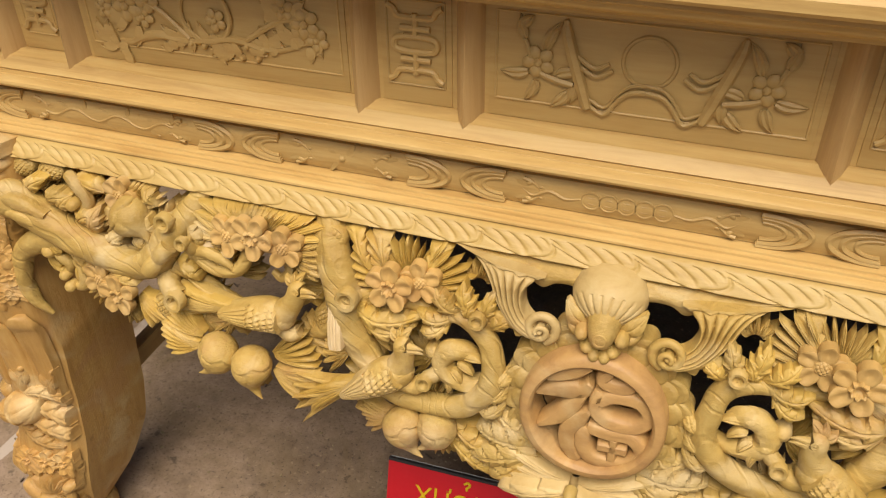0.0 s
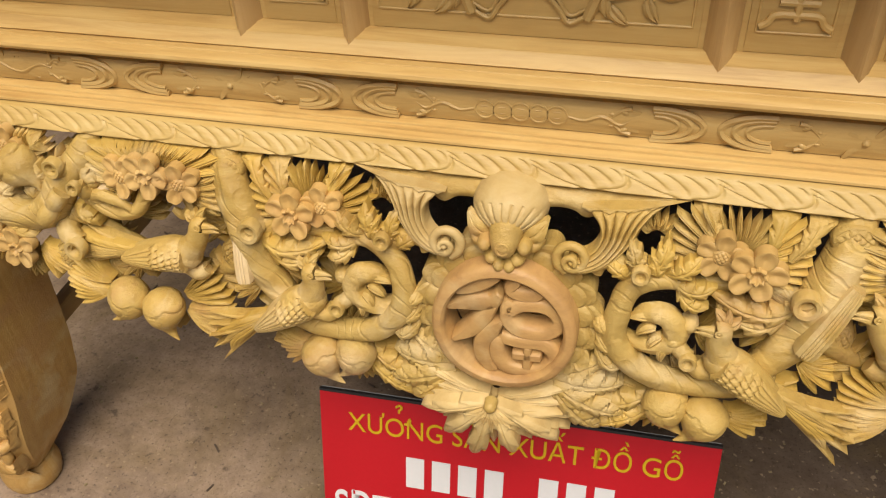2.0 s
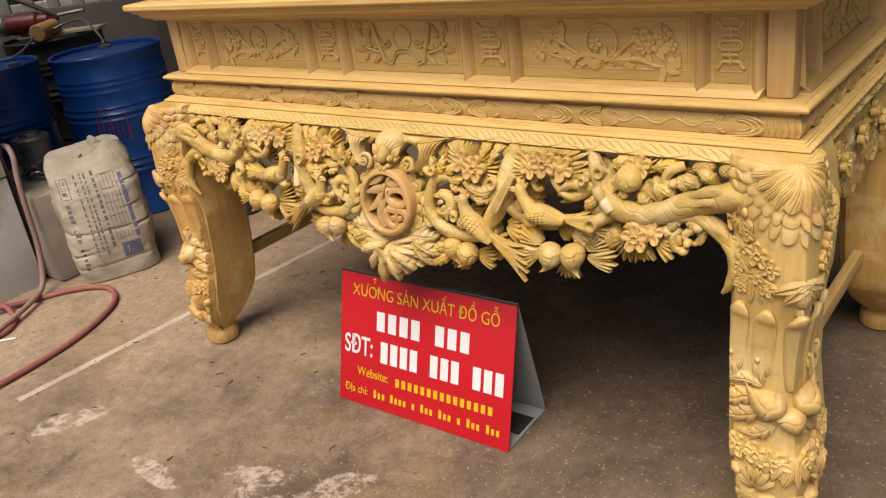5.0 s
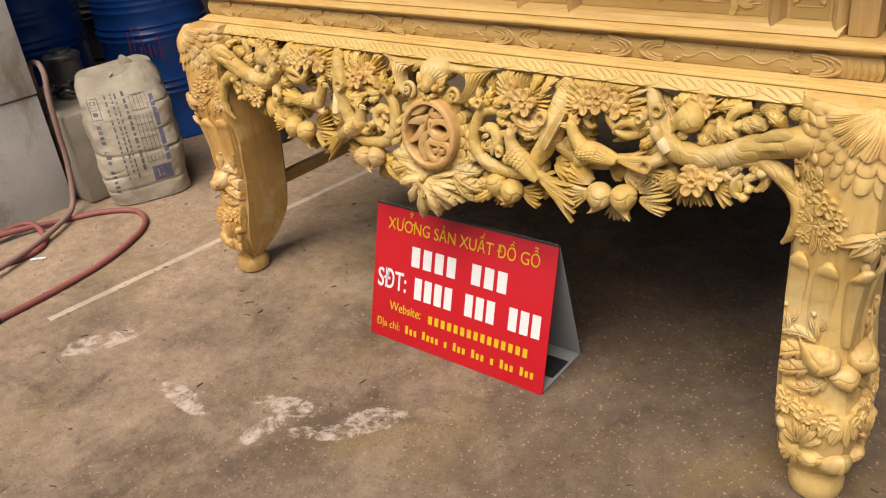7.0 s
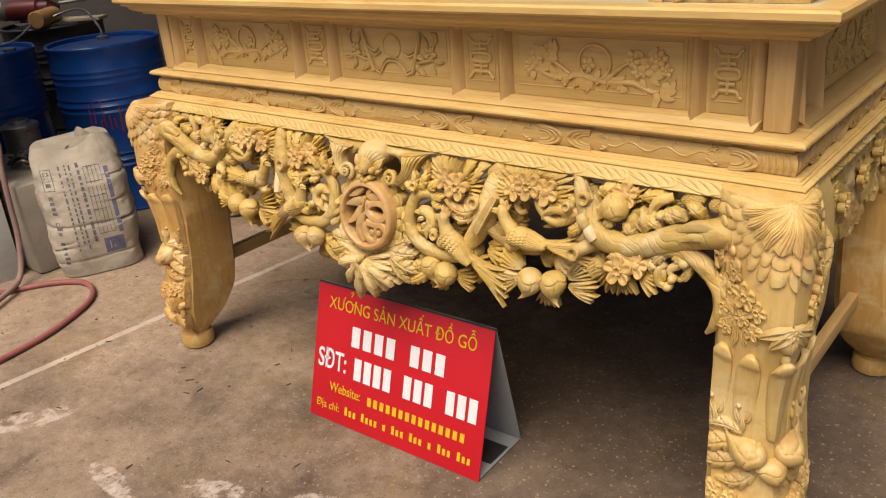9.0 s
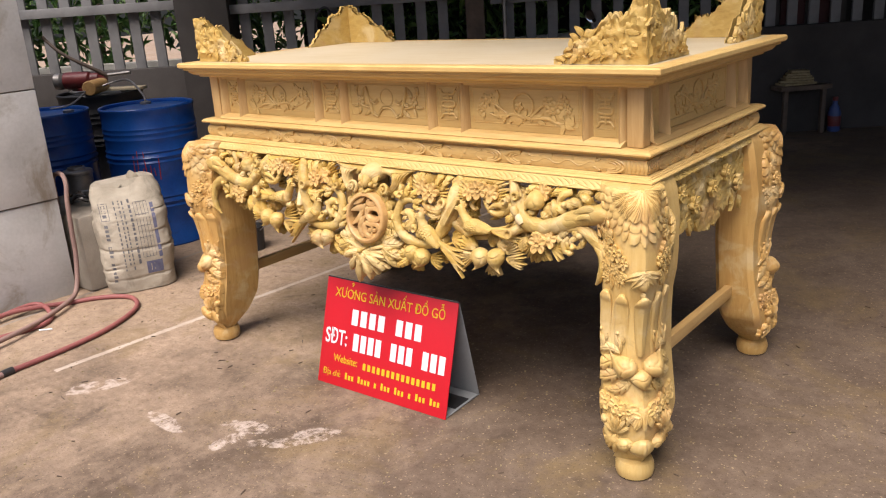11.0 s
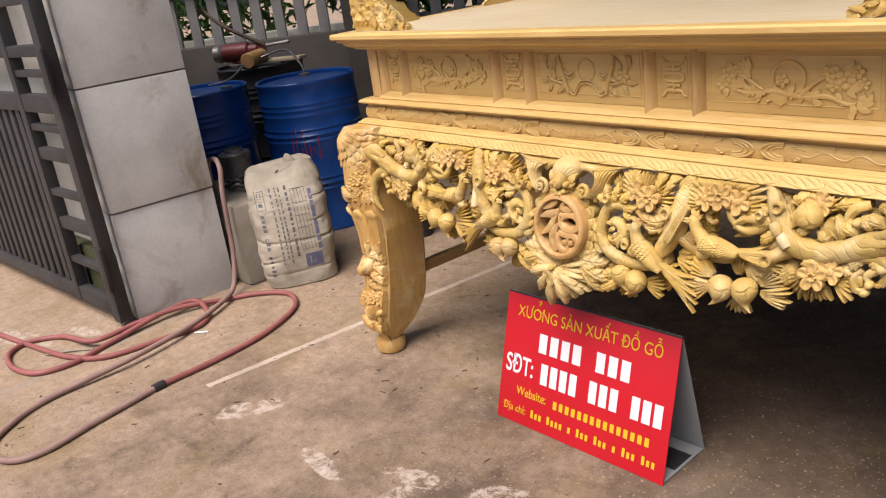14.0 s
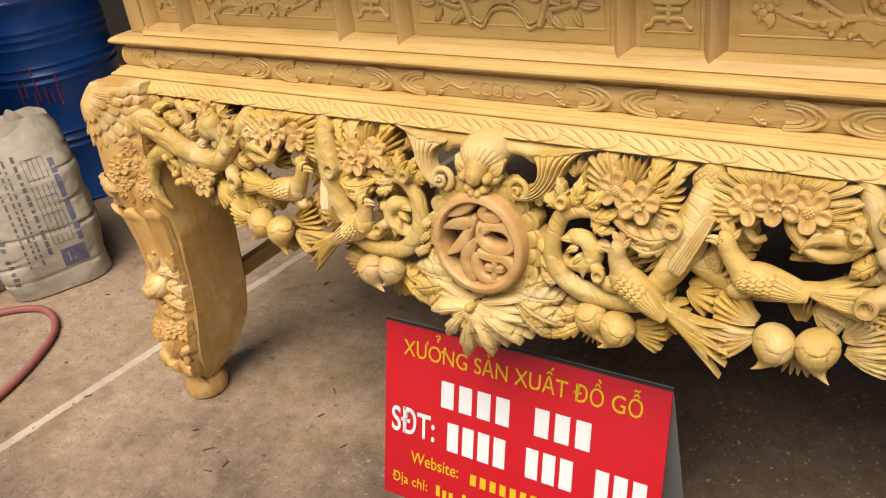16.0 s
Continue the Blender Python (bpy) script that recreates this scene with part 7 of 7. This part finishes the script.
litter("cigarette_butt", "white cigarette end on the concrete", "litter", ((-1.93, -0.475, 0.005), (-1.885, -0.43, 0.005)), 0.0045, WHITE_INK)
litter("stick", "pale stick lying beside the hose", "stick", ((-2.33, -1.02, 0.006), (-2.26, -0.92, 0.007), (-2.19, -0.85, 0.006)), 0.005, BLOCK)
CHIP = speckled("straw_coloured_chip", (0.16, 0.12, 0.06), (0.30, 0.24, 0.13), 40.0, 0.8)
chip_v, chip_f = [], []
for k in range(2400):
    x, y = random.uniform(-2.0, 2.6), random.uniform(-2.0, 0.7)
    r = random.uniform(0.0012, 0.0036) * (1.6 if random.random() < 0.06 else 1.0)
    a = random.uniform(0, math.pi)
    m = pose(x, y, r * 0.4, random.uniform(-20, 20), random.uniform(-20, 20), math.degrees(a))
    q = len(chip_v)
    chip_v += [tuple(m @ Vector((a * r, c * r * 0.6, e * r * 0.35))) for a in (-1, 1) for c in (-1, 1) for e in (-1, 1)]
    chip_f += [tuple(q + n for n in face) for face in ((0, 1, 3, 2), (4, 6, 7, 5), (0, 4, 5, 1), (2, 3, 7, 6), (0, 2, 6, 4), (1, 5, 7, 3))]
chip_mesh = bpy.data.meshes.new("sawdust_chips")
chip_mesh.from_pydata(chip_v, [], chip_f)
chip_mesh.materials.append(CHIP)
tagged(new("sawdust_chips", chip_mesh), "scattered pale wood chips on the concrete", "debris", kind="stuff")
dark = bmesh.new()
for k in range(160):
    x, y = random.uniform(-2.0, 2.4), random.uniform(-1.5, 1.8)
    L = random.uniform(0.004, 0.014)
    m = pose(x, y, 0.002, random.uniform(-10, 10), random.uniform(-10, 10), random.uniform(0, 360))
    add_box(dark, -L, L, -0.0015, 0.0015, -0.001, 0.002, 0.0, m)
tagged(link("dark_crumbs", dark, DARK_WOOD, smooth=False), "dark crumbs of bark on the concrete", "debris", kind="stuff")

# ---- things on and by the drums ----
mach = empty("hand_pump", "small dark red motor with a long handle on the black drum", "machine", (-3.70, 0.95, 0.93))
MM = pose(0, 0, 0.085, 0, 90, 40)
part("motor", revolve([(0.03, -0.15), (0.056, -0.145), (0.06, -0.13), (0.06, 0.03), (0.048, 0.045), (0.048, 0.10), (0.035, 0.11), (0.02, 0.15)], 20), RED_PAINT, mach).matrix_local = MM
part("end_cover", revolve([(0.02, -0.22), (0.055, -0.21), (0.058, -0.17), (0.045, -0.152)], 20), STEEL, mach).matrix_local = MM
part("foot", box(-0.10, 0.10, -0.06, 0.06, -0.004, 0.035, 0.006), RED_PAINT, mach)
part("handle", tube([(0.13, 0.10, 0.10, 0.014), (0.09, 0.06, 0.14, 0.014), (-0.06, -0.08, 0.26, 0.012), (-0.16, -0.14, 0.36, 0.011), (-0.18, -0.16, 0.40, 0.014)], 20, 8), DARK_WOOD, mach)
part("shaft", tube([(0.13, 0.10, 0.11, 0.012), (0.26, 0.20, 0.12, 0.012)], 5, 8), STEEL, mach)
log = link("log_offcut", revolve([(0.045, -0.13), (0.05, -0.12), (0.05, 0.12), (0.045, 0.13)], 16), W_HEART)
log.matrix_world = pose(-3.52, 0.92, 0.977, 0, 90, -50)
tagged(log, "short round reddish log lying on the drum", "log")
bd = link("board_offcut", box(-0.22, 0.22, -0.05, 0.05, 0, 0.02, 0.003), W_TOP)
bd.matrix_world = pose(-3.55, 1.08, 0.931, 0, 0, 30)
tagged(bd, "pale offcut board lying on the drum", "board")
cb = empty("loose_cable", "loose grey cable coiled over the drum rims", "cable")
part("strand", tube([(-3.86, 0.92, 0.94, 0.007), (-3.7, 0.84, 0.945, 0.007), (-3.55, 0.88, 0.95, 0.007), (-3.42, 1.0, 1.0, 0.007), (-3.25, 1.02, 1.01, 0.007), (-3.05, 0.98, 0.93, 0.007), (-2.98, 0.95, 0.892, 0.006)], 40, 7), STEEL, cb)
part("strand", tube([(-3.8, 0.86, 0.94, 0.006), (-3.6, 0.80, 0.945, 0.006), (-3.42, 0.78, 0.96, 0.006), (-3.34, 0.62, 0.90, 0.006), (-3.38, 0.50, 0.888, 0.006)], 30, 7), STEEL, cb)
rags = empty("scrap_heap", "tangle of dark cable and rag beside a canister", "scrap", (-2.50, 0.16, 0.4305))
for k in range(9):
    a = random.uniform(0, 6.28)
    pts = [(0.10 * math.cos(a + 0.9 * i) * random.uniform(0.4, 1.0), 0.08 * math.sin(a + 0.9 * i) * random.uniform(0.4, 1.0), 0.012 + random.uniform(0, 0.06), 0.008) for i in range(5)]
    part("strand", tube(pts, 22, 6), random.choice((BLACK, DARK_WOOD, STEEL)), rags)

# ---- along the boundary fence ----
def at_fence(u, out, z, turn=0.0):
    return FM @ pose(u, -out, z, 0, 0, turn)


ext = empty("fire_extinguisher", "red fire extinguisher hanging on the fence", "extinguisher")
ext.matrix_world = at_fence(1.93, 0.14, 0.86)
part("cylinder", revolve([(0.075, 0), (0.082, 0.01), (0.082, 0.36), (0.06, 0.41), (0.028, 0.43), (0.025, 0.45)], 20), RED_PAINT, ext)
part("label", revolve([(0.0825, 0.10), (0.0832, 0.102), (0.0832, 0.25), (0.0825, 0.252)], 20, caps=False), WHITE_INK, ext)
part("valve", box(-0.02, 0.05, -0.015, 0.015, 0.44, 0.49, 0.004), BLACK, ext)
part("horn_hose", tube([(-0.01, 0, 0.46, 0.01), (-0.07, 0, 0.52, 0.01), (-0.15, 0, 0.44, 0.011), (-0.17, 0, 0.25, 0.011), (-0.16, 0, 0.05, 0.014)], 20, 7), BLACK, ext)

bike = empty("parked_motorbike", "dark motorbike parked behind the table, its round mirror showing", "motorbike")
bike.matrix_world = at_fence(3.72, 0.85, 0.0, 10)
for x in (-0.62, 0.62):
    w = part("wheel", revolve([(0.20, -0.03), (0.27, -0.045), (0.29, 0.0), (0.27, 0.045), (0.20, 0.03)], 26, caps=False), BLACK, bike)
    w.matrix_local = pose(x, 0, 0.29, 90, 0, 0)
part("body", tube([(0.55, 0, 0.75, 0.05), (0.42, 0, 0.45, 0.11), (0.1, 0, 0.36, 0.12), (-0.3, 0, 0.58, 0.14), (-0.65, 0, 0.72, 0.09)], 20, 12), BLACK, bike)
part("handlebar", tube([(0.40, -0.33, 0.98, 0.014), (0.50, -0.12, 0.97, 0.014), (0.53, 0, 0.92, 0.02), (0.50, 0.12, 0.97, 0.014), (0.40, 0.33, 0.98, 0.014)], 18, 8), BLACK, bike)
part("fork", tube([(0.52, 0, 0.92, 0.03), (0.62, 0, 0.30, 0.025)], 6, 8), STEEL, bike)
for y in (-0.26, 0.26):
    part("mirror_stalk", tube([(0.44, y, 0.97, 0.006), (0.46, y * 1.15, 1.07, 0.006), (0.45, y * 1.3, 1.15, 0.006)], 8, 6), STEEL, bike)
    g = part("mirror", revolve([(0.001, 0.004), (0.052, 0.004), (0.058, 0.0), (0.054, -0.014), (0.001, -0.022)], 20, caps=False), MIRROR, bike)
    g.matrix_local = pose(0.45, y * 1.32, 1.17, 68, 0, 20)

post2 = link("pillar_steel", box(3.08, 3.24, -0.05, 0.10, 0, 3.4, 0.006, FM), DARK_WOOD)
tagged(post2, "dark timber post carrying the roof", "post", kind="structure")
pipe = link("roof_pipe", tube([(*(FM @ Vector((3.42, 0.0, 0.0))), 0.02), (*(FM @ Vector((3.42, 0.0, 3.35))), 0.02)], 4, 10), STEEL)
tagged(pipe, "thin grey steel pipe standing by the fence", "pipe")

panel = empty("shop_banner", "hanging banner with red lettering shapes, both coloured dark for shade", "banner")
# Cloth and letters carry the workshop's shade in their dark colours.
BANN = speckled("shaded_grey_cloth", (0.035, 0.032, 0.03), (0.065, 0.058, 0.055), 3.0, 0.8)
SHADED_RED = speckled("shaded_dark_red", (0.035, 0.012, 0.012), (0.06, 0.02, 0.02), 6.0, 0.8)
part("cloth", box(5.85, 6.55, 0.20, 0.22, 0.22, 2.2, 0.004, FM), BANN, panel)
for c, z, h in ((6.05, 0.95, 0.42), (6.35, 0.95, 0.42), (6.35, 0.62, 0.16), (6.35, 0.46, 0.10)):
    part("letter_bar", box(c - 0.11, c + 0.11, 0.186, 0.196, z, z + h, 0.02, FM), SHADED_RED, panel)

stool = empty("wooden_stool", "low dark wooden stool against the back wall", "stool")
stool.matrix_world = at_fence(6.06, 0.02, 0.0, 6)
part("seat", box(-0.24, 0.24, -0.15, 0.15, 0.40, 0.44, 0.006), DARK_WOOD, stool)
for x in (-0.2, 0.16):
    for y in (-0.11, 0.11):
        part("leg", box(x, x + 0.04, y - 0.02, y + 0.02, 0, 0.40, 0.004), DARK_WOOD, stool)
bn = empty("folded_bags", "small heap of folded paper bags on the stool", "bags")
bn.matrix_world = at_fence(6.03, 0.02, 0.4405)
for k in range(6):
    part("bag", box(-0.17 + 0.02 * k, 0.15 - 0.012 * k, -0.10, 0.10, 0.0 + 0.022 * k, 0.02 + 0.022 * k, 0.006, pose(0, 0, 0, 0, 0, random.uniform(-14, 14))), CHIP, bn)
bot = empty("plastic_bottle", "blue and red plastic bottle on the floor by the stool", "bottle")
bot.matrix_world = at_fence(6.38, 0.08, 0.0)
BLUEP = speckled("blue_plastic", (0.02, 0.04, 0.12), (0.05, 0.08, 0.22), 9.0, 0.4)
part("body", revolve([(0.05, 0), (0.056, 0.01), (0.056, 0.17), (0.04, 0.22), (0.02, 0.25), (0.02, 0.28)], 16), BLUEP, bot)
part("cap", revolve([(0.024, 0.278), (0.024, 0.31), (0.001, 0.312)], 12), RED_PAINT, bot)
part("label", revolve([(0.0565, 0.05), (0.0575, 0.052), (0.0575, 0.14), (0.0565, 0.142)], 16, caps=False), RED_PAINT, bot)

# ---- greenery beyond the fence ----
LEAFM, nt, b, vec = base_mat("garden_leaf", 0.5, 0.0, 0.4)
isl = nt.nodes.new("ShaderNodeNewGeometry").outputs["Random Per Island"]
nt.links.new(ramp(nt, isl, [(0.0, (0.02, 0.055, 0.012)), (0.5, (0.07, 0.16, 0.032)), (1.0, (0.20, 0.32, 0.08))]), b.inputs["Base Color"])
b.inputs["Transmission Weight"].default_value = 0.0
random.seed(21)
verts, faces = [], []
for k in range(17000):
    u, w = random.uniform(-4.5, 5.5), random.uniform(0.35, 1.5)
    z = random.uniform(0.8, 2.7)
    if noise.noise(Vector((u * 1.3, w * 1.3, z * 1.3))) < -0.22:
        continue
    c = FM @ Vector((u, w, z))
    L = random.uniform(0.05, 0.11)
    m = pose(c.x, c.y, c.z, random.uniform(-70, 70), random.uniform(-70, 70), random.uniform(0, 360))
    q = len(verts)
    for p in ((-L, 0, 0), (-L * 0.3, L * 0.32, 0.012), (L, 0, -0.02), (-L * 0.3, -L * 0.32, 0.012), (0, 0, -0.008)):
        verts.append(m @ Vector(p))
    faces += [(q, q + 4, q + 1), (q + 1, q + 4, q + 2), (q, q + 3, q + 4), (q + 3, q + 2, q + 4)]
me = bpy.data.meshes.new("hedge_leaves")
me.from_pydata(verts, [], faces)
me.materials.append(LEAFM)
tagged(new("hedge_leaves", me), "dense green garden leaves beyond the fence", "foliage", kind="stuff")
for k in range(9):
    u, w = -3.8 + k * 1.0, random.uniform(0.8, 1.6)
    base = FM @ Vector((u, w, 0))
    sh = link("shrub_stem", tube([(*base, 0.03), (base.x + 0.1, base.y, 1.0, 0.025), (base.x + random.uniform(-0.2, 0.2), base.y + 0.1, 2.4, 0.012)], 10, 6), DARK_WOOD)
    tagged(sh, "thin brown shrub stem beyond the fence", "shrub", group="garden shrubs")
tagged(link("ledge_outer", box(-4.5, 5.5, 0.30, 0.42, 0, 1.0, 0.02, FM), PLASTER), "pale garden ledge beyond the fence", "ledge", kind="structure")
